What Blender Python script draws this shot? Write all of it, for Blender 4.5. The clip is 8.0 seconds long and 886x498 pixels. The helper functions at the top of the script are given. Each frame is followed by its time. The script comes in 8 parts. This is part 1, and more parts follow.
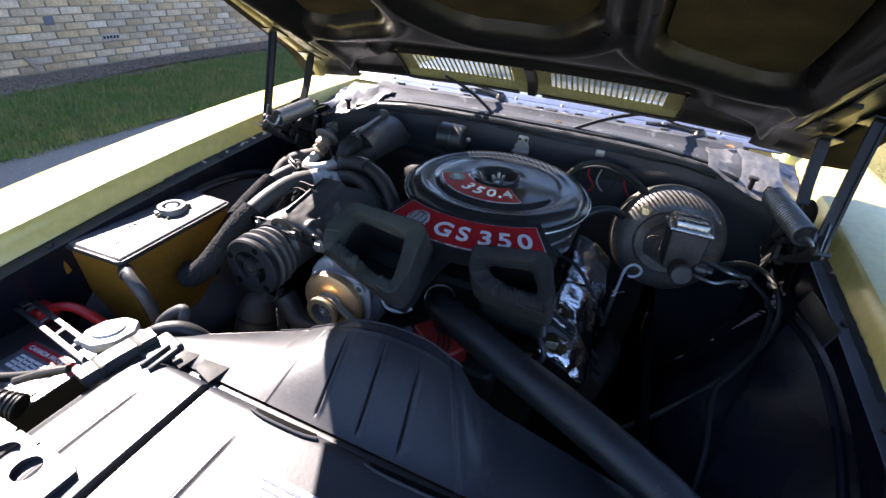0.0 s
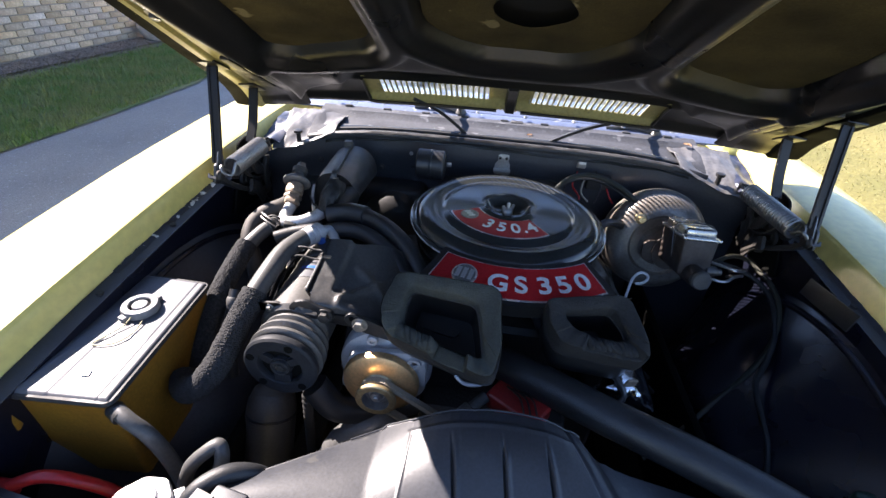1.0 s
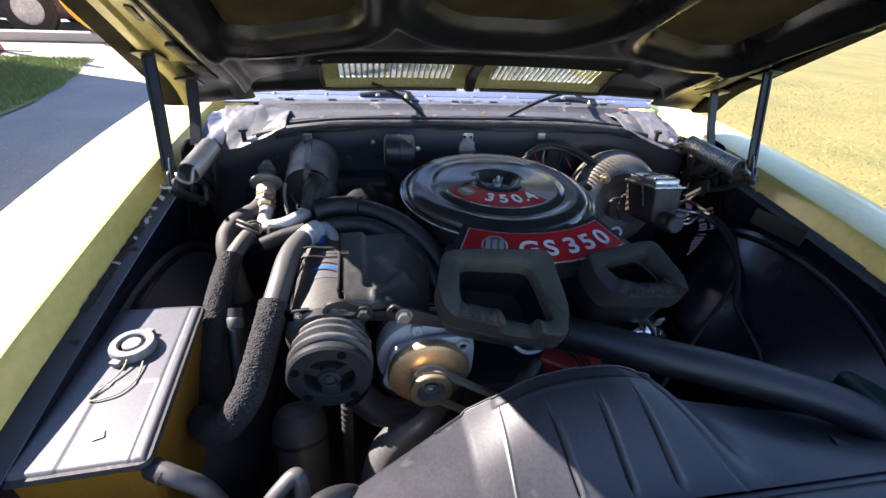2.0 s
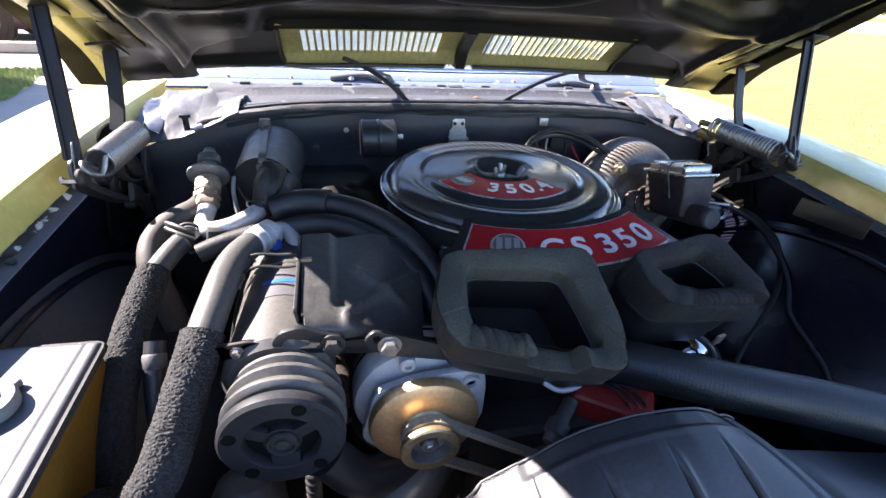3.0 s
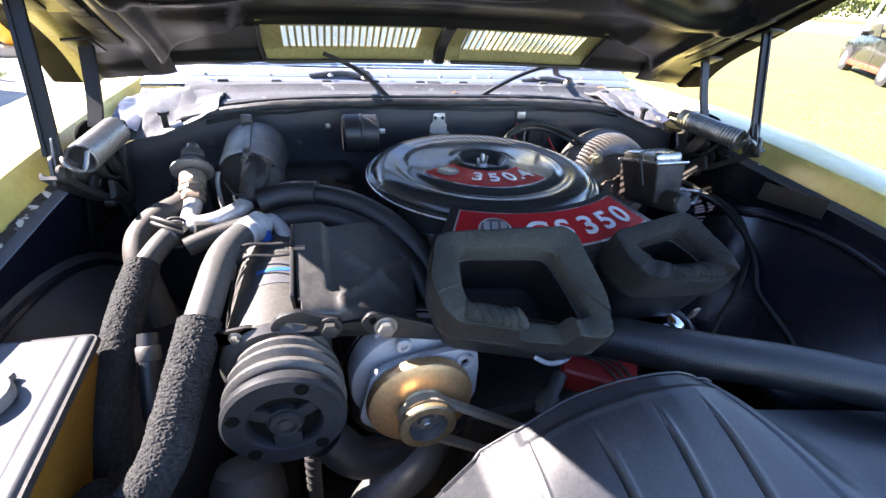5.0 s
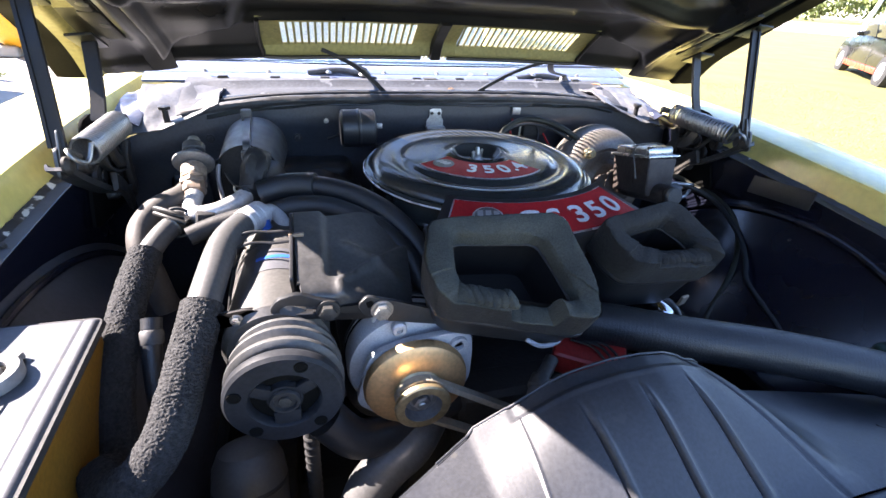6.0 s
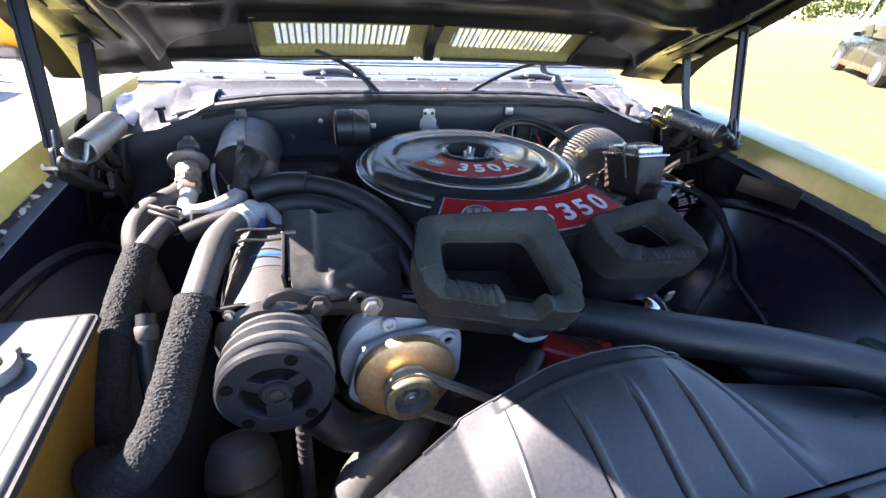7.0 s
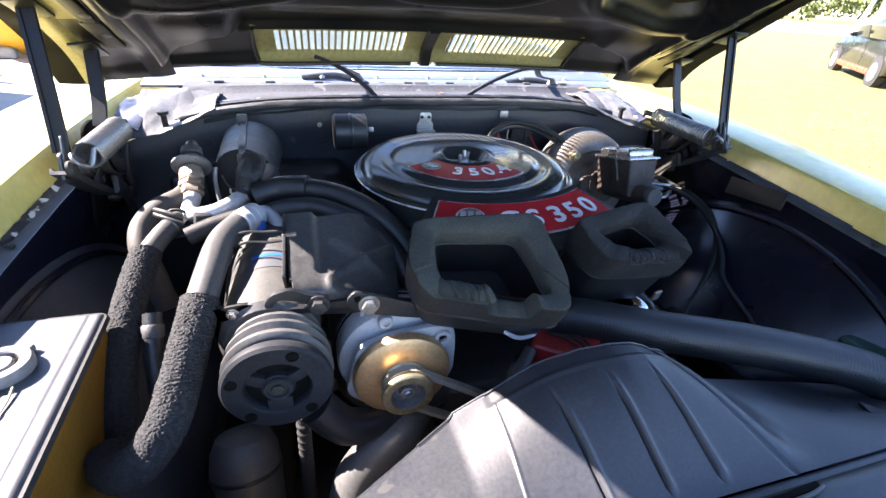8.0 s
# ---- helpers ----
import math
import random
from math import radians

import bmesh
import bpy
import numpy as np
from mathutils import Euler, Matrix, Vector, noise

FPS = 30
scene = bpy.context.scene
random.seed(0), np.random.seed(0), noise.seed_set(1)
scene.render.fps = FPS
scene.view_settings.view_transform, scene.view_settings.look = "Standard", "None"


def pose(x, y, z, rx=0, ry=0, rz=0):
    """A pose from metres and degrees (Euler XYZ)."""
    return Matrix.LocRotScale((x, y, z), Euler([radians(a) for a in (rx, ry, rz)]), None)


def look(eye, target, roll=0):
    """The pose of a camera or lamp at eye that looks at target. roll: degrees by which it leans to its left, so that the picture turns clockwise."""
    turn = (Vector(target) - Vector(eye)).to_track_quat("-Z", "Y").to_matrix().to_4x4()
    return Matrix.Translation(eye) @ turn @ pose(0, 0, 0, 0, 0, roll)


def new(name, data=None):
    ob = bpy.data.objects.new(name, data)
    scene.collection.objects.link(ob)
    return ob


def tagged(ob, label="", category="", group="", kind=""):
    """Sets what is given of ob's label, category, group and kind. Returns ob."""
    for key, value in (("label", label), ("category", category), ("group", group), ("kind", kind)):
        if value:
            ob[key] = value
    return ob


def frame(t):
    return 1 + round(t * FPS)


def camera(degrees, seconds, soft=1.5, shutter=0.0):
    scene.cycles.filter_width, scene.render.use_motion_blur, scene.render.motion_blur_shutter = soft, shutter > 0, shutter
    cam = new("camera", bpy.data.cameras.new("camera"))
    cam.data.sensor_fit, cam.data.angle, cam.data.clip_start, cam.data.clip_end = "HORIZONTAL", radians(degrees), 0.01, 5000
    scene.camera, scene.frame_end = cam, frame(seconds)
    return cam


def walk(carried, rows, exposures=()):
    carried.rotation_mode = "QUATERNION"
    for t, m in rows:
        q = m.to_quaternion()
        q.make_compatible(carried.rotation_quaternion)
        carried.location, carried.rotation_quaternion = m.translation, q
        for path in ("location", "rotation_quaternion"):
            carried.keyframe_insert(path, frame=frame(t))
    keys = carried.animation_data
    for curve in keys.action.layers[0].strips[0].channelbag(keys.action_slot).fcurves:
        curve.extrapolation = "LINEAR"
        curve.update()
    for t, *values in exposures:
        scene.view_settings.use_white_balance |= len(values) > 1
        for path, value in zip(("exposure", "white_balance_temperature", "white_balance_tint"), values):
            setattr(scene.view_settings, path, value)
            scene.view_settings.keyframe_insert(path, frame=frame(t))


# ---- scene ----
cam = camera(89.8, 8.0)
PATH = [
    (0, (0.25, -0.902, 1.308), (-0.36, 0.673, 0.236), 4.6),
    (0.5, (0.103, -0.847, 1.328), (-0.333, 0.774, 0.241), 4.7),
    (1, (-0.045, -0.857, 1.352), (-0.181, 0.817, 0.267), 4.3),
    (1.5, (-0.204, -0.91, 1.359), (-0.05, 0.767, 0.28), 4.0),
    (1.7, (-0.258, -0.899, 1.34), (-0.012, 0.772, 0.269), 3.8),
    (2.8, (-0.248, -0.706, 1.2), (0.134, 0.966, 0.172), 3.6),
    (3, (-0.246, -0.7, 1.188), (0.161, 0.977, 0.176), 3.6),
    (3.5, (-0.248, -0.694, 1.174), (0.207, 0.975, 0.17), 3.6),
    (4, (-0.257, -0.699, 1.179), (0.228, 0.963, 0.176), 3.6),
    (4.5, (-0.265, -0.709, 1.18), (0.235, 0.948, 0.178), 3.6),
    (6, (-0.268, -0.745, 1.172), (0.245, 0.91, 0.174), 3.6),
    (6.5, (-0.262, -0.753, 1.175), (0.252, 0.903, 0.177), 3.5),
    (7, (-0.26, -0.76, 1.175), (0.259, 0.894, 0.178), 3.6),
    (7.5, (-0.257, -0.768, 1.181), (0.264, 0.886, 0.184), 3.6),
    (8, (-0.26, -0.78, 1.189), (0.263, 0.873, 0.191), 3.6),
]
EXPOSURES = [(0.0, 2.35, 6800, 21), (1.0, 2.45, 6800, 21), (1.7, 2.45, 6800, 21), (2.8, 2.83, 6800, 21), (3.5, 3.2, 6800, 21), (8.0, 3.25, 6800, 21)]
walk(cam, [(t, look(eye, target, roll)) for t, eye, target, roll in PATH], EXPOSURES)

# ---- light ----
SUN_TO = Vector((-1.117, 0.52, 1.0)).normalized()
world = bpy.data.worlds.new("world")
scene.world = world
world.use_nodes = True
wn = world.node_tree
sky = wn.nodes.new("ShaderNodeTexSky")
sky.sky_type = "NISHITA"
sky.sun_disc = False
sky.sun_elevation = math.asin(SUN_TO.z)
sky.sun_rotation = math.atan2(SUN_TO.x, SUN_TO.y)
sky.air_density, sky.dust_density, sky.ozone_density = 1.0, 0.15, 5.0
wn.nodes["Background"].inputs["Strength"].default_value = 0.085
wn.links.new(sky.outputs[0], wn.nodes["Background"].inputs["Color"])
sun = new("sun", bpy.data.lights.new("sun", "SUN"))
sun.data.energy, sun.data.angle, sun.data.color = 5.0, radians(0.4), (1.0, 0.96, 0.895)
sun.matrix_world = look(SUN_TO * 30, (0, 0, 0))


# ---- materials ----
def material(name, color, rough=0.5, metal=0.0, second=None, scale=8.0, fine=120.0, amount=0.5, bump=0.1, bump_scale=None,
             coat=0.0, rough_var=0.12, spec=0.5, stretch=(1, 1, 1), random=0.0, spots=None, spot_scale=20.0, spot_size=0.62):
    """A surface with blotches at one scale and grain at another; spots: a second, sharper layer of dirt or worn paint."""
    m = bpy.data.materials.new(name)
    m.use_nodes = True
    n, l = m.node_tree.nodes, m.node_tree.links
    b = n["Principled BSDF"]
    co = n.new("ShaderNodeTexCoord")
    mp = n.new("ShaderNodeMapping")
    mp.inputs["Scale"].default_value = stretch
    l.new(co.outputs["Object"], mp.inputs["Vector"])

    def noise_at(s, detail=4.0):
        t = n.new("ShaderNodeTexNoise")
        t.inputs["Scale"].default_value, t.inputs["Detail"].default_value = s, detail
        l.new(mp.outputs[0], t.inputs["Vector"])
        return t.outputs["Fac"]

    big, small = noise_at(scale), noise_at(fine)
    second = second or tuple(c * 0.6 for c in color)
    mix = n.new("ShaderNodeMix")
    mix.data_type = "RGBA"
    ramp = n.new("ShaderNodeMapRange")
    ramp.inputs[1].default_value, ramp.inputs[2].default_value = 0.35, 0.7
    ramp.inputs[4].default_value = amount
    l.new(big, ramp.inputs[0])
    l.new(ramp.outputs[0], mix.inputs[0])
    mix.inputs[6].default_value, mix.inputs[7].default_value = (*color, 1), (*second, 1)
    out = mix.outputs[2]
    grain = n.new("ShaderNodeMix")
    grain.data_type, grain.blend_type = "RGBA", "MULTIPLY"
    g = n.new("ShaderNodeMapRange")
    g.inputs[1].default_value, g.inputs[2].default_value, g.inputs[3].default_value, g.inputs[4].default_value = 0.3, 0.7, 0.75, 1.15
    l.new(small, g.inputs[0])
    grain.inputs[0].default_value = min(1.0, amount + 0.2)
    l.new(out, grain.inputs[6])
    l.new(g.outputs[0], grain.inputs[7])
    out = grain.outputs[2]
    if spots:
        sp = n.new("ShaderNodeMapRange")
        sp.inputs[1].default_value, sp.inputs[2].default_value = spot_size, spot_size + 0.03
        l.new(noise_at(spot_scale, 6.0), sp.inputs[0])
        ms = n.new("ShaderNodeMix")
        ms.data_type = "RGBA"
        l.new(sp.outputs[0], ms.inputs[0])
        l.new(out, ms.inputs[6])
        ms.inputs[7].default_value = (*spots, 1)
        out = ms.outputs[2]
    if random:
        oi = n.new("ShaderNodeObjectInfo")
        hsv = n.new("ShaderNodeHueSaturation")
        rr = n.new("ShaderNodeMapRange")
        rr.inputs[3].default_value, rr.inputs[4].default_value = 1 - random, 1 + random
        l.new(oi.outputs["Random"], rr.inputs[0])
        l.new(rr.outputs[0], hsv.inputs["Value"])
        sr = n.new("ShaderNodeMapRange")
        sr.inputs[3].default_value, sr.inputs[4].default_value = 1 + random * 1.5, 1 - random * 1.5
        mm = n.new("ShaderNodeMath")
        mm.operation = "FRACT"
        m7 = n.new("ShaderNodeMath")
        m7.operation = "MULTIPLY"
        m7.inputs[1].default_value = 7.31
        l.new(oi.outputs["Random"], m7.inputs[0])
        l.new(m7.outputs[0], mm.inputs[0])
        l.new(mm.outputs[0], sr.inputs[0])
        l.new(sr.outputs[0], hsv.inputs["Saturation"])
        l.new(out, hsv.inputs["Color"])
        out = hsv.outputs[0]
    l.new(out, b.inputs["Base Color"])
    rv = n.new("ShaderNodeMapRange")
    rv.inputs[1].default_value, rv.inputs[2].default_value = 0.3, 0.7
    rv.inputs[3].default_value, rv.inputs[4].default_value = max(0.02, rough - rough_var), min(1.0, rough + rough_var)
    l.new(big, rv.inputs[0])
    l.new(rv.outputs[0], b.inputs["Roughness"])
    b.inputs["Metallic"].default_value = metal
    b.inputs["Specular IOR Level"].default_value = spec
    b.inputs["Coat Weight"].default_value = coat
    b.inputs["Coat Roughness"].default_value = 0.08
    if bump:
        bp = n.new("ShaderNodeBump")
        bp.inputs["Strength"].default_value, bp.inputs["Distance"].default_value = bump, 0.002
        l.new(noise_at(bump_scale) if bump_scale else small, bp.inputs["Height"])
        l.new(bp.outputs[0], b.inputs["Normal"])
    return m


PAINT = material("yellow_paint", (0.58, 0.50, 0.15), 0.36, 0, (0.55, 0.47, 0.135), 3, 60, 0.3, 0.0, coat=0.3, rough_var=0.04, spec=0.8)
# body yellow under the hood: dusty, and darkened towards olive for its shade
PAINT_WORN_SHADED = material("yellow_paint_dusty_shaded", (0.31, 0.275, 0.105), 0.5, 0, (0.24, 0.21, 0.085), 9, 150, 0.6, 0.05, spots=(0.06, 0.06, 0.05), spot_scale=14, spot_size=0.68)
BLACK_SHEEN = material("black_hood_paint", (0.008, 0.008, 0.008), 0.33, 0, (0.015, 0.0145, 0.013), 7, 160, 0.7, 0.06, spec=0.42, rough_var=0.08)
BLACK_SATIN = material("black_satin_paint", (0.016, 0.017, 0.019), 0.38, 0, (0.034, 0.034, 0.036), 14, 220, 0.6, 0.06, rough_var=0.1)
BLACK_GLOSS = material("black_gloss_enamel", (0.029, 0.032, 0.032), 0.16, 0, (0.040, 0.043, 0.043), 9, 300, 0.5, 0.008, coat=0.0, rough_var=0.02, spec=0.55)
BLACK_DULL = material("dull_black_metal", (0.016, 0.016, 0.017), 0.6, 0, (0.034, 0.033, 0.031), 16, 200, 0.7, 0.2, rough_var=0.15, spec=0.3)
GRIME = material("oily_black_metal", (0.014, 0.013, 0.012), 0.6, 0, (0.035, 0.030, 0.025), 22, 160, 0.8, 0.4, rough_var=0.2)
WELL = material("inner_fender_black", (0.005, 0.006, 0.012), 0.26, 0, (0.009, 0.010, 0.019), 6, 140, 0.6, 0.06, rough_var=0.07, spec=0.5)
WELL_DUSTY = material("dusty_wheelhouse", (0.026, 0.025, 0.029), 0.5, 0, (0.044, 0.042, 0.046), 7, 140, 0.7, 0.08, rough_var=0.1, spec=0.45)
CHIPPED = material("chipped_black_paint", (0.012, 0.012, 0.013), 0.5, 0, (0.024, 0.024, 0.026), 12, 140, 0.6, 0.15, spots=(0.50, 0.50, 0.48), spot_scale=34, spot_size=0.70)
PLASTIC = material("dusty_black_plastic", (0.024, 0.026, 0.032), 0.43, 0, (0.038, 0.039, 0.043), 9, 260, 0.8, 0.06, rough_var=0.08, spec=0.62, spots=(0.042, 0.042, 0.043), spot_scale=40, spot_size=0.66)
RUBBER = material("black_rubber", (0.014, 0.015, 0.017), 0.44, 0, (0.026, 0.027, 0.029), 12, 520, 0.6, 0.3)
RUBBER_GREY = material("weathered_grey_hose", (0.068, 0.067, 0.066), 0.5, 0, (0.045, 0.045, 0.045), 12, 200, 0.6, 0.1)
FOAM_SLEEVE = material("foam_insulation", (0.030, 0.030, 0.031), 0.9, 0, (0.012, 0.012, 0.013), 230, 520, 0.95, 1.0, 420, rough_var=0.05, spec=0.3)
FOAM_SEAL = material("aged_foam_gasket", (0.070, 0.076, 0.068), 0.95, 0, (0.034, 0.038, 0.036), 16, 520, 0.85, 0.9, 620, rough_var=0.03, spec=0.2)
SEAL = material("black_seal_strip", (0.018, 0.018, 0.02), 0.5, 0, (0.05, 0.05, 0.05), 10, 150, 0.7, 0.2)
STEEL = material("zinc_steel", (0.46, 0.46, 0.45), 0.36, 0.9, (0.32, 0.31, 0.30), 30, 250, 0.6, 0.05)
SPRING = material("grey_spring_steel", (0.24, 0.24, 0.24), 0.4, 0.75, (0.20, 0.19, 0.18), 30, 250, 0.6, 0.05)
ALUMINIUM = material("cast_aluminium", (0.46, 0.46, 0.47), 0.55, 0.35, (0.40, 0.40, 0.40), 18, 420, 0.4, 0.10)
DARK_STEEL = material("dark_steel", (0.10, 0.10, 0.10), 0.42, 0.7, (0.06, 0.055, 0.05), 25, 220, 0.7, 0.12)
GOLD_ZINC = material("gold_zinc_plating", (0.74, 0.48, 0.25), 0.46, 0.9, (0.64, 0.39, 0.18), 5, 200, 0.4, 0.03)
BRASS = material("tarnished_brass", (0.52, 0.41, 0.24), 0.4, 0.85, (0.36, 0.27, 0.15), 30, 200, 0.7, 0.06)
RUST_TAN = material("tan_corroded_metal", (0.30, 0.235, 0.175), 0.55, 0.3, (0.17, 0.12, 0.085), 40, 200, 0.8, 0.2)
CHROME = material("chrome", (0.66, 0.67, 0.70), 0.10, 1.0, (0.55, 0.56, 0.58), 30, 250, 0.5, 0.9, 52, rough_var=0.05)
BOOSTER = material("rusty_zinc_booster", (0.21, 0.195, 0.175), 0.40, 0.30, (0.080, 0.062, 0.048), 11, 180, 0.9, 0.12)
IRON = material("rusty_cast_iron", (0.048, 0.036, 0.031), 0.6, 0.1, (0.026, 0.019, 0.016), 28, 180, 0.8, 0.5)
CLAMP_LID = material("plated_lid", (0.46, 0.46, 0.45), 0.28, 0.9, (0.30, 0.29, 0.26), 26, 200, 0.7, 0.06)
RED = material("badge_red", (0.42, 0.018, 0.022), 0.5, 0, (0.34, 0.014, 0.018), 20, 220, 0.5, 0.03, spec=0.2)
RED_ENGINE = material("red_engine_paint", (0.33, 0.022, 0.02), 0.4, 0, (0.2, 0.015, 0.013), 24, 220, 0.7, 0.1)
SILVER_FOIL = material("silver_foil", (0.74, 0.74, 0.76), 0.28, 0.6, (0.6, 0.6, 0.62), 20, 220, 0.4, 0.02)
WHITE_INK = material("pale_letter", (0.68, 0.69, 0.72), 0.4, 0, (0.6, 0.6, 0.63), 20, 220, 0.3, 0.02)
TANK_TOP = material("grey_white_plastic", (0.064, 0.066, 0.075), 0.5, 0, (0.056, 0.058, 0.066), 7, 260, 0.4, 0.03, rough_var=0.05, spots=(0.078, 0.077, 0.076), spot_scale=30, spot_size=0.74)
TANK_SIDE = material("amber_plastic", (0.25, 0.118, 0.016), 0.35, 0, (0.12, 0.060, 0.010), 7, 200, 0.7, 0.05, rough_var=0.08)
CAP_GREY = material("grey_cap_plastic", (0.16, 0.16, 0.165), 0.5, 0, (0.10, 0.10, 0.10), 20, 200, 0.6, 0.08)
CORD = material("yellowed_cord", (0.42, 0.36, 0.20), 0.7, 0, (0.3, 0.25, 0.14), 40, 300, 0.5, 0.1)
BLUE_CAP = material("blue_plastic", (0.02, 0.10, 0.42), 0.4, 0, (0.015, 0.07, 0.3), 20, 200, 0.4, 0.03)
LABEL_WHITE = material("paper_label", (0.70, 0.71, 0.72), 0.5, 0, (0.6, 0.6, 0.6), 16, 200, 0.4, 0.02)
LABEL_INK = material("label_ink", (0.06, 0.07, 0.10), 0.6, 0, (0.09, 0.10, 0.13), 30, 200, 0.4, 0.0)
BATT_BLACK = material("battery_case", (0.018, 0.018, 0.02), 0.4, 0, (0.03, 0.03, 0.03), 14, 200, 0.5, 0.05)
CABLE_RED = material("red_cable", (0.40, 0.012, 0.012), 0.4, 0, (0.3, 0.01, 0.01), 14, 200, 0.4, 0.05)
WIRE = material("black_wire", (0.010, 0.010, 0.011), 0.5, 0, (0.02, 0.02, 0.02), 20, 200, 0.5, 0.03, spec=0.35)
WIRE_OLIVE = material("olive_cable", (0.030, 0.030, 0.022), 0.55, 0, (0.02, 0.02, 0.015), 20, 200, 0.5, 0.05, spec=0.35)
WIRE_TAN = material("pale_wire", (0.42, 0.38, 0.28), 0.5, 0, (0.3, 0.26, 0.2), 30, 200, 0.5, 0.03)
LINER = material("olive_fibre_liner", (0.070, 0.056, 0.025), 0.95, 0, (0.026, 0.021, 0.011), 9, 330, 0.95, 0.6, 380, rough_var=0.03, spec=0.2, spots=(0.17, 0.145, 0.085), spot_scale=16, spot_size=0.66)
COWL = material("dusty_grey_cowl", (0.050, 0.054, 0.063), 0.75, 0, (0.032, 0.035, 0.042), 9, 160, 0.8, 0.25, spots=(0.10, 0.105, 0.115), spot_scale=26, spot_size=0.64, spec=0.3, rough_var=0.08)
TRIM = material("blue_grey_trim", (0.145, 0.18, 0.27), 0.34, 0.30, (0.10, 0.125, 0.19), 10, 200, 0.6, 0.04, rough_var=0.08, spots=(0.27, 0.29, 0.34), spot_scale=18, spot_size=0.66)
BELT_PALE = material("pale_worn_belt", (0.27, 0.235, 0.18), 0.5, 0, (0.20, 0.18, 0.14), 30, 220, 0.6, 0.1)
BRICK = material("buff_brick", (0.60, 0.50, 0.37), 0.85, 0, (0.44, 0.35, 0.26), 6, 70, 0.8, 0.5, 90, random=0.24)
MORTAR = material("grey_mortar", (0.36, 0.325, 0.28), 0.95, 0, (0.27, 0.245, 0.21), 7, 90, 0.6, 0.6)
MULCH = material("mulch", (0.30, 0.235, 0.18), 0.95, 0, (0.15, 0.115, 0.09), 12, 60, 0.9, 1.0, 50)
SOIL_GRASS = material("lawn_soil", (0.12, 0.17, 0.045), 0.95, 0, (0.24, 0.21, 0.10), 1.6, 70, 0.9, 0.8, 60)
DRY_LAWN = material("dry_lawn", (0.152, 0.130, 0.034), 0.95, 0, (0.098, 0.096, 0.024), 1.1, 34, 0.95, 0.8, 30)
BLADE = material("grass_blade", (0.12, 0.215, 0.045), 0.6, 0, (0.27, 0.265, 0.10), 4.5, 60, 0.95, 0.0)
ASPHALT = material("asphalt", (0.35, 0.318, 0.280), 0.9, 0, (0.26, 0.245, 0.225), 1.5, 130, 0.8, 0.8, 160, spots=(0.43, 0.415, 0.39), spot_scale=60, spot_size=0.64)
CONCRETE = material("pale_concrete", (0.36, 0.34, 0.31), 0.9, 0, (0.28, 0.27, 0.25), 3, 90, 0.7, 0.5)
STONE = material("pale_boulder", (0.38, 0.33, 0.28), 0.9, 0, (0.25, 0.22, 0.19), 6, 70, 0.8, 0.7, 30)
RED_POST = material("faded_red_paint", (0.50, 0.13, 0.12), 0.5, 0, (0.42, 0.10, 0.09), 8, 100, 0.5, 0.1)
CAR_BLACK = material("car_black_paint", (0.006, 0.006, 0.006), 0.2, 0, (0.008, 0.008, 0.007), 3, 200, 0.5, 0.0, coat=0.3, spec=0.4)
CAR_MAROON = material("car_maroon_paint", (0.030, 0.010, 0.022), 0.3, 0, (0.025, 0.009, 0.018), 3, 200, 0.5, 0.0, coat=0.3)
CAR_RED = material("car_red_stripe", (0.50, 0.06, 0.03), 0.3, 0, (0.45, 0.05, 0.03), 3, 200, 0.5, 0.0)
TYRE = material("tyre_rubber", (0.022, 0.022, 0.022), 0.8, 0, (0.035, 0.034, 0.032), 20, 150, 0.6, 0.2)
RIM = material("alloy_rim", (0.55, 0.55, 0.56), 0.35, 0.6, (0.14, 0.14, 0.14), 20, 150, 0.5, 0.05)
YELLOW_VINYL = material("yellow_vinyl", (0.78, 0.40, 0.02), 0.4, 0, (0.7, 0.34, 0.02), 3, 60, 0.5, 0.1)
PURPLE_VINYL = material("purple_vinyl", (0.20, 0.06, 0.42), 0.4, 0, (0.16, 0.05, 0.36), 3, 60, 0.5, 0.1)
LEAF = material("hedge_leaf", (0.085, 0.12, 0.03), 0.7, 0, (0.13, 0.14, 0.04), 2, 40, 0.8, 0.0)
WHITE_POLE = material("white_pole_paint", (0.72, 0.72, 0.70), 0.5, 0, (0.62, 0.62, 0.6), 5, 90, 0.5, 0.05)
# the dusty dark metal again, lightened for parts the sun falls on
DUSTY_SUNLIT = material("dusty_metal_sunlit", (0.080, 0.077, 0.073), 0.5, 0.1, (0.036, 0.035, 0.034), 20, 220, 0.8, 0.1)
DUSTY_METAL = material("dusty_dark_metal", (0.060, 0.058, 0.056), 0.5, 0.1, (0.036, 0.035, 0.034), 20, 220, 0.8, 0.1)
DUSTY_CASE = material("dusty_black_case", (0.044, 0.044, 0.045), 0.46, 0, (0.076, 0.075, 0.072), 14, 220, 0.8, 0.12, rough_var=0.12)
FLAKED = material("flaked_cowl_corner", (0.020, 0.024, 0.042), 0.42, 0, (0.045, 0.050, 0.075), 14, 150, 0.7, 0.3, spots=(0.40, 0.42, 0.48), spot_scale=22, spot_size=0.66)
STRAP_STEEL = material("dull_strap_steel", (0.20, 0.20, 0.20), 0.5, 0.6, (0.13, 0.13, 0.13), 30, 250, 0.6, 0.05)
CHIP_EDGE = material("flaking_edge_paint", (0.012, 0.012, 0.013), 0.5, 0, (0.022, 0.022, 0.022), 12, 140, 0.6, 0.15, spots=(0.50, 0.50, 0.45), spot_scale=30, spot_size=0.56)
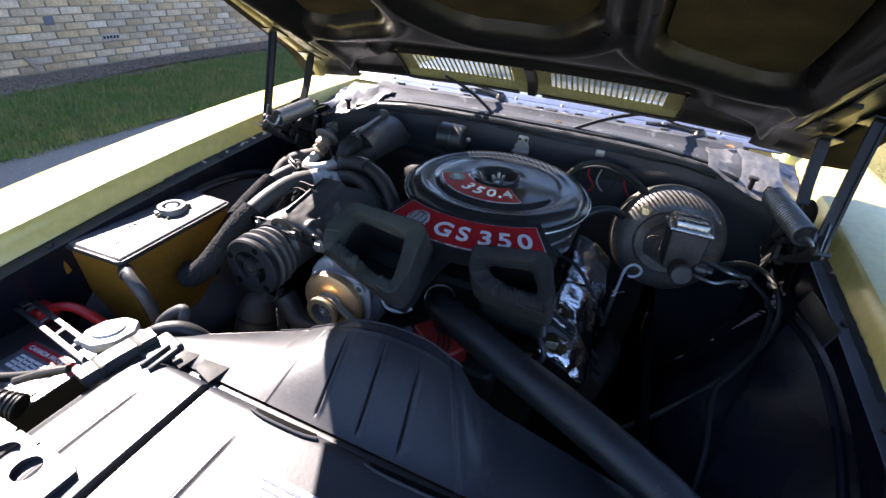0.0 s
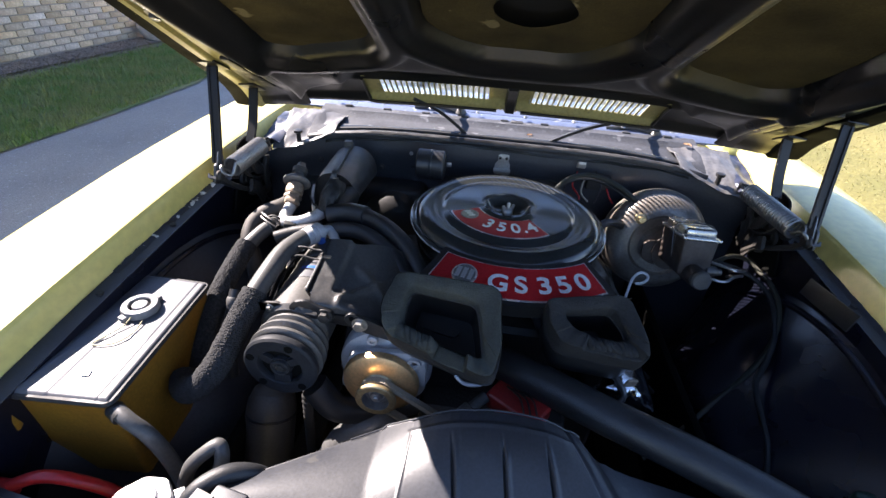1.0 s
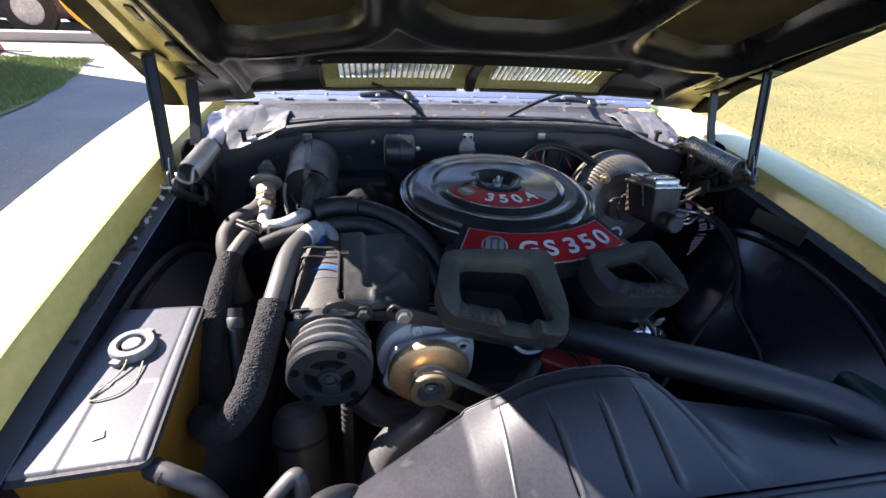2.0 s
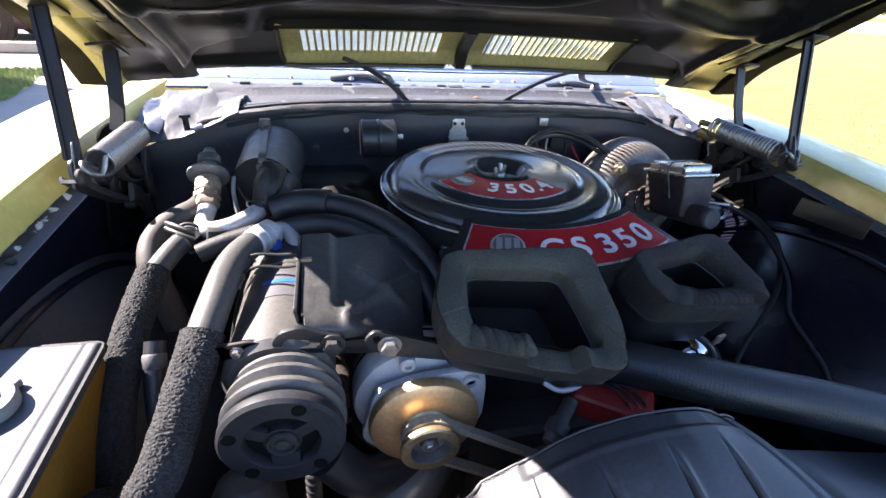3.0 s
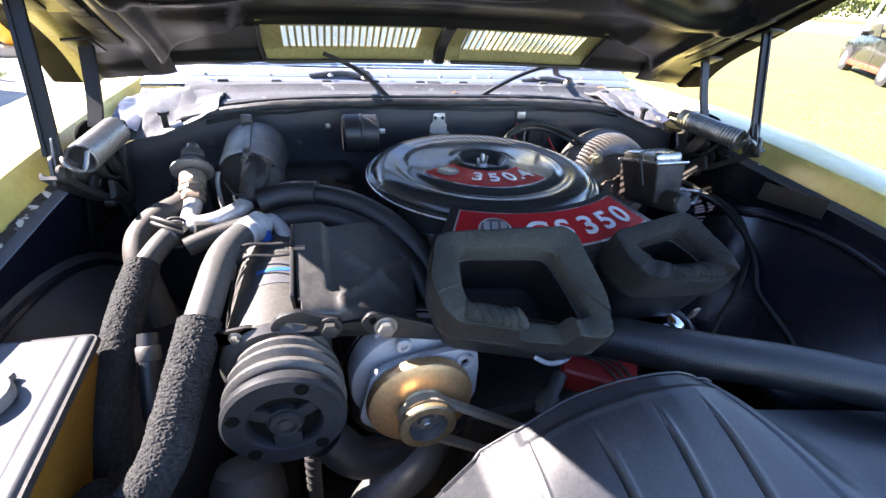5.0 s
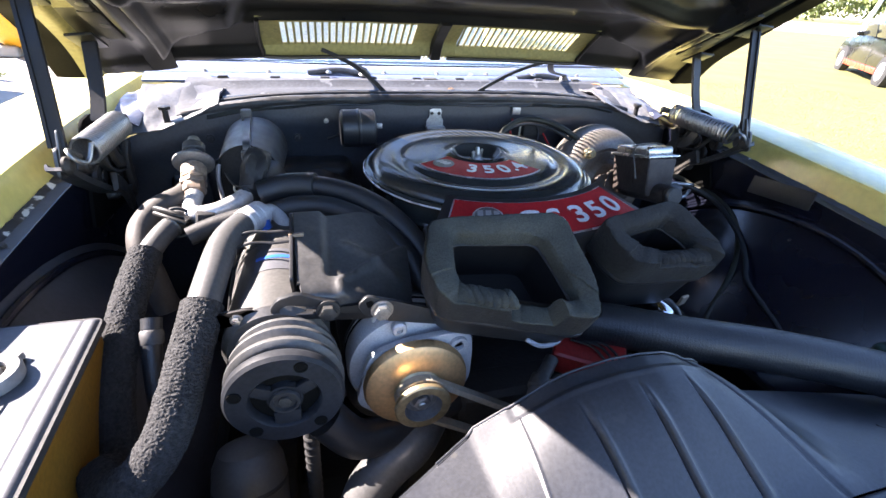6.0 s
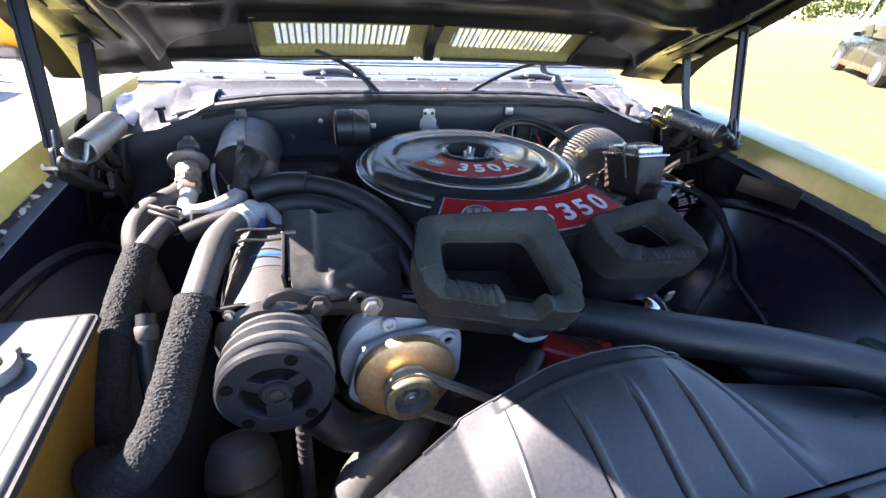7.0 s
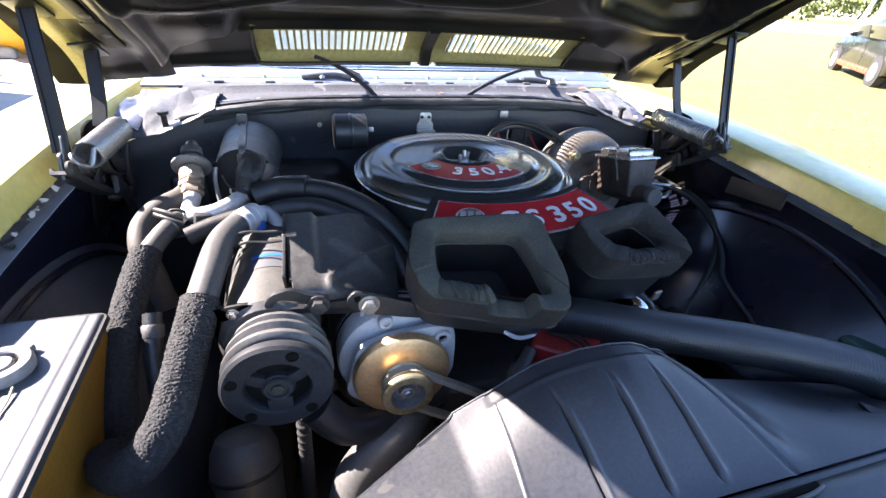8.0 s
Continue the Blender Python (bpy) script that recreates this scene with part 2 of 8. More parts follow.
PALE_CRUMPLE = material("bare_crumpled_seam", (0.11, 0.11, 0.112), 0.5, 0, (0.040, 0.041, 0.047), 10, 150, 0.8, 0.2, spots=(0.04, 0.042, 0.052), spot_scale=14, spot_size=0.66)
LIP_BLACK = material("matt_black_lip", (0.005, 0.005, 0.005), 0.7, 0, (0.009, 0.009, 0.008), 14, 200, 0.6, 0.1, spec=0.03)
CLUTCH = material("blue_black_clutch", (0.013, 0.014, 0.017), 0.52, 0, (0.024, 0.026, 0.030), 14, 220, 0.8, 0.1, rough_var=0.1, spec=0.2)
# darker grey foam for the right inlet only
FOAM_DARK = material("darker_foam_gasket", (0.032, 0.034, 0.035), 0.9, 0, (0.020, 0.021, 0.023), 14, 420, 0.8, 0.9, 420, rough_var=0.03, spec=0.25)
FOAM_SKIN = material("dark_foam_skin", (0.028, 0.030, 0.032), 0.75, 0, (0.016, 0.017, 0.019), 20, 260, 0.8, 0.5, 300, rough_var=0.08, spec=0.3, spots=(0.060, 0.062, 0.058), spot_scale=36, spot_size=0.70)
FIREWALL = material("grey_black_firewall", (0.024, 0.028, 0.036), 0.42, 0, (0.044, 0.049, 0.058), 9, 200, 0.7, 0.10, rough_var=0.1)
PIPE_ALU = material("bare_aluminium_pipe", (0.44, 0.44, 0.44), 0.42, 0.35, (0.34, 0.34, 0.34), 30, 250, 0.5, 0.05)
BLACK_DEEP = material("deep_black_paint", (0.007, 0.007, 0.008), 0.5, 0, (0.014, 0.013, 0.013), 14, 200, 0.6, 0.1, spec=0.4)
SEAT_WHITE = material("white_vinyl", (0.78, 0.77, 0.73), 0.5, 0, (0.68, 0.67, 0.63), 6, 150, 0.5, 0.1)
ROOFING = material("grey_shingle", (0.16, 0.15, 0.14), 0.9, 0, (0.11, 0.10, 0.10), 5, 80, 0.7, 0.6)


def glass(name, tint=(0.9, 0.96, 0.95), rough=0.01):
    m = bpy.data.materials.new(name)
    m.use_nodes = True
    b = m.node_tree.nodes["Principled BSDF"]
    b.inputs["Base Color"].default_value = (*tint, 1)
    b.inputs["Roughness"].default_value, b.inputs["Transmission Weight"].default_value, b.inputs["IOR"].default_value = rough, 1.0, 1.45
    return m


GLASS = glass("windscreen_glass", (0.86, 0.95, 0.93))

# ---- building tools ----
ORIGIN = {}


def thing(name, at, label, category, group="", kind=""):
    """An Empty at the base of a thing that has parts."""
    ob = new(name)
    ob.empty_display_size = 0.05
    ob.location = at
    ORIGIN[ob.name] = Vector(at)
    return tagged(ob, label, category, group, kind)


def smooth(me, angle=35):
    me.polygons.foreach_set("use_smooth", [True] * len(me.polygons))
    me.set_sharp_from_angle(angle=radians(angle))


def part(name, bm, mat, parent=None, label="", angle=35, fix=True):
    """Links a bmesh, given in world coordinates, as one mesh object under a thing or a part."""
    off = ORIGIN.get(parent.name, Vector()) if parent else Vector()
    if fix:
        bmesh.ops.recalc_face_normals(bm, faces=bm.faces)
    bm.transform(Matrix.Translation(-off))
    me = bpy.data.meshes.new(name)
    bm.to_mesh(me)
    bm.free()
    me.materials.append(mat)
    smooth(me, angle)
    ob = new(name, me)
    if parent:
        ob.parent = parent
    ORIGIN[ob.name] = off
    if label:
        ob["label"] = label
    return ob


def single(name, bm, mat, at, label, category, group="", kind="", angle=35):
    """A thing that is one mesh, with its origin at its base."""
    bmesh.ops.recalc_face_normals(bm, faces=bm.faces)
    bm.transform(Matrix.Translation(-Vector(at)))
    me = bpy.data.meshes.new(name)
    bm.to_mesh(me)
    bm.free()
    me.materials.append(mat)
    smooth(me, angle)
    ob = new(name, me)
    ob.location = at
    ORIGIN[ob.name] = Vector(at)
    return tagged(ob, label, category, group, kind)


def box(size, m=None, bevel=0.003, seg=2, taper=(1, 1), bm=None):
    """A bevelled box; taper scales its bottom face."""
    b = bmesh.new()
    bmesh.ops.create_cube(b, size=1)
    for v in b.verts:
        k = taper if v.co.z < 0 else (1, 1)
        v.co = Vector((v.co.x * size[0] * k[0], v.co.y * size[1] * k[1], v.co.z * size[2]))
    if bevel:
        bmesh.ops.bevel(b, geom=b.edges[:], offset=bevel, segments=seg, affect="EDGES", profile=0.6)
    if m is not None:
        b.transform(m)
    return join(bm, b)


def join(bm, b):
    if bm is None:
        return b
    me = bpy.data.meshes.new("tmp")
    b.to_mesh(me)
    b.free()
    bm.from_mesh(me)
    bpy.data.meshes.remove(me)
    return bm


def lathe(profile, m=None, n=40, bm=None, close=True):
    """Turns rows of (radius, height) round the z axis."""
    b = bmesh.new()
    rings = []
    for r, z in profile:
        if r < 1e-6:
            rings.append([b.verts.new((0, 0, z))])
        else:
            rings.append([b.verts.new((r * math.cos(2 * math.pi * i / n), r * math.sin(2 * math.pi * i / n), z)) for i in range(n)])
    for p, q in zip(rings, rings[1:]):
        for i in range(n):
            j = (i + 1) % n
            if len(p) == 1 and len(q) == 1:
                continue
            if len(p) == 1:
                b.faces.new((p[0], q[i], q[j]))
            elif len(q) == 1:
                b.faces.new((p[i], q[0], p[j]))
            else:
                b.faces.new((p[i], q[i], q[j], p[j]))
    if close:
        for ring in (rings[0], rings[-1]):
            if len(ring) > 2:
                b.faces.new(ring)
    if m is not None:
        b.transform(m)
    return join(bm, b)


def spline(points, res=8, closed=False):
    """Catmull-Rom through the points."""
    p = [Vector(v) for v in points]
    if len(p) == 2:
        return [p[0].lerp(p[1], i / res) for i in range(res + 1)]
    out = []
    n = len(p)
    for i in range(n if closed else n - 1):
        if closed:
            a, b, c, d = p[(i - 1) % n], p[i], p[(i + 1) % n], p[(i + 2) % n]
        else:
            a, b, c, d = p[max(i - 1, 0)], p[i], p[i + 1], p[min(i + 2, n - 1)]
        for k in range(res):
            t = k / res
            out.append(0.5 * ((2 * b) + (c - a) * t + (2 * a - 5 * b + 4 * c - d) * t * t + (3 * b - a - 3 * c + d) * t ** 3))
    if not closed:
        out.append(p[-1])
    return out


def tube(points, r, n=12, res=8, closed=False, bm=None, wobble=0.0, section=None, radii=None, grit=0.0, ribs=0.0):
    """A hose or wire through the points. section: (x, y) outline in place of a circle."""
    path = spline(points, res, closed)
    b = bmesh.new()
    count = len(path)
    tangents = []
    for i in range(count):
        a = path[i - 1] if (i or closed) else path[0]
        c = path[(i + 1) % count] if (i < count - 1 or closed) else path[-1]
        tangents.append((c - a).normalized())
    up = Vector((0, 0, 1)) if abs(tangents[0].z) < 0.9 else Vector((0, 1, 0))
    side = tangents[0].cross(up).normalized()
    sum_len = np.cumsum([(path[i] - path[i - 1]).length if i else 0.0 for i in range(count)])
    rings = []
    for i, (c, t) in enumerate(zip(path, tangents)):
        side = (side - t * side.dot(t)).normalized()
        other = t.cross(side)
        rr = r if radii is None else radii[0] + (radii[1] - radii[0]) * i / max(1, count - 1)
        if ribs:
            rr += 0.00008 * math.sin(2 * math.pi * sum_len[i] / ribs)
        if section:
            rings.append([b.verts.new(c + side * x + other * y) for x, y in section])
        else:
            ring = []
            for k in range(n):
                a = 2 * math.pi * k / n
                q = rr
                if wobble:
                    q *= 1 + wobble * noise.noise(Vector((c.x * 60 + math.cos(a) * 2, c.y * 60 + math.sin(a) * 2, c.z * 60)))
                if grit:
                    e = c + (side * math.cos(a) + other * math.sin(a)) * q
                    q += grit * (noise.noise(e * 470) + 0.35 * noise.noise(e * 150))
                ring.append(b.verts.new(c + (side * math.cos(a) + other * math.sin(a)) * q))
            rings.append(ring)
    m = len(rings[0])
    pairs = list(zip(rings, rings[1:])) + ([(rings[-1], rings[0])] if closed else [])
    for p, q in pairs:
        for k in range(m):
            b.faces.new((p[k], p[(k + 1) % m], q[(k + 1) % m], q[k]))
    if not closed:
        b.faces.new(rings[0])
        b.faces.new(rings[-1])
    return join(bm, b)


def prism(outline, depth, m=None, bevel=0.002, bm=None, seg=2):
    """A flat outline (x, y) thickened along z from 0 to depth."""
    b = bmesh.new()
    low = [b.verts.new((x, y, 0)) for x, y in outline]
    high = [b.verts.new((x, y, depth)) for x, y in outline]
    b.faces.new(low)
    b.faces.new(high)
    n = len(outline)
    for i in range(n):
        b.faces.new((low[i], low[(i + 1) % n], high[(i + 1) % n], high[i]))
    bmesh.ops.recalc_face_normals(b, faces=b.faces)
    if bevel:
        edges = [e for e in b.edges if e.is_manifold and abs(e.verts[0].co.z - e.verts[1].co.z) < 1e-6]
        bmesh.ops.bevel(b, geom=edges, offset=bevel, segments=seg, affect="EDGES", profile=0.6)
    if m is not None:
        b.transform(m)
    return join(bm, b)


def sheet(f, nu, nv, thick=0.0, bm=None, loop=False):
    """A surface from f(u, v) -> place, u and v from 0 to 1; thick: metres of thickness below it."""
    b = bmesh.new()
    g = [[b.verts.new(f(i / nu, j / nv)) for j in range(nv + 1)] for i in range(nu + 1)]
    for i in range(nu):
        for j in range(nv):
            b.faces.new((g[i][j], g[i + 1][j], g[i + 1][j + 1], g[i][j + 1]))
    if thick:
        bmesh.ops.recalc_face_normals(b, faces=b.faces)
        bmesh.ops.solidify(b, geom=b.faces[:], thickness=thick)
    return join(bm, b)


def rounded(points, r, seg=5):
    """A closed outline with its corners rounded."""
    out = []
    n = len(points)
    for i in range(n):
        a, b, c = (Vector(points[k % n]) for k in (i - 1, i, i + 1))
        d1, d2 = (a - b), (c - b)
        k = min(r, d1.length * 0.45, d2.length * 0.45)
        p, q = b + d1.normalized() * k, b + d2.normalized() * k
        for s in range(seg + 1):
            t = s / seg
            v = p * (1 - t) ** 2 + b * 2 * t * (1 - t) + q * t * t
            out.append((v.x, v.y))
    return out


def ring_band(outer, inner, depth, m=None, bevel=0.003, bm=None):
    """A frame between two outlines with the same number of points, thickened along z."""
    b = bmesh.new()
    n = len(outer)
    rows = [[b.verts.new((x, y, z)) for x, y in line] for line, z in ((outer, 0), (outer, depth), (inner, depth), (inner, 0))]
    for p, q in zip(rows, rows[1:] + rows[:1]):
        for i in range(n):
            b.faces.new((p[i], p[(i + 1) % n], q[(i + 1) % n], q[i]))
    bmesh.ops.recalc_face_normals(b, faces=b.faces)
    if bevel:
        keep = set(rows[1] + rows[2])
        edges = [e for e in b.edges if e.verts[0] in keep and e.verts[1] in keep and ((e.verts[0] in rows[1]) == (e.verts[1] in rows[1]))]
        bmesh.ops.bevel(b, geom=edges, offset=bevel, segments=3, affect="EDGES", profile=0.6)
    if m is not None:
        b.transform(m)
    return join(bm, b)


def hexagon(r):
    return [(r * math.cos(math.pi / 3 * i), r * math.sin(math.pi / 3 * i)) for i in range(6)]


def bolt_head(m, r=0.008, h=0.006, washer=0.0115, bm=None):
    bm = lathe([(0, 0), (washer, 0), (washer, 0.0015), (0, 0.0015)], m, 20, bm, close=False)
    return prism(hexagon(r), h, m @ Matrix.Translation((0, 0, 0.0015)), 0.0012, bm)


FRONT = pose(0, 0, 0, 90, 0, 0)  # turns a lathe's axis from z to -y


def facing_front(x, y, z, rx=0, rz=0):
    return pose(x, y, z) @ pose(0, 0, 0, 90 + rx, 0, rz)


def letter(text, size, m, mat, parent, depth=0.0006, weight=0.012):
    cu = bpy.data.curves.new("letters", "FONT")
    cu.body, cu.size, cu.extrude, cu.align_x, cu.offset = text, size, depth, "CENTER", size * weight
    tmp = new("letters", cu)
    bpy.context.view_layer.update()
    me = bpy.data.meshes.new_from_object(tmp.evaluated_get(bpy.context.evaluated_depsgraph_get()))
    bpy.data.objects.remove(tmp)
    bpy.data.curves.remove(cu)
    bm = bmesh.new()
    bm.from_mesh(me)
    bpy.data.meshes.remove(me)
    bm.transform(m)
    return part("lettering", bm, mat, parent)

# ---- ground and street ----
def ground_z(x):
    t = min(1.0, max(0.0, (x - 1.6) / 6.0))
    return 0.05 * t * t * (3 - 2 * t)


def flat_patch(outline, z, mat, name, label):
    b = bmesh.new()
    b.faces.new([b.verts.new((x, y, z)) for x, y in outline])
    return single(name, b, mat, (0, 0, 0), label, "ground", kind="structure")


xs = [-400, -60, -15, -6, 0, 1.6] + [1.6 + 0.5 * i for i in range(1, 13)] + [9, 12, 20, 60, 400]
b = bmesh.new()
rows = [[b.verts.new((x, y, ground_z(x))) for y in (-300, -40, -10, 0, 10, 40, 300)] for x in xs]
for p, q in zip(rows, rows[1:]):
    for i in range(6):
        b.faces.new((p[i], q[i], q[i + 1], p[i + 1]))
single("ground", b, DRY_LAWN, (0, 0, 0), "sunlit dry yellowish lawn running to the road", "lawn", kind="structure")
flat_patch([(-3.45, -9), (1.45, -9), (1.45, 5.7), (6, 7.2), (6, 30), (-25, 30), (-25, 6.75), (-4.3, 6.2), (-3.6, 5.2)], 0.010, ASPHALT, "driveway", "worn grey asphalt driveway beside the car")
flat_patch([(-5.2, -9), (-3.43, -9), (-3.5, 1.0), (-3.38, 2.6), (-3.36, 4.0), (-3.62, 5.3), (-4.35, 6.25), (-5.2, 6.3)], 0.022, SOIL_GRASS, "lawn_strip", "green lawn strip along the brick house")
flat_patch([(-5.75, -9), (-5.1, -9), (-5.05, 1.5), (-5.3, 3.2), (-5.25, 6.4), (-5.75, 6.4)], 0.030, MULCH, "mulch_bed", "dark bark mulch bed at the foot of the brick wall")
b = bmesh.new()
b.faces.new([b.verts.new(v) for v in ((-24, 101, 0.065), (94, -46, 0.065), (146, -5, 0.065), (28, 142, 0.065))])
single("road", b, CONCRETE, (0, 0, 0), "pale sunlit road beyond the lawn", "road", kind="structure")


def blades(name, count, area, z0, height, mat, label, seed, lean=0.6):
    rnd = random.Random(seed)
    verts, faces = [], []
    while len(faces) < count:
        x, y = rnd.uniform(area[0], area[1]), rnd.uniform(area[2], area[3])
        if area[4] and not area[4](x, y):
            continue
        z = z0 if z0 is not None else ground_z(x)
        a, h, w = rnd.uniform(0, 6.283), height * rnd.uniform(0.4, 1.2), rnd.uniform(0.003, 0.006)
        dx, dy = math.cos(a) * w, math.sin(a) * w
        tx, ty = rnd.uniform(-1, 1) * h * lean, rnd.uniform(-1, 1) * h * lean
        k = len(verts)
        verts += [(x - dx, y - dy, z), (x + dx, y + dy, z), (x + tx, y + ty, z + h)]
        faces.append((k, k + 1, k + 2))
    me = bpy.data.meshes.new(name)
    me.from_pydata(verts, [], faces)
    me.materials.append(mat)
    return tagged(new(name, me), label, "grass", kind="stuff")


blades("grass", 42000, (-5.15, -3.4, -0.5, 6.2, lambda x, y: x > -5.02 + 0.16 * noise.noise(Vector((y * 1.7, 3, 0))) and x < -3.42 - 0.25 * max(0, y - 4.6) - 0.06 * noise.noise(Vector((y * 2, 0, 0)))), 0.02, 0.06, BLADE, "green lawn grass, uneven and ragged at the driveway", 3)
CHIP = material("bark_chip", (0.26, 0.21, 0.17), 0.9, 0, (0.13, 0.10, 0.08), 9, 60, 0.9, 0.0)
blades("bark_chips", 9000, (-5.68, -4.95, -0.5, 6.3, None), 0.03, 0.022, CHIP, "loose grey-brown bark chips at the foot of the wall", 9, 1.6)
DRY_BLADE = material("dry_grass_blade", (0.26, 0.23, 0.09), 0.7, 0, (0.15, 0.15, 0.05), 1.2, 60, 0.9, 0.0)
blades("dry_grass", 40000, (1.5, 8.5, -1.0, 6.0, None), None, 0.012, DRY_BLADE, "short dry lawn grass", 4, 1.4)

# ---- brick house ----
WALL_X, WALL_END, EAVE = -5.70, 6.35, 4.1
house = thing("brick_house", (WALL_X, 0, 0), "low buff brick house with a shaded long wall beside the driveway", "house")
b = box((0.3, 15.35, EAVE), pose(WALL_X - 0.158, WALL_END - 7.675, EAVE / 2), 0)
box((6.0, 0.3, EAVE), pose(WALL_X - 3.31, WALL_END - 0.15, EAVE / 2), 0, bm=b)
house_wall = part("wall", b, MORTAR, house, "buff brick wall with grey mortar joints")
b = bmesh.new()
sec = [(-5.25, EAVE), (-9.0, EAVE + 1.3), (-9.0, EAVE + 1.45), (-5.22, EAVE + 0.15)]
p = [b.verts.new((x, WALL_END + 0.12, z)) for x, z in sec]
q = [b.verts.new((x, -9.2, z)) for x, z in sec]
for i in range(4):
    b.faces.new((p[i], p[(i + 1) % 4], q[(i + 1) % 4], q[i]))
b.faces.new(p), b.faces.new(q)
part("roof", b, ROOFING, house)
part("wall_plate", box((0.012, 0.10, 0.085), pose(WALL_X + 0.010, 2.289, 0.531), 0.004), material("slate_plate", (0.12, 0.14, 0.18), 0.6), house, "blue-grey metal cover plate")
vent = part("vent", box((0.014, 0.22, 0.06), pose(WALL_X + 0.012, 2.89, 0.325), 0.003), ALUMINIUM, house, "small metal weep vent")
for i in range(5):
    part("slot", box((0.006, 0.028, 0.03), pose(WALL_X + 0.018, 2.81 + 0.04 * i, 0.325), 0.001), BLACK_DULL, vent)
b = tube([(WALL_X + 0.02, 1.93, 0.215), (WALL_X + 0.035, 1.965, 0.15), (WALL_X + 0.05, 1.995, 0.085)], 0.020, 10)
tube([(WALL_X + 0.05, 1.995, 0.085), (WALL_X + 0.06, 2.02, -0.02)], 0.012, 8, bm=b)
part("wall_pipe", b, STONE, house, "short pale pipe sticking out of the wall")

# ---- car body ----
def fender_z(y):
    return float(np.interp(y, [-1.3, -1.0, -0.8, -0.6, -0.4, -0.2, 0.0, 0.15, 0.35, 0.9], [0.775, 0.82, 0.845, 0.870, 0.895, 0.914, 0.930, 0.938, 0.945, 0.95]))


car = thing("car_body", (0, 0, 0), "pale yellow vintage car front body with an open black engine bay", "car")
FENDER = [(0.662, -0.041), (0.664, -0.036), (0.671, -0.004), (0.676, 0.003), (0.684, 0.005), (0.74, 0.007), (0.80, 0.003), (0.855, -0.010), (0.885, -0.026), (0.91, -0.052), (0.94, -0.10), (0.955, -0.20), (0.96, -0.34), (0.95, -0.62)]
for s, tone in ((-1, ""), (1, "")):
    def skin(u, v, s=s):
        y = -1.25 + 2.15 * u
        k = v * (len(FENDER) - 1)
        i = min(int(k), len(FENDER) - 2)
        t = k - i
        x = FENDER[i][0] * (1 - t) + FENDER[i + 1][0] * t
        z = FENDER[i][1] * (1 - t) + FENDER[i + 1][1] * t
        flare = 0.012 * max(0, -y)
        return Vector((s * (x + flare * (x > 0.69)), y, fender_z(y) + z))
    fender = part("fender", sheet(skin, 40, 26, 0.0015), PAINT, car, "pale yellow painted front fender", 26)
    # lower lip of the gutter, with worn paint
    lip = sheet(lambda u, v, s=s: Vector((s * (0.662 - 0.028 * v), -1.25 + 1.6 * u, fender_z(-1.25 + 1.6 * u) - 0.042 - 0.004 * v)), 40, 2, 0.002)
    part("gutter_lip", lip, CHIPPED, fender, "black painted gutter lip with chipped paint")
    edge = sheet(lambda u, v, s=s: Vector((s * (0.6610 - 0.0100 * v + 0.003 * noise.noise(Vector((u * 40, v, s)))), -0.30 + 0.54 * u, fender_z(-0.30 + 0.54 * u) - 0.0385 - 0.005 * v)), 90, 4, 0.001)
    part("chipped_edge", edge, CHIP_EDGE if s < 0 else CHIPPED, fender, "flaking paint along the gutter edge")
    for k in range(6):
        y = -0.95 + 0.2 * k
        part("bolt", bolt_head(pose(s * 0.648, y, fender_z(y) - 0.047), 0.006, 0.005, 0.010), BLACK_DULL, fender)
    # inner fender: apron and the domed wheelhouse
    def apron(u, v, s=s):
        y = -1.25 + 1.52 * u
        return Vector((s * (0.635 + 0.02 * v), y, fender_z(y) - 0.0455 - 0.50 * v))
    b = sheet(apron, 20, 8, 0.002)
    well = part("inner_fender", b, WELL, car, "black painted inner fender with a domed wheelhouse", 50)

    def dome(u, v, s=s):
        a = radians(-22 + 224 * u)
        r = 0.435 * (1 - 0.62 * v) * max(0.0, 1 - max(0.0, (v - 0.85) / 0.15) ** 2) ** 0.5
        x = 0.645 - 0.225 * v
        return Vector((s * x, -0.22 - r * math.cos(a) * (1.0 if math.cos(a) > 0 else 1.15), 0.412 + r * math.sin(a)))
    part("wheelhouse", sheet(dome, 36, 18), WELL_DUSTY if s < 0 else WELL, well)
    ridge = [(s * 0.622, -0.22 - 0.408 * math.cos(radians(a)) * (1.0 if a < 90 else 1.12), 0.414 + 0.411 * math.sin(radians(a))) for a in range(45, 150, 15)]
    part("pressed_rib", tube(ridge, 0.006, 8, 4), WELL, well)
# battery-side and rail details
part("brace", box((0.004, 0.13, 0.036), pose(0.622, -0.13, 0.862, -6, 14, 0), 0.0015), BLACK_DULL, car, "flat black brace plate on the inner fender")

# firewall, with its curved upper edge
def fw_top(x):
    return 0.955 - 0.055 * (abs(x) / 0.6) ** 4


def firewall(u, v):
    x = -0.66 + 1.32 * u
    z = 0.19 + (fw_top(x) - 0.19) * v
    y = 0.285 - 0.008 * math.sin(v * 9) - 0.012 * (v > 0.93)
    y -= 0.02 * max(0, abs(x) - 0.5) / 0.1
    return Vector((x, y, z))


fire = part("firewall", sheet(firewall, 44, 30, 0.004), FIREWALL, car, "black painted firewall", 40)
bead = [(x, 0.2725, 0.868 + 0.012 * math.sin(x * 21) + 0.006 * math.sin(x * 57)) for x in np.linspace(-0.24, 0.16, 41)]
part("sealer_bead", tube(bead, 0.0035, 7, 2, wobble=0.3), BLACK_DULL, car, "wavy bead of black sealer on the firewall")
rim = [(x, 0.272 - 0.02 * max(0, abs(x) - 0.5) / 0.1, fw_top(x) + 0.006) for x in np.linspace(-0.52, 0.52, 25)]
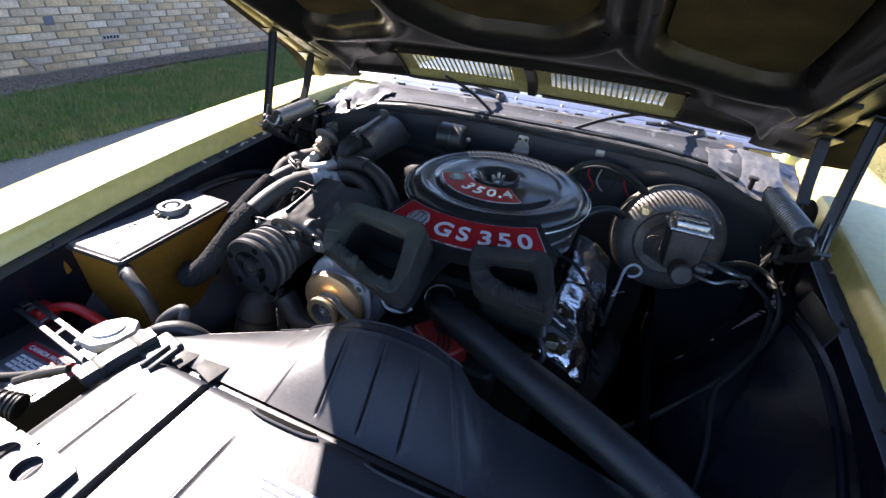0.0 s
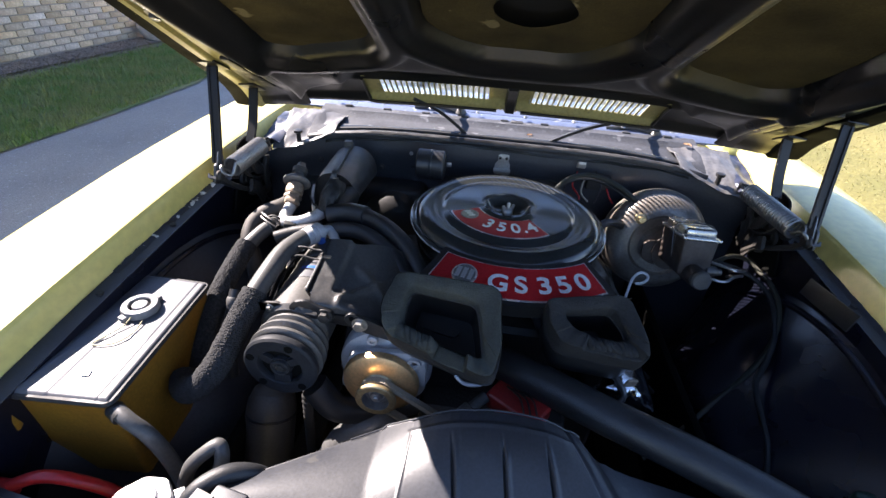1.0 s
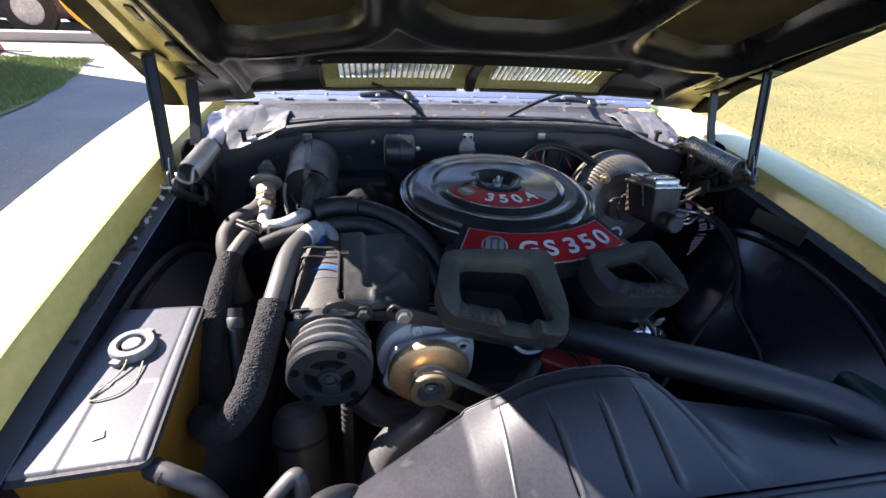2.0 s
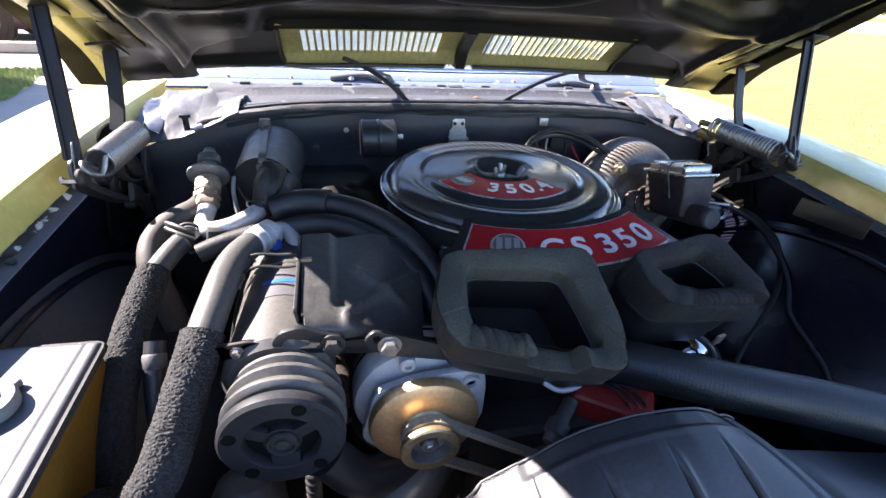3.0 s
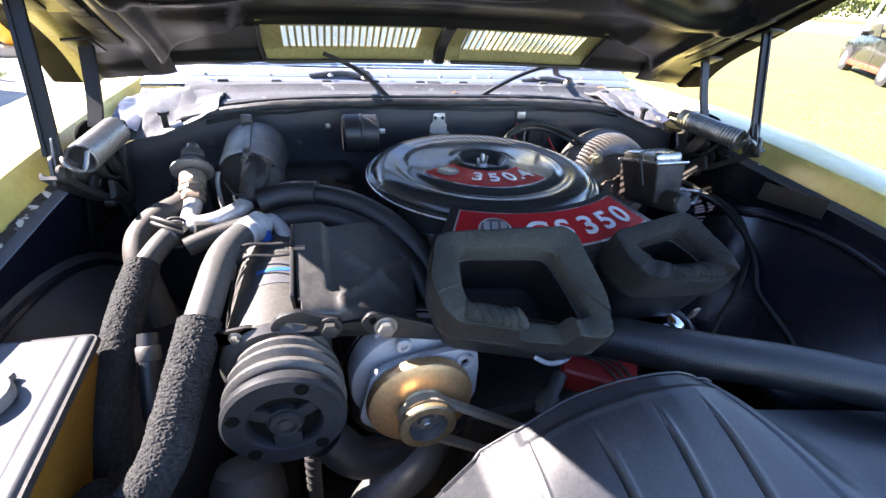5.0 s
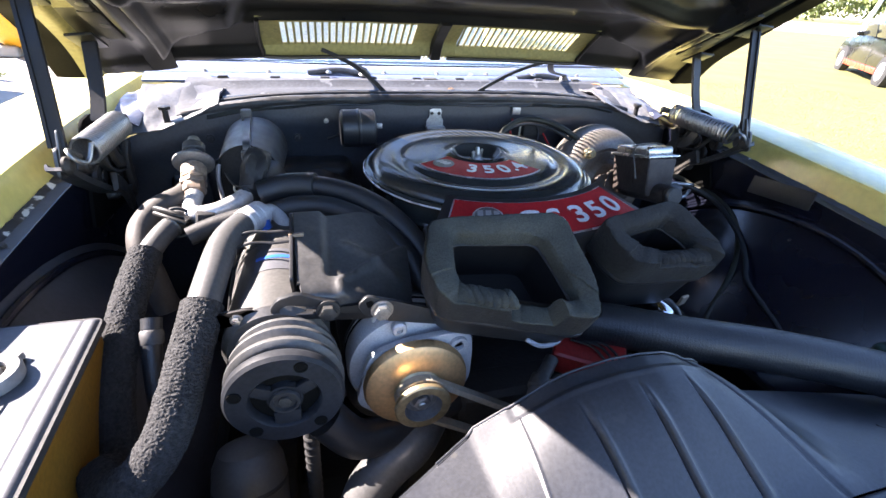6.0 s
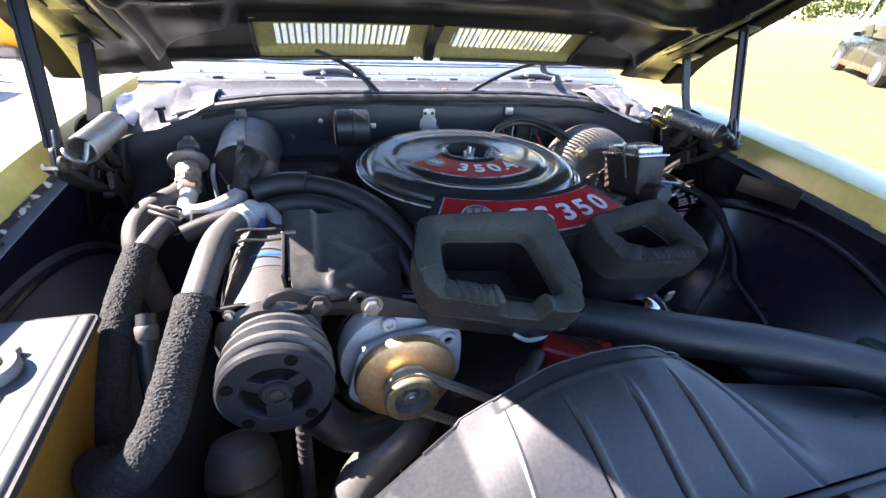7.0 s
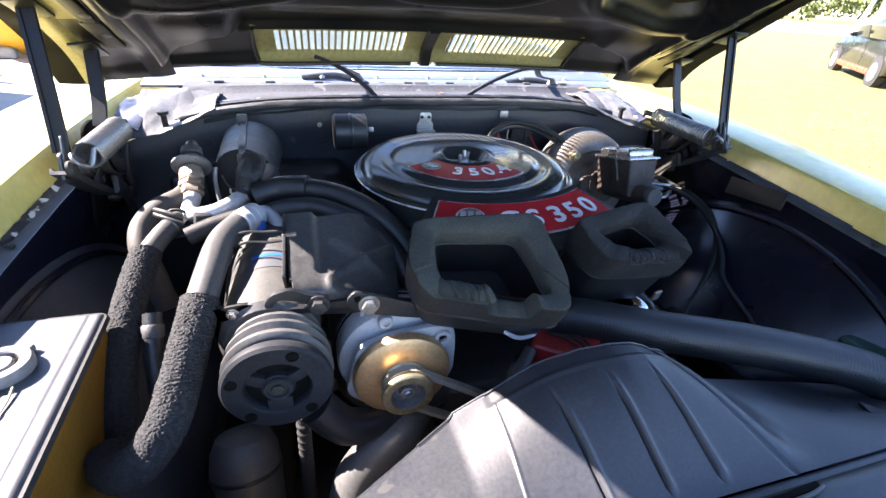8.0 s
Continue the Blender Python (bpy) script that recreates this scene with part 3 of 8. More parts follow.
part("cowl_seal", tube(rim, 0.010, 10, 3, wobble=0.15), SEAL, car, "black rubber cowl seal, sagging in places")
rim2 = [(x, 0.298 - 0.02 * max(0, abs(x) - 0.5) / 0.1, fw_top(x) + 0.012) for x in np.linspace(-0.47, 0.47, 25)]
part("seal_flange", tube(rim2, 0.006, 8, 3), BLACK_DULL, car)


def cowl(u, v):
    x = (-0.535 + 1.07 * u)
    y = 0.283 + 0.165 * v
    z = fw_top(x) * (1 - v) + 0.968 * v + 0.006 + 0.008 * math.sin(v * math.pi)
    z -= 0.012 * (0.3 < v < 0.75) * (abs(x) < 0.5)
    return Vector((x, y, z))


def seal_apron(u, v):
    x = -0.475 + 0.95 * u
    fold = 0.004 * math.sin(v * 9 + 0.8 * math.sin(x * 9)) + 0.004 * noise.noise(Vector((x * 14, v * 3, 1.0)))
    return Vector((x, 0.318 - 0.058 * v - 0.02 * max(0, abs(x) - 0.5) / 0.1, fw_top(x) + 0.014 - 0.022 * v ** 1.6 + fold))


part("seal_apron", sheet(seal_apron, 90, 16, 0.002), BLACK_GLOSS, car, "folded glossy black weather seal along the firewall", 60)
cowl_panel = part("cowl_panel", sheet(cowl, 60, 12, 0.003), COWL, car, "dusty grey cowl panel below the windscreen", 40)
for k in range(9):
    x = -0.46 + 0.115 * k
    part("clip", box((0.022, 0.012, 0.010), pose(x, 0.440, 0.974), 0.002), SEAL if k % 3 else BLACK_DULL, cowl_panel)
for k in range(8):
    x = -0.50 + 0.14 * k
    part("bolt", bolt_head(pose(x, 0.466, 0.984, 17), 0.004, 0.004, 0.007), STEEL, cowl_panel)
part("cowl_slot", box((0.034, 0.02, 0.004), pose(0.035, 0.434, 0.976, 4), 0.001), BLACK_DULL, cowl_panel)
# pale blue lower windscreen trim, stepped
for y0, z0, d, w in ((0.444, 0.966, 0.040, 0.63), (0.482, 0.981, 0.058, 0.65), (0.538, 1.000, 0.040, 0.655)):
    part("windscreen_trim", box((2 * w, d, 0.006), pose(0, y0 + d / 2, z0 + 0.004, 17), 0.0015), TRIM, car, "pale blue-grey windscreen trim")
# corner plates by the hinges, bare and flaked
for s in (-1, 1):
    def corner(u, v, s=s):
        x, y = 0.592 + 0.070 * u, 0.236 + 0.20 * v
        z = 0.920 + 0.034 * v + 0.012 * math.sin(u * 4 + v * 3) * (1 - v) - 0.010 * u
        z += 0.007 * noise.noise(Vector((x * 16, y * 16, s))) + 0.003 * noise.noise(Vector((x * 50, y * 50, s)))
        return Vector((s * x, y, z))
    def seam(u, v, s=s):
        x, y = 0.450 + 0.165 * u, 0.234 + 0.03 * (1 - u) ** 2 + 0.165 * v
        low = float(np.interp(x, [0.425, 0.46, 0.50, 0.55, 0.615], [0.962, 0.950, 0.931, 0.911, 0.901]))
        z = low + (0.966 - low) * v ** 0.8 + 0.006 * math.sin(u * 7 + v * 5) * v * (1 - v) * 4
        z += 0.005 * noise.noise(Vector((x * 14, y * 20, s + 4))) + 0.0020 * noise.noise(Vector((x * 60, y * 40, s)))
        y += 0.006 * noise.noise(Vector((x * 40, s, 2))) * (1 - v)
        return Vector((s * x, y, z))
    part("cowl_seam", sheet(seam, 60, 44, 0.003), PALE_CRUMPLE, car, "crumpled pale sheet metal at the cowl corner", 40)
    part("cowl_corner", sheet(corner, 24, 34, 0.003), FLAKED, car, "crumpled black cowl corner with flaking white paint", 40)
    part("stud", lathe([(0.006, -0.01), (0.006, 0.016), (0.011, 0.018), (0.011, 0.024), (0, 0.026)], pose(s * 0.548, 0.262, 0.925), 14), BLACK_DEEP, car)
# windscreen, roof and cabin behind
b = sheet(lambda u, v: Vector(((-0.66 + 1.32 * u) * (1 - 0.1 * v), 0.565 + 0.62 * v + 0.05 * (1 - (2 * u - 1) ** 2) * -1, 0.998 + 0.36 * v)), 16, 8, 0.005)
screen = part("windscreen", b, GLASS, car, "curved windscreen glass")
screen.visible_shadow = False
part("roof_panel", sheet(lambda u, v: Vector(((-0.60 + 1.2 * u), 1.16 + 1.3 * v, 1.36 + 0.03 * math.sin(v * 3.14))), 8, 8, 0.02), PAINT, car)
for s in (-1, 1):
    part("pillar", tube([(s * 0.68, 0.58, 0.99), (s * 0.62, 1.17, 1.36)], 0.022, 10), PAINT, car)
    part("door_skin", box((0.05, 2.0, 0.75), pose(s * 0.93, 1.9, 0.60), 0.03), PAINT, car)
part("dashboard", box((1.25, 0.4, 0.12), pose(0, 0.92, 0.90), 0.03), DUSTY_METAL, car)
# assumed seat and back panel, made pale so the grille slots look bright
part("bench_seat", box((1.2, 0.16, 0.62), pose(0, 1.62, 0.86, -12), 0.05, 3), SEAT_WHITE, car, "pale bench seat, added to brighten the grille slots")
part("cabin_back", box((1.25, 0.05, 1.0), pose(0, 2.45, 0.85), 0.02), SEAT_WHITE, car)
# chassis rails and crossmember under the engine
for s in (-1, 1):
    part("chassis_rail", box((0.09, 1.7, 0.12), pose(s * 0.40, -0.35, 0.30), 0.01), GRIME, car)
# near-black walls added to close off light from below the bay
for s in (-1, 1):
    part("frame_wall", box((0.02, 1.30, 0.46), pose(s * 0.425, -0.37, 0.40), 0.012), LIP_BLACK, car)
# unseen tray added so gaps between engine parts stay dark
part("splash_tray", box((1.26, 1.45, 0.02), pose(0, -0.45, 0.20), 0.005), GRIME, car)
part("crossmember", box((0.9, 0.16, 0.10), pose(0, -0.25, 0.27), 0.015), GRIME, car)
for s in (-1, 1):
    for y in (-0.22, 2.55):
        part("wheel", lathe([(0.0, -0.06), (0.20, -0.06), (0.30, -0.09), (0.325, -0.06), (0.325, 0.06), (0.30, 0.09), (0.20, 0.06), (0.0, 0.06)], pose(s * 0.79, y, 0.327, 0, 90), 36), TYRE, car, "black tyre under the fender")
    part("spindle", tube([(s * 0.40, -0.22, 0.32), (s * 0.74, -0.22, 0.327)], 0.03, 10, 2), GRIME, car)
part("axle", tube([(-0.74, 2.55, 0.327), (0.74, 2.55, 0.327)], 0.04, 10, 2), GRIME, car)
part("front_valance", box((1.7, 0.06, 0.62), pose(0, -1.24, 0.48), 0.02), PAINT, car)

# ---- hood ----
HA = radians(27)
HC, HS = math.cos(HA), math.sin(HA)


def rear_step(v):
    """The rolled rear edge of the hood, 0 to 1."""
    t = max(0.0, min(1.0, (0.044 - v) / 0.022))
    return t * t * (3 - 2 * t)


def hood_at(x, v, n=0.0):
    n -= 0.040 * (abs(x) / 0.69) ** 2.6
    n -= 0.010 * (max(0.0, 0.12 - v) / 0.082) ** 1.3 + 0.016 * rear_step(v) * max(0.3, 1 - 0.6 * (abs(x) / 0.6) ** 4)
    return Vector((x, 0.31 - v * HC + n * HS, 1.065 + v * HS + n * HC))


def hood_rear(x):
    return 0.018 - 0.008 * (abs(x) / 0.60) ** 3


def hood_edge(v):
    """Half the hood's width, narrowing forwards."""
    return 0.673 - 0.112 * (min(v, 0.6) - 0.348) - 0.03 * max(0.0, v - 0.6)


HOOD_FRONT = 1.32
PAD_SIDE = rounded([(0.268, 0.385), (0.290, 0.345), (0.438, 0.300), (0.484, 0.316), (0.474, 0.52), (0.430, 0.80), (0.268, 0.80)], 0.035)
PAD_MID = rounded([(-0.085, 0.352), (0.085, 0.352), (0.160, 0.43), (0.165, 0.80), (-0.165, 0.80), (-0.160, 0.43)], 0.04)


def inside(pt, poly):
    """Signed distance to an outline, negative inside."""
    x, y = pt
    hit, best = False, 9.0
    n = len(poly)
    for i in range(n):
        x1, y1 = poly[i]
        x2, y2 = poly[(i + 1) % n]
        if (y1 > y) != (y2 > y) and x < (x2 - x1) * (y - y1) / (y2 - y1) + x1:
            hit = not hit
        dx, dy = x2 - x1, y2 - y1
        t = max(0, min(1, ((x - x1) * dx + (y - y1) * dy) / (dx * dx + dy * dy + 1e-12)))
        best = min(best, math.hypot(x - x1 - t * dx, y - y1 - t * dy))
    return -best if hit else best


def step(a, b, t):
    t = max(0.0, min(1.0, (t - a) / (b - a)))
    return t * t * (3 - 2 * t)


def inner_depth(x, v):
    """How far the pressed inner frame hangs below the liner plane."""
    d = min(inside((abs(x), v), PAD_SIDE), inside((x, v), PAD_MID))
    n = 0.019 - 0.037 * step(-0.004, 0.020, d)
    n -= 0.014 * step(0.020, 0.045, d) * (1 - step(0.06, 0.085, d))
    # smooth rear beam, with a crease that sweeps from the corner to the grille
    n -= 0.012 * step(0.496, 0.512, abs(x)) * (1 - step(0.520, 0.532, abs(x)))
    n += 0.006 * math.exp(-((v - 0.205) / 0.030) ** 2) * (1 - step(0.46, 0.51, abs(x)))
    n = n + (0.010 - n) * (1 - step(0.135, 0.25, v)) * (1 - step(0.352, 0.40, abs(x)))
    vc = float(np.interp(abs(x), [0.0, 0.338, 0.416, 0.480, 0.51, 0.53], [0.122, 0.120, 0.105, 0.078, 0.050, 0.020]))
    k = 1 - step(0.0, 0.016, v - vc)
    return n * (1 - k) - 0.003 * k


hood = thing("hood", (0, 0.31, 1.065), "raised yellow car hood with black inner frame and fibre liner", "car hood")
NX, NV = 220, 180
b = bmesh.new()
grid = {}
for i in range(NX + 1):
    x = -0.528 + 1.056 * i / NX
    for j in range(NV + 1):
        r = hood_rear(x) + 0.001
        v = r + (HOOD_FRONT - 0.03 - r) * (j / NV) ** 1.25
        grid[i, j] = (b.verts.new(hood_at(x, v, inner_depth(x, v))), x, v)
for i in range(NX):
    for j in range(NV):
        xc = (grid[i, j][1] + grid[i + 1, j][1]) / 2
        vc = (grid[i, j][2] + grid[i, j + 1][2]) / 2
        if abs(xc) < 0.352 and vc < 0.122:
            continue
        b.faces.new([grid[k][0] for k in ((i, j), (i + 1, j), (i + 1, j + 1), (i, j + 1))])
loose = [v for v in b.verts if not v.link_faces]
bmesh.ops.delete(b, geom=loose, context="VERTS")
part("inner_frame", b, BLACK_SHEEN, hood, "black painted pressed steel inner frame", 60)
# outer skin with the grille opening left free
b = bmesh.new()
xs = sorted(set([-0.69 + 1.38 * i / 46 for i in range(47)] + [-0.352, 0.352]))
g = {}
for i, x in enumerate(xs):
    r = hood_rear(x)
    line = [r + (0.124 - r) * k / 8 for k in range(9)] + [0.124 + (HOOD_FRONT - 0.124) * k / 24 for k in range(1, 25)]
    for j, v in enumerate(line):
        vv = v
        xx = x if abs(x) < 0.36 else math.copysign(0.36 + (abs(x) - 0.36) * (hood_edge(vv) + 0.003 - 0.36) / 0.33, x)
        g[i, j] = b.verts.new(hood_at(xx, vv, 0.010 + 0.024 * step(r, 0.20, vv) - 0.006 * (abs(x) > 0.67) * step(r, 0.2, vv)))
for i in range(len(xs) - 1):
    for j in range(32):
        if j < 8 and abs((xs[i] + xs[i + 1]) / 2) < 0.352:
            continue
        b.faces.new((g[i, j], g[i + 1, j], g[i + 1, j + 1], g[i, j + 1]))
bmesh.ops.delete(b, geom=[v for v in b.verts if not v.link_faces], context="VERTS")
part("outer_skin", b, PAINT, hood, "pale yellow painted outer skin", 60)
for s in (-1, 1):
    def strip(sec, name, mat, label, v0=0.005, v1=HOOD_FRONT - 0.02, angle=50):
        """A long pressed strip of the hood's side; sec: (x, drop) across it at mid length."""
        def f(u, v):
            k = v * (len(sec) - 1)
            i = min(int(k), len(sec) - 2)
            t = k - i
            x = sec[i][0] * (1 - t) + sec[i + 1][0] * t
            n = sec[i][1] * (1 - t) + sec[i + 1][1] * t
            along = v0 + (v1 - v0) * u
            w = step(0.50, 0.67, x)
            if x < 0.60:
                n = n * (0.15 + 0.85 * step(0.02, 0.17, along)) - 0.004 * step(0.17, 0.02, along)
            x += (hood_edge(along) - 0.673) * w
            n += (min(along, 0.7) - 0.348) * 0.040 * w - 0.004 * step(0.10, 0.0, along)
            return hood_at(s * x, along, n)
        return part(name, sheet(f, 50, (len(sec) - 1) * 3, 0.0015), mat, hood, label, angle)
    # the lip's shadow, and the right hem's shade, are put into black colour
    strip([(0.632, -0.004), (0.645, -0.001), (0.662, 0.003), (0.673, 0.0055), (0.677, 0.012), (0.676, 0.030)], "edge_lip", LIP_BLACK, "outer hood lip, blackened to carry its shadow")
    strip([(0.607, -0.002), (0.614, -0.008), (0.632, -0.004)], "hem", PAINT_WORN_SHADED if s < 0 else LIP_BLACK, "dusty, shade-darkened olive-yellow hem" if s < 0 else "hem blackened to carry its shade")
    # the right rail's black rear runs further forward, painting in its shade
    side = strip([(0.578, -0.007), (0.585, -0.005), (0.608, -0.002)], "side_rail", PAINT_WORN_SHADED, "dusty, shade-darkened olive-yellow side rail", 0.20 if s < 0 else 0.36)
    strip([(0.578, -0.007), (0.585, -0.005), (0.608, -0.002)], "corner_cap", BLACK_SHEEN, "rear corner of the hood frame", 0.005, 0.20 if s < 0 else 0.36)
    for v0, w in ((0.16, 0.030), (0.26, 0.022)):
        m = Matrix.Translation(hood_at(s * 0.572, v0, -0.022)) @ pose(0, 0, 0, -27, 0, 0)
        part("hinge_bracket", prism(rounded([(-w / 2, -0.05), (w / 2, -0.05), (w / 2, 0.05), (-w / 2, 0.05)], 0.008), 0.008, m, 0.002), BLACK_DEEP, hood, "black hinge bracket bolted under the hood")
    strip([(0.547, -0.020), (0.556, -0.013), (0.578, -0.0068)], "side_rail", BLACK_SHEEN, "glossy black side rail", 0.34)
    strip([(0.547, -0.020), (0.556, -0.013), (0.578, -0.0068)], "hinge_rail", BLACK_SHEEN, "black rear part of the side rail", 0.005, 0.34)
    inner = strip([(0.510, -0.006), (0.516, -0.020), (0.524, -0.026), (0.540, -0.026), (0.549, -0.020)], "inner_rail", BLACK_SHEEN, "glossy black inner rail", 0.005)
    strip([(0.563, -0.0135), (0.566, -0.0125), (0.569, -0.0115)], "groove", BLACK_DULL, "", 0.20, 0.95)
    strip([(0.5525, -0.0185), (0.5545, -0.0170)], "groove", BLACK_DULL, "", 0.14, 0.80)
    for k in range(6):
        v0 = 0.40 + 0.13 * k
        w = hood_edge(v0) - 0.673
        m = Matrix.Translation(hood_at(s * (0.586 + 0.5 * w), v0, -0.0085 + (v0 - 0.348) * 0.02)) @ pose(0, 0, 0, -27, -s * 14, 0)
        part("slot", prism(rounded([(-0.006, -0.026), (0.006, -0.026), (0.006, 0.026), (-0.006, 0.026)], 0.006), 0.0035, m, 0.0005), BLACK_DULL, side)
    for y, z, xx in ((0.180, 1.066, 0.612), (0.074, 1.132, 0.632)):
        part("hinge_pad", box((0.040, 0.055, 0.005), pose(s * xx, y, z + 0.006, -27, s * 6, 0), 0.002), BLACK_SHEEN, hood, "hinge mounting pad")
    for v0 in (0.165, 0.235, 0.50):
        m = Matrix.Translation(hood_at(s * 0.567, v0, -0.014)) @ pose(0, 0, 0, 153, 0, 0)
        part("bolt", bolt_head(m, 0.009, 0.008, 0.015), DARK_STEEL, hood)
# liners
for s in (-1, 1):
    pad = [(s * x * 0.995, v) for x, v in PAD_SIDE]
    b = bmesh.new()
    b.faces.new([b.verts.new((x, v, 0)) for x, v in pad])
    bmesh.ops.triangulate(b, faces=b.faces[:])
    bmesh.ops.subdivide_edges(b, edges=b.edges[:], cuts=5, use_grid_fill=True)
    for q in b.verts:
        q.co = hood_at(q.co.x, q.co.y, 0.006 - 0.003 * noise.noise(Vector((q.co.x * 22, q.co.y * 22, s))))
    part("liner", b, LINER, hood, "olive-brown fibre insulation pad", 180)
hole = [(0.002 + 0.060 * math.cos(a), 0.505 + 0.052 * math.sin(a)) for a in np.linspace(0, 2 * math.pi, 37)[:-1]]
outer = []
n36 = 36
for a in np.linspace(0, 2 * math.pi, 37)[:-1]:
    c, s2 = math.cos(a), math.sin(a)
    t = 0.06
    while inside((0.002 + t * c, 0.505 + t * s2), PAD_MID) < 0 and t < 0.4:
        t += 0.004
    outer.append((0.002 + t * c, 0.505 + t * s2))
b = bmesh.new()
ringsets = []
for k in range(6):
    f = k / 5
    ringsets.append([b.verts.new(hood_at(p[0] * (1 - f) + q[0] * f, p[1] * (1 - f) + q[1] * f, 0.007 - 0.004 * noise.noise(Vector((p[0] * 25 + f * 3, p[1] * 25 + f, 2.0))))) for p, q in zip(hole, outer)])
for p, q in zip(ringsets, ringsets[1:]):
    for i in range(n36):
        b.faces.new((p[i], p[(i + 1) % n36], q[(i + 1) % n36], q[i]))
part("liner", b, LINER, hood, "olive-brown fibre insulation pad with an oval hole", 180)
b = bmesh.new()
b.faces.new([b.verts.new(hood_at(x * 1.3, 0.505 + (v - 0.505) * 1.3, 0.020)) for x, v in hole])
part("hole_backing", b, BLACK_DULL, hood)
# air grille at the rear of the hood
for s in (-1, 1):
    grille = part("air_grille", sheet(lambda u, v, s=s: hood_at(s * (0.046 + 0.306 * u), 0.016 + 0.023 * v, 0.003), 20, 8, 0.0016), PAINT_WORN_SHADED, hood, "olive-yellow slotted air grille", 60)
    part("grille_edge", sheet(lambda u, v, s=s: hood_at(s * (0.046 + 0.306 * u), 0.106 + 0.020 * v, 0.003), 20, 3, 0.0016), PAINT_WORN_SHADED, grille)
    for k in range(21):
        x = s * (0.050 + 0.0132 * k)
        p, q = hood_at(x, 0.037, 0.002), hood_at(x, 0.108, 0.002)
        m = Matrix.Translation((p + q) / 2) @ (q - p).to_track_quat("Y", "Z").to_matrix().to_4x4()
        part("slat", box((0.0044, (q - p).length, 0.0016), m, 0), PAINT_WORN_SHADED, grille)
    part("grille_end", sheet(lambda u, v, s=s: hood_at(s * (0.314 + 0.038 * u), 0.036 + 0.074 * v, 0.0025), 3, 6, 0.0016), PAINT_WORN_SHADED, grille)
    part("grille_frame", tube([hood_at(s * 0.349, 0.126, -0.004), hood_at(s * 0.353, 0.07, -0.004), hood_at(s * 0.350, 0.032, -0.003), hood_at(s * 0.336, 0.0185, -0.002), hood_at(s * 0.18, 0.0165, -0.001), hood_at(s * 0.03, 0.0165, -0.001)], 0.0042, 8, 6), BLACK_SHEEN, hood, "black frame round the air grille")
    for k in range(40):
        x = s * (0.012 + 0.0078 * k)
        part("edge_tooth", box((0.0035, 0.010, 0.0014), Matrix.Translation(hood_at(x, 0.011, 0.004)) @ pose(0, 0, 0, -27), 0), PAINT_WORN_SHADED, grille)
part("grille_panel", sheet(lambda u, v: hood_at(-0.048 + 0.096 * u, 0.016 + 0.112 * v, 0.0045), 6, 14, 0.0016), PAINT_WORN_SHADED, hood, "olive-yellow panel between the air grilles", 60)
post = [(-0.014, 0.0), (-0.010, 0.008), (0.010, 0.008), (0.014, 0.0), (0.010, -0.004), (-0.010, -0.004)]
part("grille_divider", tube([hood_at(0.003, 0.014, 0.001), hood_at(0.003, 0.05, 0.000), hood_at(0.003, 0.090, 0.000), hood_at(0.003, 0.126, 0.000)], 0.01, res=4, section=post), BLACK_SHEEN, hood, "black post between the two air grilles")

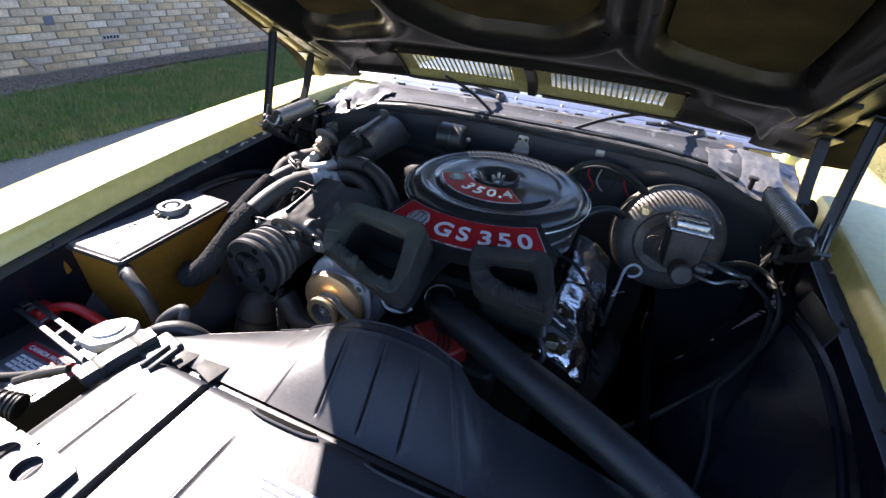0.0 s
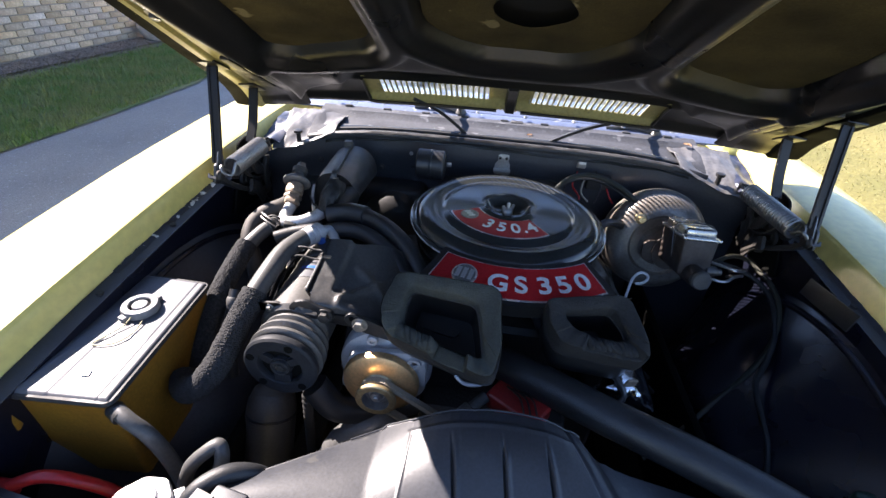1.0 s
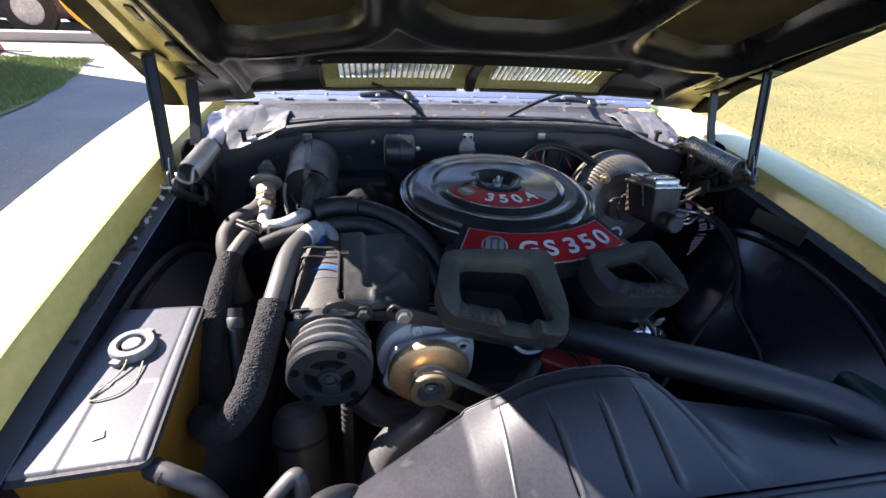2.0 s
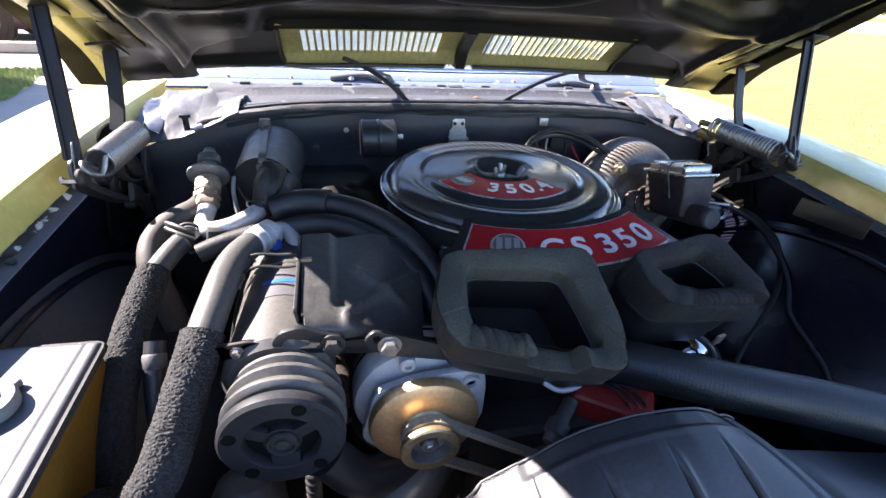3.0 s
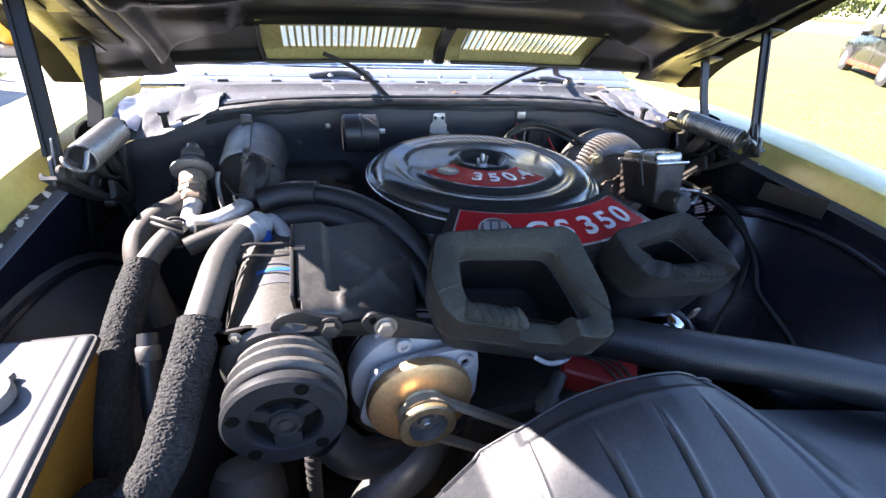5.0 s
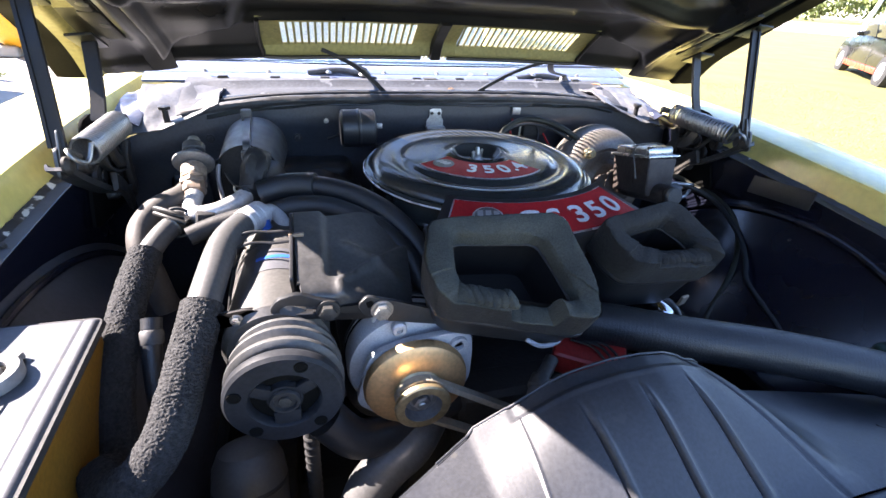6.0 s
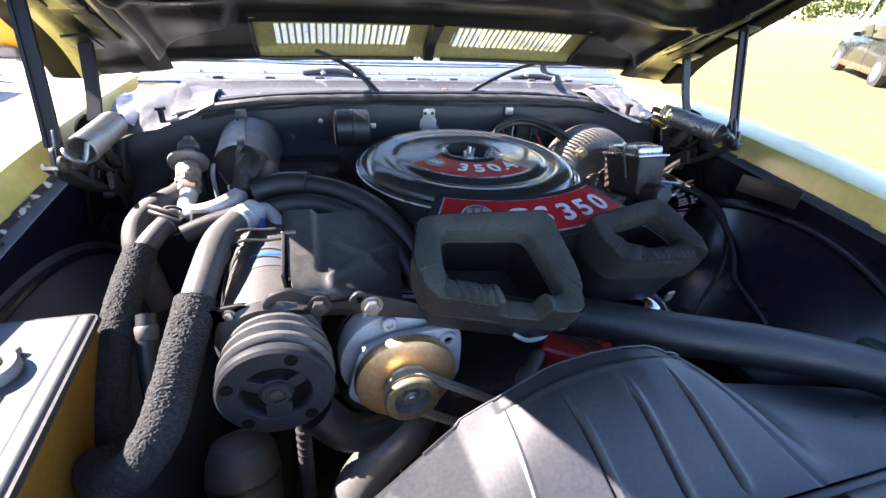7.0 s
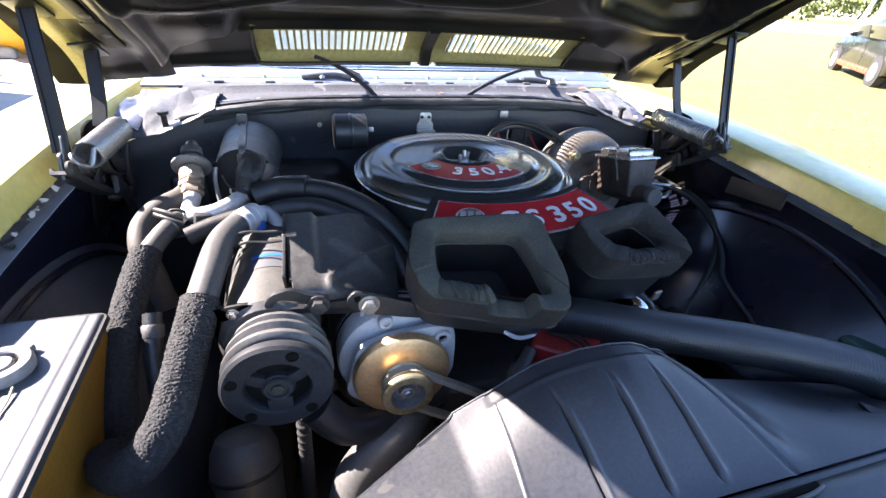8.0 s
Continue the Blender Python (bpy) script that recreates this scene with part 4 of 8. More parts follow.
# ---- hood hinges ----
def hinge(s):
    X = lambda x: s * x
    plate = [(0.03, 0.80), (0.19, 0.79), (0.20, 0.90), (0.15, 0.965), (0.10, 0.96), (0.07, 0.88)]
    m = Matrix(((0, 0, s, s * 0.627), (1, 0, 0, 0), (0, 1, 0, 0), (0, 0, 0, 1)))
    h = part("hood_hinge", prism(rounded(plate, 0.015), 0.006, m, 0.0015), LIP_BLACK, hood, "greasy black hood hinge with a grey coil spring")
    arm_sec = [(-0.011, -0.003), (0.011, -0.003), (0.011, 0.003), (0.006, 0.003), (0.006, 0.0005), (-0.006, 0.0005), (-0.006, 0.003), (-0.011, 0.003)]
    part("arm", tube([(X(0.612), 0.128, 0.955), (X(0.609), 0.150, 1.00), (X(0.609), 0.180, 1.075)], 0.01, res=5, section=arm_sec), BLACK_DEEP, h)
    part("arm", tube([(X(0.622), -0.002, 0.950), (X(0.626), 0.028, 1.03), (X(0.634), 0.072, 1.145)], 0.01, res=5, section=arm_sec), BLACK_DEEP, h)
    link = [(-0.02, -0.018), (0.012, -0.026), (0.018, 0.004), (0.012, 0.022), (-0.006, 0.022), (-0.012, 0.01)]
    m = pose(X(0.624), -0.008, 0.930) @ Matrix(((0, 0, 1, 0), (1, 0, 0, 0), (0, 1, 0, 0), (0, 0, 0, 1)))
    part("link_plate", prism(rounded(link, 0.008), 0.005, m, 0.001), DARK_STEEL, h, "worn bare metal link plate")
    gus = [(-0.022, 0.0), (0.010, -0.012), (0.020, 0.010), (0.014, 0.050), (0.002, 0.054), (-0.010, 0.030)]
    part("gusset", prism(rounded(gus, 0.006), 0.003, pose(X(0.620), 0.0, 0.922) @ Matrix(((0, 0, 1, 0), (1, 0, 0, 0), (0, 1, 0, 0), (0, 0, 0, 1))), 0.0008), STRAP_STEEL, h, "bare metal gusset at the foot of the arm")
    for y, z, r, d in ((0.055, 0.905, 0.015, 0.016), (0.092, 0.872, 0.019, 0.012), (0.130, 0.888, 0.012, 0.018), (0.150, 0.850, 0.017, 0.014), (0.110, 0.832, 0.010, 0.020), (0.170, 0.905, 0.014, 0.012)):
        part("boss", lathe([(r, 0.0), (r, d * 0.6), (r * 0.8, d * 0.8), (r * 0.5, d * 0.8), (r * 0.45, d), (0.0, d)], Matrix(((0, 0, -s, s * 0.626), (0, 1, 0, y), (1, 0, 0, z), (0, 0, 0, 1))), 18), GRIME, h)
    for p0, p1, p2 in (((0.05, 0.93), (0.085, 0.885), (0.14, 0.868)), ((0.10, 0.95), (0.128, 0.90), (0.155, 0.845))):
        part("web", tube([(X(0.604), p0[0], p0[1]), (X(0.600), p1[0], p1[1]), (X(0.603), p2[0], p2[1])], 0.01, res=5, section=[(-0.007, -0.002), (0.007, -0.002), (0.007, 0.002), (-0.007, 0.002)]), GRIME, h)
    for path, w in (([(0.088, 0.925), (0.112, 0.893), (0.150, 0.878), (0.178, 0.850)], 0.012), ([(0.064, 0.872), (0.100, 0.848), (0.128, 0.808)], 0.015), ([(0.160, 0.912), (0.148, 0.872), (0.160, 0.820)], 0.010)):
        part("lever", tube([(X(0.592 + 0.004 * k), y, z) for k, (y, z) in enumerate(path)], 0.01, res=5, section=[(-0.004, -w), (0.001, -w), (0.004, -w * 0.75), (0.004, w * 0.75), (0.001, w), (-0.004, w)]), GRIME, h)
    low = [(X(0.622), -0.025, 0.928), (X(0.618), 0.02, 0.890), (X(0.612), 0.08, 0.850), (X(0.608), 0.13, 0.835)]
    part("lower_arm", tube(low, 0.01, res=5, section=[(-0.016, -0.005), (-0.013, -0.006), (-0.010, -0.001), (0.010, -0.001), (0.013, -0.006), (0.016, -0.005), (0.014, 0.004), (-0.014, 0.004)]), DARK_STEEL, h, "worn channel-section lower arm")
    for y, z in ((-0.022, 0.930), (0.125, 0.838), (0.10, 0.90), (0.165, 0.815), (0.125, 0.945)):
        part("rivet", lathe([(0.013, 0), (0.013, 0.004), (0.009, 0.009), (0.005, 0.010), (0, 0.010)], Matrix(((0, 0, -s, s * 0.612), (0, 1, 0, y), (1, 0, 0, z), (0, 0, 0, 1))), 16), GRIME, h)
    # coil spring
    a, e = Vector((X(0.592), 0.002, 0.943)), Vector((X(0.582), 0.120, 0.952))
    if s > 0:
        a, e = Vector((X(0.598), 0.004, 0.940)), Vector((X(0.566), 0.150, 0.952))
    ax = (e - a).normalized()
    s1 = ax.orthogonal().normalized()
    s2 = ax.cross(s1)
    turns, pts = 21, []
    for i in range(turns * 14 + 1):
        t = i / (turns * 14)
        w = 2 * math.pi * turns * t
        pts.append(a.lerp(e, t) + (s1 * math.cos(w) + s2 * math.sin(w)) * 0.0195)
    part("spring", tube(pts, 0.0027, 6, 1), SPRING, h, "grey steel coil spring")
    part("spring_hook", tube([e + s1 * 0.019, e + ax * 0.012, e + ax * 0.030, e + ax * 0.036 - Vector((0, 0, 0.012))], 0.0035, 8, 5), DARK_STEEL, h)
    part("spring_hook", tube([a + s1 * 0.018 - ax * 0.002, a - ax * 0.018 + s2 * 0.012, a - ax * 0.030, a - ax * 0.022 - s2 * 0.014, a - ax * 0.002 - s1 * 0.01], 0.0035, 8, 5), SPRING, h)
    part("spring_post", tube([e + ax * 0.034, e + ax * 0.034 + Vector((X(0.04), 0, -0.01))], 0.007, 10, 3), GRIME, h)
    return h


hinge(-1)
hinge(1)

# ---- air cleaner ----
LX, LY = 0.018, 0.002
cleaner = thing("air_cleaner", (LX, LY, 0.79), "round gloss black air cleaner with red engine badges and twin inlets", "air cleaner")
at = pose(LX, LY, 0)
part("pan", lathe([(0.175, 0.800), (0.186, 0.803), (0.190, 0.810), (0.191, 0.842), (0.195, 0.846), (0.195, 0.852), (0.192, 0.856), (0.195, 0.886), (0.190, 0.894)], at, 96), BLACK_GLOSS, cleaner)
lid = part("lid", lathe([(0.2025, 0.8885), (0.2055, 0.8895), (0.2070, 0.8935), (0.2060, 0.8975), (0.2025, 0.8995), (0.1990, 0.8990), (0.1965, 0.9005), (0.1930, 0.9070), (0.1875, 0.9120), (0.1800, 0.9150), (0.1710, 0.9165), (0.1630, 0.9160), (0.1560, 0.9140), (0.1500, 0.9120), (0.1440, 0.9115),
                         (0.1380, 0.9130), (0.1335, 0.9160), (0.1300, 0.9172), (0.1260, 0.9176), (0.1100, 0.9184), (0.0900, 0.9192), (0.0700, 0.9198), (0.0580, 0.9206), (0.0540, 0.9228), (0.0505, 0.9236), (0.0470, 0.9220), (0.0440, 0.9175), (0.0380, 0.9095), (0.0300, 0.9045), (0.0140, 0.9030), (0.0, 0.9030)], at, 128), BLACK_GLOSS, cleaner, "gloss black lid with a rolled rim", 30)
# thin silver line round the lid's edge
part("rim_bead", lathe([(0.2068 + 0.0015 * math.cos(a), 0.8938 + 0.0015 * math.sin(a)) for a in np.linspace(0, 2 * math.pi, 9)], at, 128, close=False), SILVER_FOIL, lid, "thin silver rim edge")
b = lathe([(0.004, 0.900), (0.004, 0.929), (0.003, 0.931), (0, 0.931)], at, 12)
part("stud", b, STEEL, lid, "bare metal stud")
b = lathe([(0.011, 0.904), (0.011, 0.911), (0.007, 0.917), (0.0045, 0.918)], at, 16, close=False)
for s in (-1, 1):
    prism(rounded([(0.004, 0.0), (0.012, 0.002), (0.016, 0.018), (0.010, 0.020), (0.005, 0.010)], 0.003), 0.0025, pose(LX, LY, 0.907, 0, 0, 35 + (180 if s > 0 else 0)) @ pose(0, 0, 0, 90), 0.0006, b)
part("wing_nut", b, STEEL, lid, "small wing nut")


def lid_z(r):
    return float(np.interp(r, [0.054, 0.09, 0.127], [0.9228, 0.9192, 0.9176]))


def arc_patch(r0, r1, a0, a1, zf, lift, n=36, k=4, thick=0.0006):
    return sheet(lambda u, v: Vector((LX + (r0 + (r1 - r0) * v) * math.cos(radians(a0 + (a1 - a0) * u)), LY + (r0 + (r1 - r0) * v) * math.sin(radians(a0 + (a1 - a0) * u)), zf(r0 + (r1 - r0) * v) + lift)), n, k, thick)


B0, B1 = -161, -50
foil = part("badge", arc_patch(0.064, 0.1255, B0, B1, lid_z, 0.0010), SILVER_FOIL, lid, "red engine badge with a silver border")
part("badge_field", arc_patch(0.0660, 0.1235, B0 + 1.2, B1 - 1.2, lid_z, 0.0022), RED, lid)
ang = radians(-147)
part("emblem", lathe([(0.0, 0.0022), (0.0175, 0.0022), (0.0185, 0.0010), (0.0185, 0)], pose(LX + 0.094 * math.cos(ang), LY + 0.094 * math.sin(ang), lid_z(0.094) + 0.002), 28, close=False), STRAP_STEEL, lid, "dull steel round emblem")
for k in range(3):
    d = (-0.0085 + 0.0085 * k)
    m = pose(LX + 0.094 * math.cos(ang) + d * math.cos(ang + 1.57), LY + 0.094 * math.sin(ang) + d * math.sin(ang + 1.57), lid_z(0.094) + 0.0046, 0, 0, math.degrees(ang) + 90)
    part("emblem_bar", box((0.0050, 0.013, 0.0008), m @ pose(0, 0, 0, 0, 0, -18), 0), ALUMINIUM, lid)
for ch, a in (("3", -114.5), ("5", -98), ("0", -81.5), (".", -71.0), ("4", -61)):
    q = radians(a)
    m = pose(LX + 0.109 * math.cos(q), LY + 0.109 * math.sin(q), lid_z(0.10) + 0.0042, 0, 0, a + 90)
    letter(ch, 0.050, m @ Matrix.Diagonal((0.80, 0.95, 1, 1)), WHITE_INK, lid, weight=0.012)

# shelf with the name plate between lid and inlets
def shelf_z(r):
    return 0.927 - 0.30 * (r - 0.225)


P0, P1 = -117.5, -55.5
b = arc_patch(0.222, 0.305, P0 - 3, P1 + 3, lambda r: shelf_z(r) - 0.002, 0, 40, 4, 0.03)
part("shelf", b, BLACK_SATIN, cleaner, "black shelf carrying the name plate", 50)
part("plate_border", arc_patch(0.232, 0.2975, P0, P1, shelf_z, 0.0002), SILVER_FOIL, cleaner, "silver plate border")
part("plate", arc_patch(0.2345, 0.2950, P0 + 0.6, P1 - 0.6, shelf_z, 0.0014), RED, cleaner, "red name plate")
ang = radians(-106.0)
part("plate_emblem", lathe([(0.0, 0.002), (0.0205, 0.002), (0.022, 0.001), (0.022, 0)], pose(LX + 0.265 * math.cos(ang), LY + 0.265 * math.sin(ang), shelf_z(0.265) + 0.0012, 0, 0, -16) @ pose(0, 0, 0, 16), 32, close=False), SILVER_FOIL, cleaner, "silver round emblem")
part("emblem_disc", lathe([(0.0, 0.0028), (0.0188, 0.0028), (0.0188, 0)], pose(LX + 0.265 * math.cos(ang), LY + 0.265 * math.sin(ang), shelf_z(0.265) + 0.0012, 0, 0, -16) @ pose(0, 0, 0, 16), 32, close=False), STRAP_STEEL, cleaner)
for k in range(3):
    m = pose(LX + 0.265 * math.cos(ang), LY + 0.265 * math.sin(ang), shelf_z(0.265) + 0.0045, 0, 0, -16) @ pose(-0.011 + 0.011 * k, 0, 0, 16)
    part("emblem_bar", box((0.0075, 0.022, 0.0008), m, 0), ALUMINIUM, cleaner)
for ch, a in (("G", -93.6), ("S", -85.6), ("3", -77.2), ("5", -70.0), ("0", -62.4)):
    q = radians(a)
    m = pose(LX + 0.2825 * math.cos(q), LY + 0.2825 * math.sin(q), shelf_z(0.2825) + 0.0026, 0, 0, a + 90) @ pose(0, 0, 0, 16.7)
    letter(ch, 0.046, m @ Matrix.Diagonal((1.08 if ch in "GS" else 1.18, 1, 1, 1)), WHITE_INK, cleaner, weight=0.018)

# twin inlets with thick foam gaskets
def inlet(corners, hole, gap, seed, drop, torn, foam=None):
    """corners: the gasket's four upper outer corners, far left, far right, near right, near left; hole: its outline in -1..1."""
    tl, tr, nr, nl = (Vector(c) for c in corners)
    normal = (tr - nl).cross(tl - nr).normalized()
    if normal.z < 0:
        normal.negate()
    H = 0.051

    def at_plane(a, c, h=0.0):
        a, c = (a + 1) / 2, (c + 1) / 2
        return (nl.lerp(nr, a)).lerp(tl.lerp(tr, a), c) + normal * h
    out = rounded([(-0.97, 0.99), (0.97, 0.99), (1.03, -0.30), (0.90, -1.02), (-0.88, -0.99), (-1.04, -0.2)], 0.28, 6)
    inn = rounded(hole, 0.16, 6)
    n = len(out)
    # body below the gasket, blending back into the air cleaner
    b = bmesh.new()
    rows = []
    mid = at_plane(0, 0)
    back = Vector((mid.x * 0.75 + 0.008, -0.170, 0.846))
    for t, k, h in ((0.0, 0.97, -H), (0.02, 1.01, -H - 0.002), (0.04, 1.02, -H - 0.006), (0.05, 0.99, -H - 0.010), (0.06, 0.93, -H - 0.011), (0.35, 0.93, -H - drop * 0.8), (0.45, 0.90, -H - drop * 0.97), (0.55, 0.82, -H - drop), (0.8, 0.6, -H - drop - 0.006), (1.0, 0.5, -H - drop - 0.008)):
        ring = []
        for a, c in out:
            q = at_plane(a * k, c * k, h)
            e = back + Vector((a * 0.075, 0, c * 0.030))
            ring.append(b.verts.new(q.lerp(e, step(0.55, 1.0, t) * 0.95)))
        rows.append(ring)
    for q, r in zip(rows, rows[1:]):
        for i in range(n):
            b.faces.new((q[i], q[(i + 1) % n], r[(i + 1) % n], r[i]))
    b.faces.new(rows[-1])
    horn = part("air_inlet", b, BLACK_SATIN, cleaner, "black moulded air inlet", 45)
    # throat inside the gasket
    b = bmesh.new()
    levels = []
    for k, h in ((1.03, -0.027), (0.965, -0.029), (0.93, -H + 0.004), (0.84, -H - 0.040)):
        cx, cy = sum(q[0] for q in inn) / n, sum(q[1] for q in inn) / n
        levels.append([b.verts.new(at_plane(cx + (a - cx) * k, cy + (c - cy) * k, h)) for a, c in inn])
    for q, r in zip(levels, levels[1:]):
        for i in range(n):
            b.faces.new((q[i], q[(i + 1) % n], r[(i + 1) % n], r[i]))
    b.faces.new(levels[-1])
    part("throat", b, BLACK_DEEP, horn, "", 30)
    b = bmesh.new()
    win = rounded([(-0.45, 0.30), (0.20, 0.30), (0.28, 0.10), (0.18, -0.06), (-0.45, -0.06)], 0.1)
    lo = [b.verts.new(at_plane(a, c, -H - 0.038)) for a, c in win]
    hi = [b.verts.new(at_plane(a, c, -H - 0.030)) for a, c in win]
    b.faces.new(hi)
    for i in range(len(win)):
        b.faces.new((lo[i], lo[(i + 1) % len(win)], hi[(i + 1) % len(win)], hi[i]))
    part("throat_step", b, BLACK_DEEP, horn)
    # the gasket: flat-topped foam, rubbed and torn along its near side
    b = bmesh.new()
    prof = [(0.0, 0.0), (-0.02, 0.30), (-0.01, 0.62), (0.0, 0.95), (0.02, 0.99), (0.05, 1.0), (0.12, 1.005), (0.22, 1.005), (0.36, 1.0), (0.5, 0.99), (0.66, 0.97), (0.80, 0.94), (0.92, 0.90), (1.0, 0.82), (1.0, 0.45), (1.0, 0.0)]
    dense_o, dense_i = [], []
    for i in range(n):
        cuts = max(2, math.ceil((Vector(out[(i + 1) % n]) - Vector(out[i])).length / 0.025))
        for line, dest in ((out, dense_o), (inn, dense_i)):
            for k in range(cuts):
                dest.append(Vector(line[i]).lerp(Vector(line[(i + 1) % n]), k / cuts))
    nn = len(dense_o)
    rows = []
    for i in range(nn):
        o, q = dense_o[i], dense_i[i]
        c = (o + q) / 2
        worn = 1.0
        if c.y < -0.35:
            lump = noise.noise(Vector((c.x * 9, 1.7, seed)))
            worn = 0.95 + 0.05 * lump
            if gap:
                worn -= 0.62 * step(gap[0] - 0.04, gap[0], c.x) * step(gap[1] + 0.05, gap[1], c.x)
            worn -= torn[3] * step(torn[0] - 0.05, torn[0] + 0.05, c.x) * step(torn[1] + 0.03, torn[1] - 0.03, c.x)
        ring = []
        for f, h in prof:
            w = o.lerp(q, f)
            e = at_plane(w.x, w.y, -H + H * h * worn)
            jit = noise.noise_vector(e * 36 + Vector((seed, 0, 0))) * 0.0016 + noise.noise_vector(e * 190) * 0.0007
            ring.append(b.verts.new(e + jit))
        rows.append(ring)
    for i in range(nn):
        q, r = rows[i], rows[(i + 1) % nn]
        for k in range(len(prof) - 1):
            b.faces.new((q[k], q[k + 1], r[k + 1], r[k]))
        b.faces.new((q[-1], q[0], r[0], r[-1]))
    # darker skin round the outside of the foam
    skin = bmesh.new()
    lo_hi = []
    for i, ring in enumerate(rows):
        away = at_plane(dense_o[i].x * 1.012, dense_o[i].y * 1.012) - at_plane(dense_o[i].x, dense_o[i].y)
        lo_hi.append([skin.verts.new(q.co + away) for q in ring[:4]])
    for i in range(nn):
        q, r = lo_hi[i], lo_hi[(i + 1) % nn]
        for k in range(3):
            skin.faces.new((q[k], q[k + 1], r[k + 1], r[k]))
    part("gasket_skin", skin, FOAM_SKIN, horn, "darker layer round the outside of the foam", 40)
    # torn scallops left along the near side
    along = (nr - nl).normalized()
    turn = Matrix((along, normal.cross(along), normal)).transposed().to_4x4()
    count = torn[2]
    for k in range(count):
        x = torn[0] + (torn[1] - torn[0]) * (k + 0.5) / count
        i = min((q for q in range(nn) if dense_o[q].y < 0), key=lambda q: abs((dense_o[q].x + dense_i[q].x) / 2 - x))
        w = dense_o[i].lerp(dense_i[i], 0.56 + 0.08 * noise.noise(Vector((k * 1.7, seed, 0))))
        long = (nr - nl).length * (torn[1] - torn[0]) / 2 / count
        m = Matrix.Translation(at_plane(w.x, w.y, -0.0028 - H * torn[3] + 0.0015 * noise.noise(Vector((k * 2.3, seed, 4))))) @ turn @ pose(0, 0, 0, -14, 10, 38) @ Matrix.Diagonal((long * 0.74, 0.0135, 0.0095, 1))
        lump = bmesh.ops.create_icosphere(b, subdivisions=3, radius=1.0, matrix=m)["verts"]
        for q in lump:
            q.co += noise.noise_vector(q.co * 70 + Vector((0, seed, 0))) * 0.0022 + noise.noise_vector(q.co * 220) * 0.0008
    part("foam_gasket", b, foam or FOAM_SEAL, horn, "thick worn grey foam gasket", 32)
    return horn


inlet([(-0.156, -0.318, 0.958), (0.004, -0.335, 0.960), (0.008, -0.454, 0.895), (-0.172, -0.402, 0.913)], [(-0.66, 0.60), (0.56, 0.60), (0.68, 0.0), (0.76, -0.66), (-0.62, -0.56), (-0.68, 0.0)], (-0.02, 0.46), 2.0, 0.052, (-0.66, -0.04, 6, 0.16))
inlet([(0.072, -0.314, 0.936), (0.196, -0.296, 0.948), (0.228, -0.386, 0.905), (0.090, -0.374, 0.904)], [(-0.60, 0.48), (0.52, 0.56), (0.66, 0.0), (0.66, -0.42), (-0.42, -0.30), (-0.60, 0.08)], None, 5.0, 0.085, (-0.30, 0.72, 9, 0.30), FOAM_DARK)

# ---- alternator ----
AX, AZ = -0.173, 0.752
alt = thing("alternator", (AX, -0.30, AZ), "cast aluminium alternator with gold zinc fan and pulley", "alternator")
F = lambda y, rz=0: Matrix.Translation((AX, y, AZ)) @ FRONT @ pose(0, 0, 0, 0, 0, rz)
part("rear_case", lathe([(0.0, 0.0), (0.045, 0.0), (0.060, 0.010), (0.066, 0.025), (0.067, 0.070), (0.064, 0.072)], F(-0.205), 48), BLACK_SATIN, alt, "dark rear casing")
case = part("front_case", lathe([(0.070, 0.0), (0.0795, 0.003), (0.0810, 0.010), (0.0810, 0.046), (0.0785, 0.052), (0.070, 0.054), (0.050, 0.060), (0.030, 0.064), (0.0, 0.064)], F(-0.277), 56), ALUMINIUM, alt, "cast aluminium front casing")
part("joint_ring", lathe([(0.0805, 0.0), (0.0822, 0.002), (0.0822, 0.006), (0.0805, 0.008)], F(-0.281), 56), DARK_STEEL, case)
for a in (52, 118, 236, 318):
    m = F(-0.298, 0) @ pose(0.079 * math.cos(radians(a)), 0.079 * math.sin(radians(a)), 0)
    part("lug", lathe([(0.0, -0.012), (0.010, -0.012), (0.011, 0.0), (0.011, 0.018), (0.009, 0.020), (0.0055, 0.020), (0.0055, 0.014), (0.0, 0.014)], m, 18), ALUMINIUM, case)
part("split_line", lathe([(0.0806, 0.0), (0.0818, 0.001), (0.0818, 0.004), (0.0806, 0.005)], F(-0.292), 56), LIP_BLACK, case)
part("top_boss", lathe([(0.0, 0.0), (0.0095, 0.0), (0.0095, 0.008), (0.0075, 0.010), (0.0040, 0.010), (0.0038, 0.006), (0.0, 0.006)], F(-0.336) @ pose(-0.018, 0.072, 0), 18), ALUMINIUM, case)
ear = rounded([(-0.074, -0.030), (-0.056, 0.045), (-0.010, 0.060), (0.045, 0.064), (0.070, 0.060), (0.074, 0.035), (0.074, -0.020), (0.040, -0.064), (-0.04, -0.064)], 0.014)
part("drive_end_bracket", prism(ear, 0.010, F(-0.343), 0.002), ALUMINIUM, case, "cast aluminium drive end bracket with an ear")
part("ear_boss", lathe([(0.0, 0.0), (0.011, 0.0), (0.012, 0.003), (0.011, 0.008), (0.006, 0.008), (0.0055, 0.003), (0.0, 0.003)], F(-0.350) @ pose(0.054, 0.046, 0), 20), ALUMINIUM, case)
fan = part("fan", lathe([(0.028, 0.009), (0.036, 0.011), (0.0640, 0.0065), (0.0690, 0.004), (0.0712, -0.001), (0.0712, -0.007), (0.0695, -0.007), (0.067, 0.001), (0.036, 0.006), (0.028, 0.005)], F(-0.364) @ Matrix.Diagonal((0.91, 0.91, 1, 1)), 64), GOLD_ZINC, alt, "gold zinc plated cooling fan")
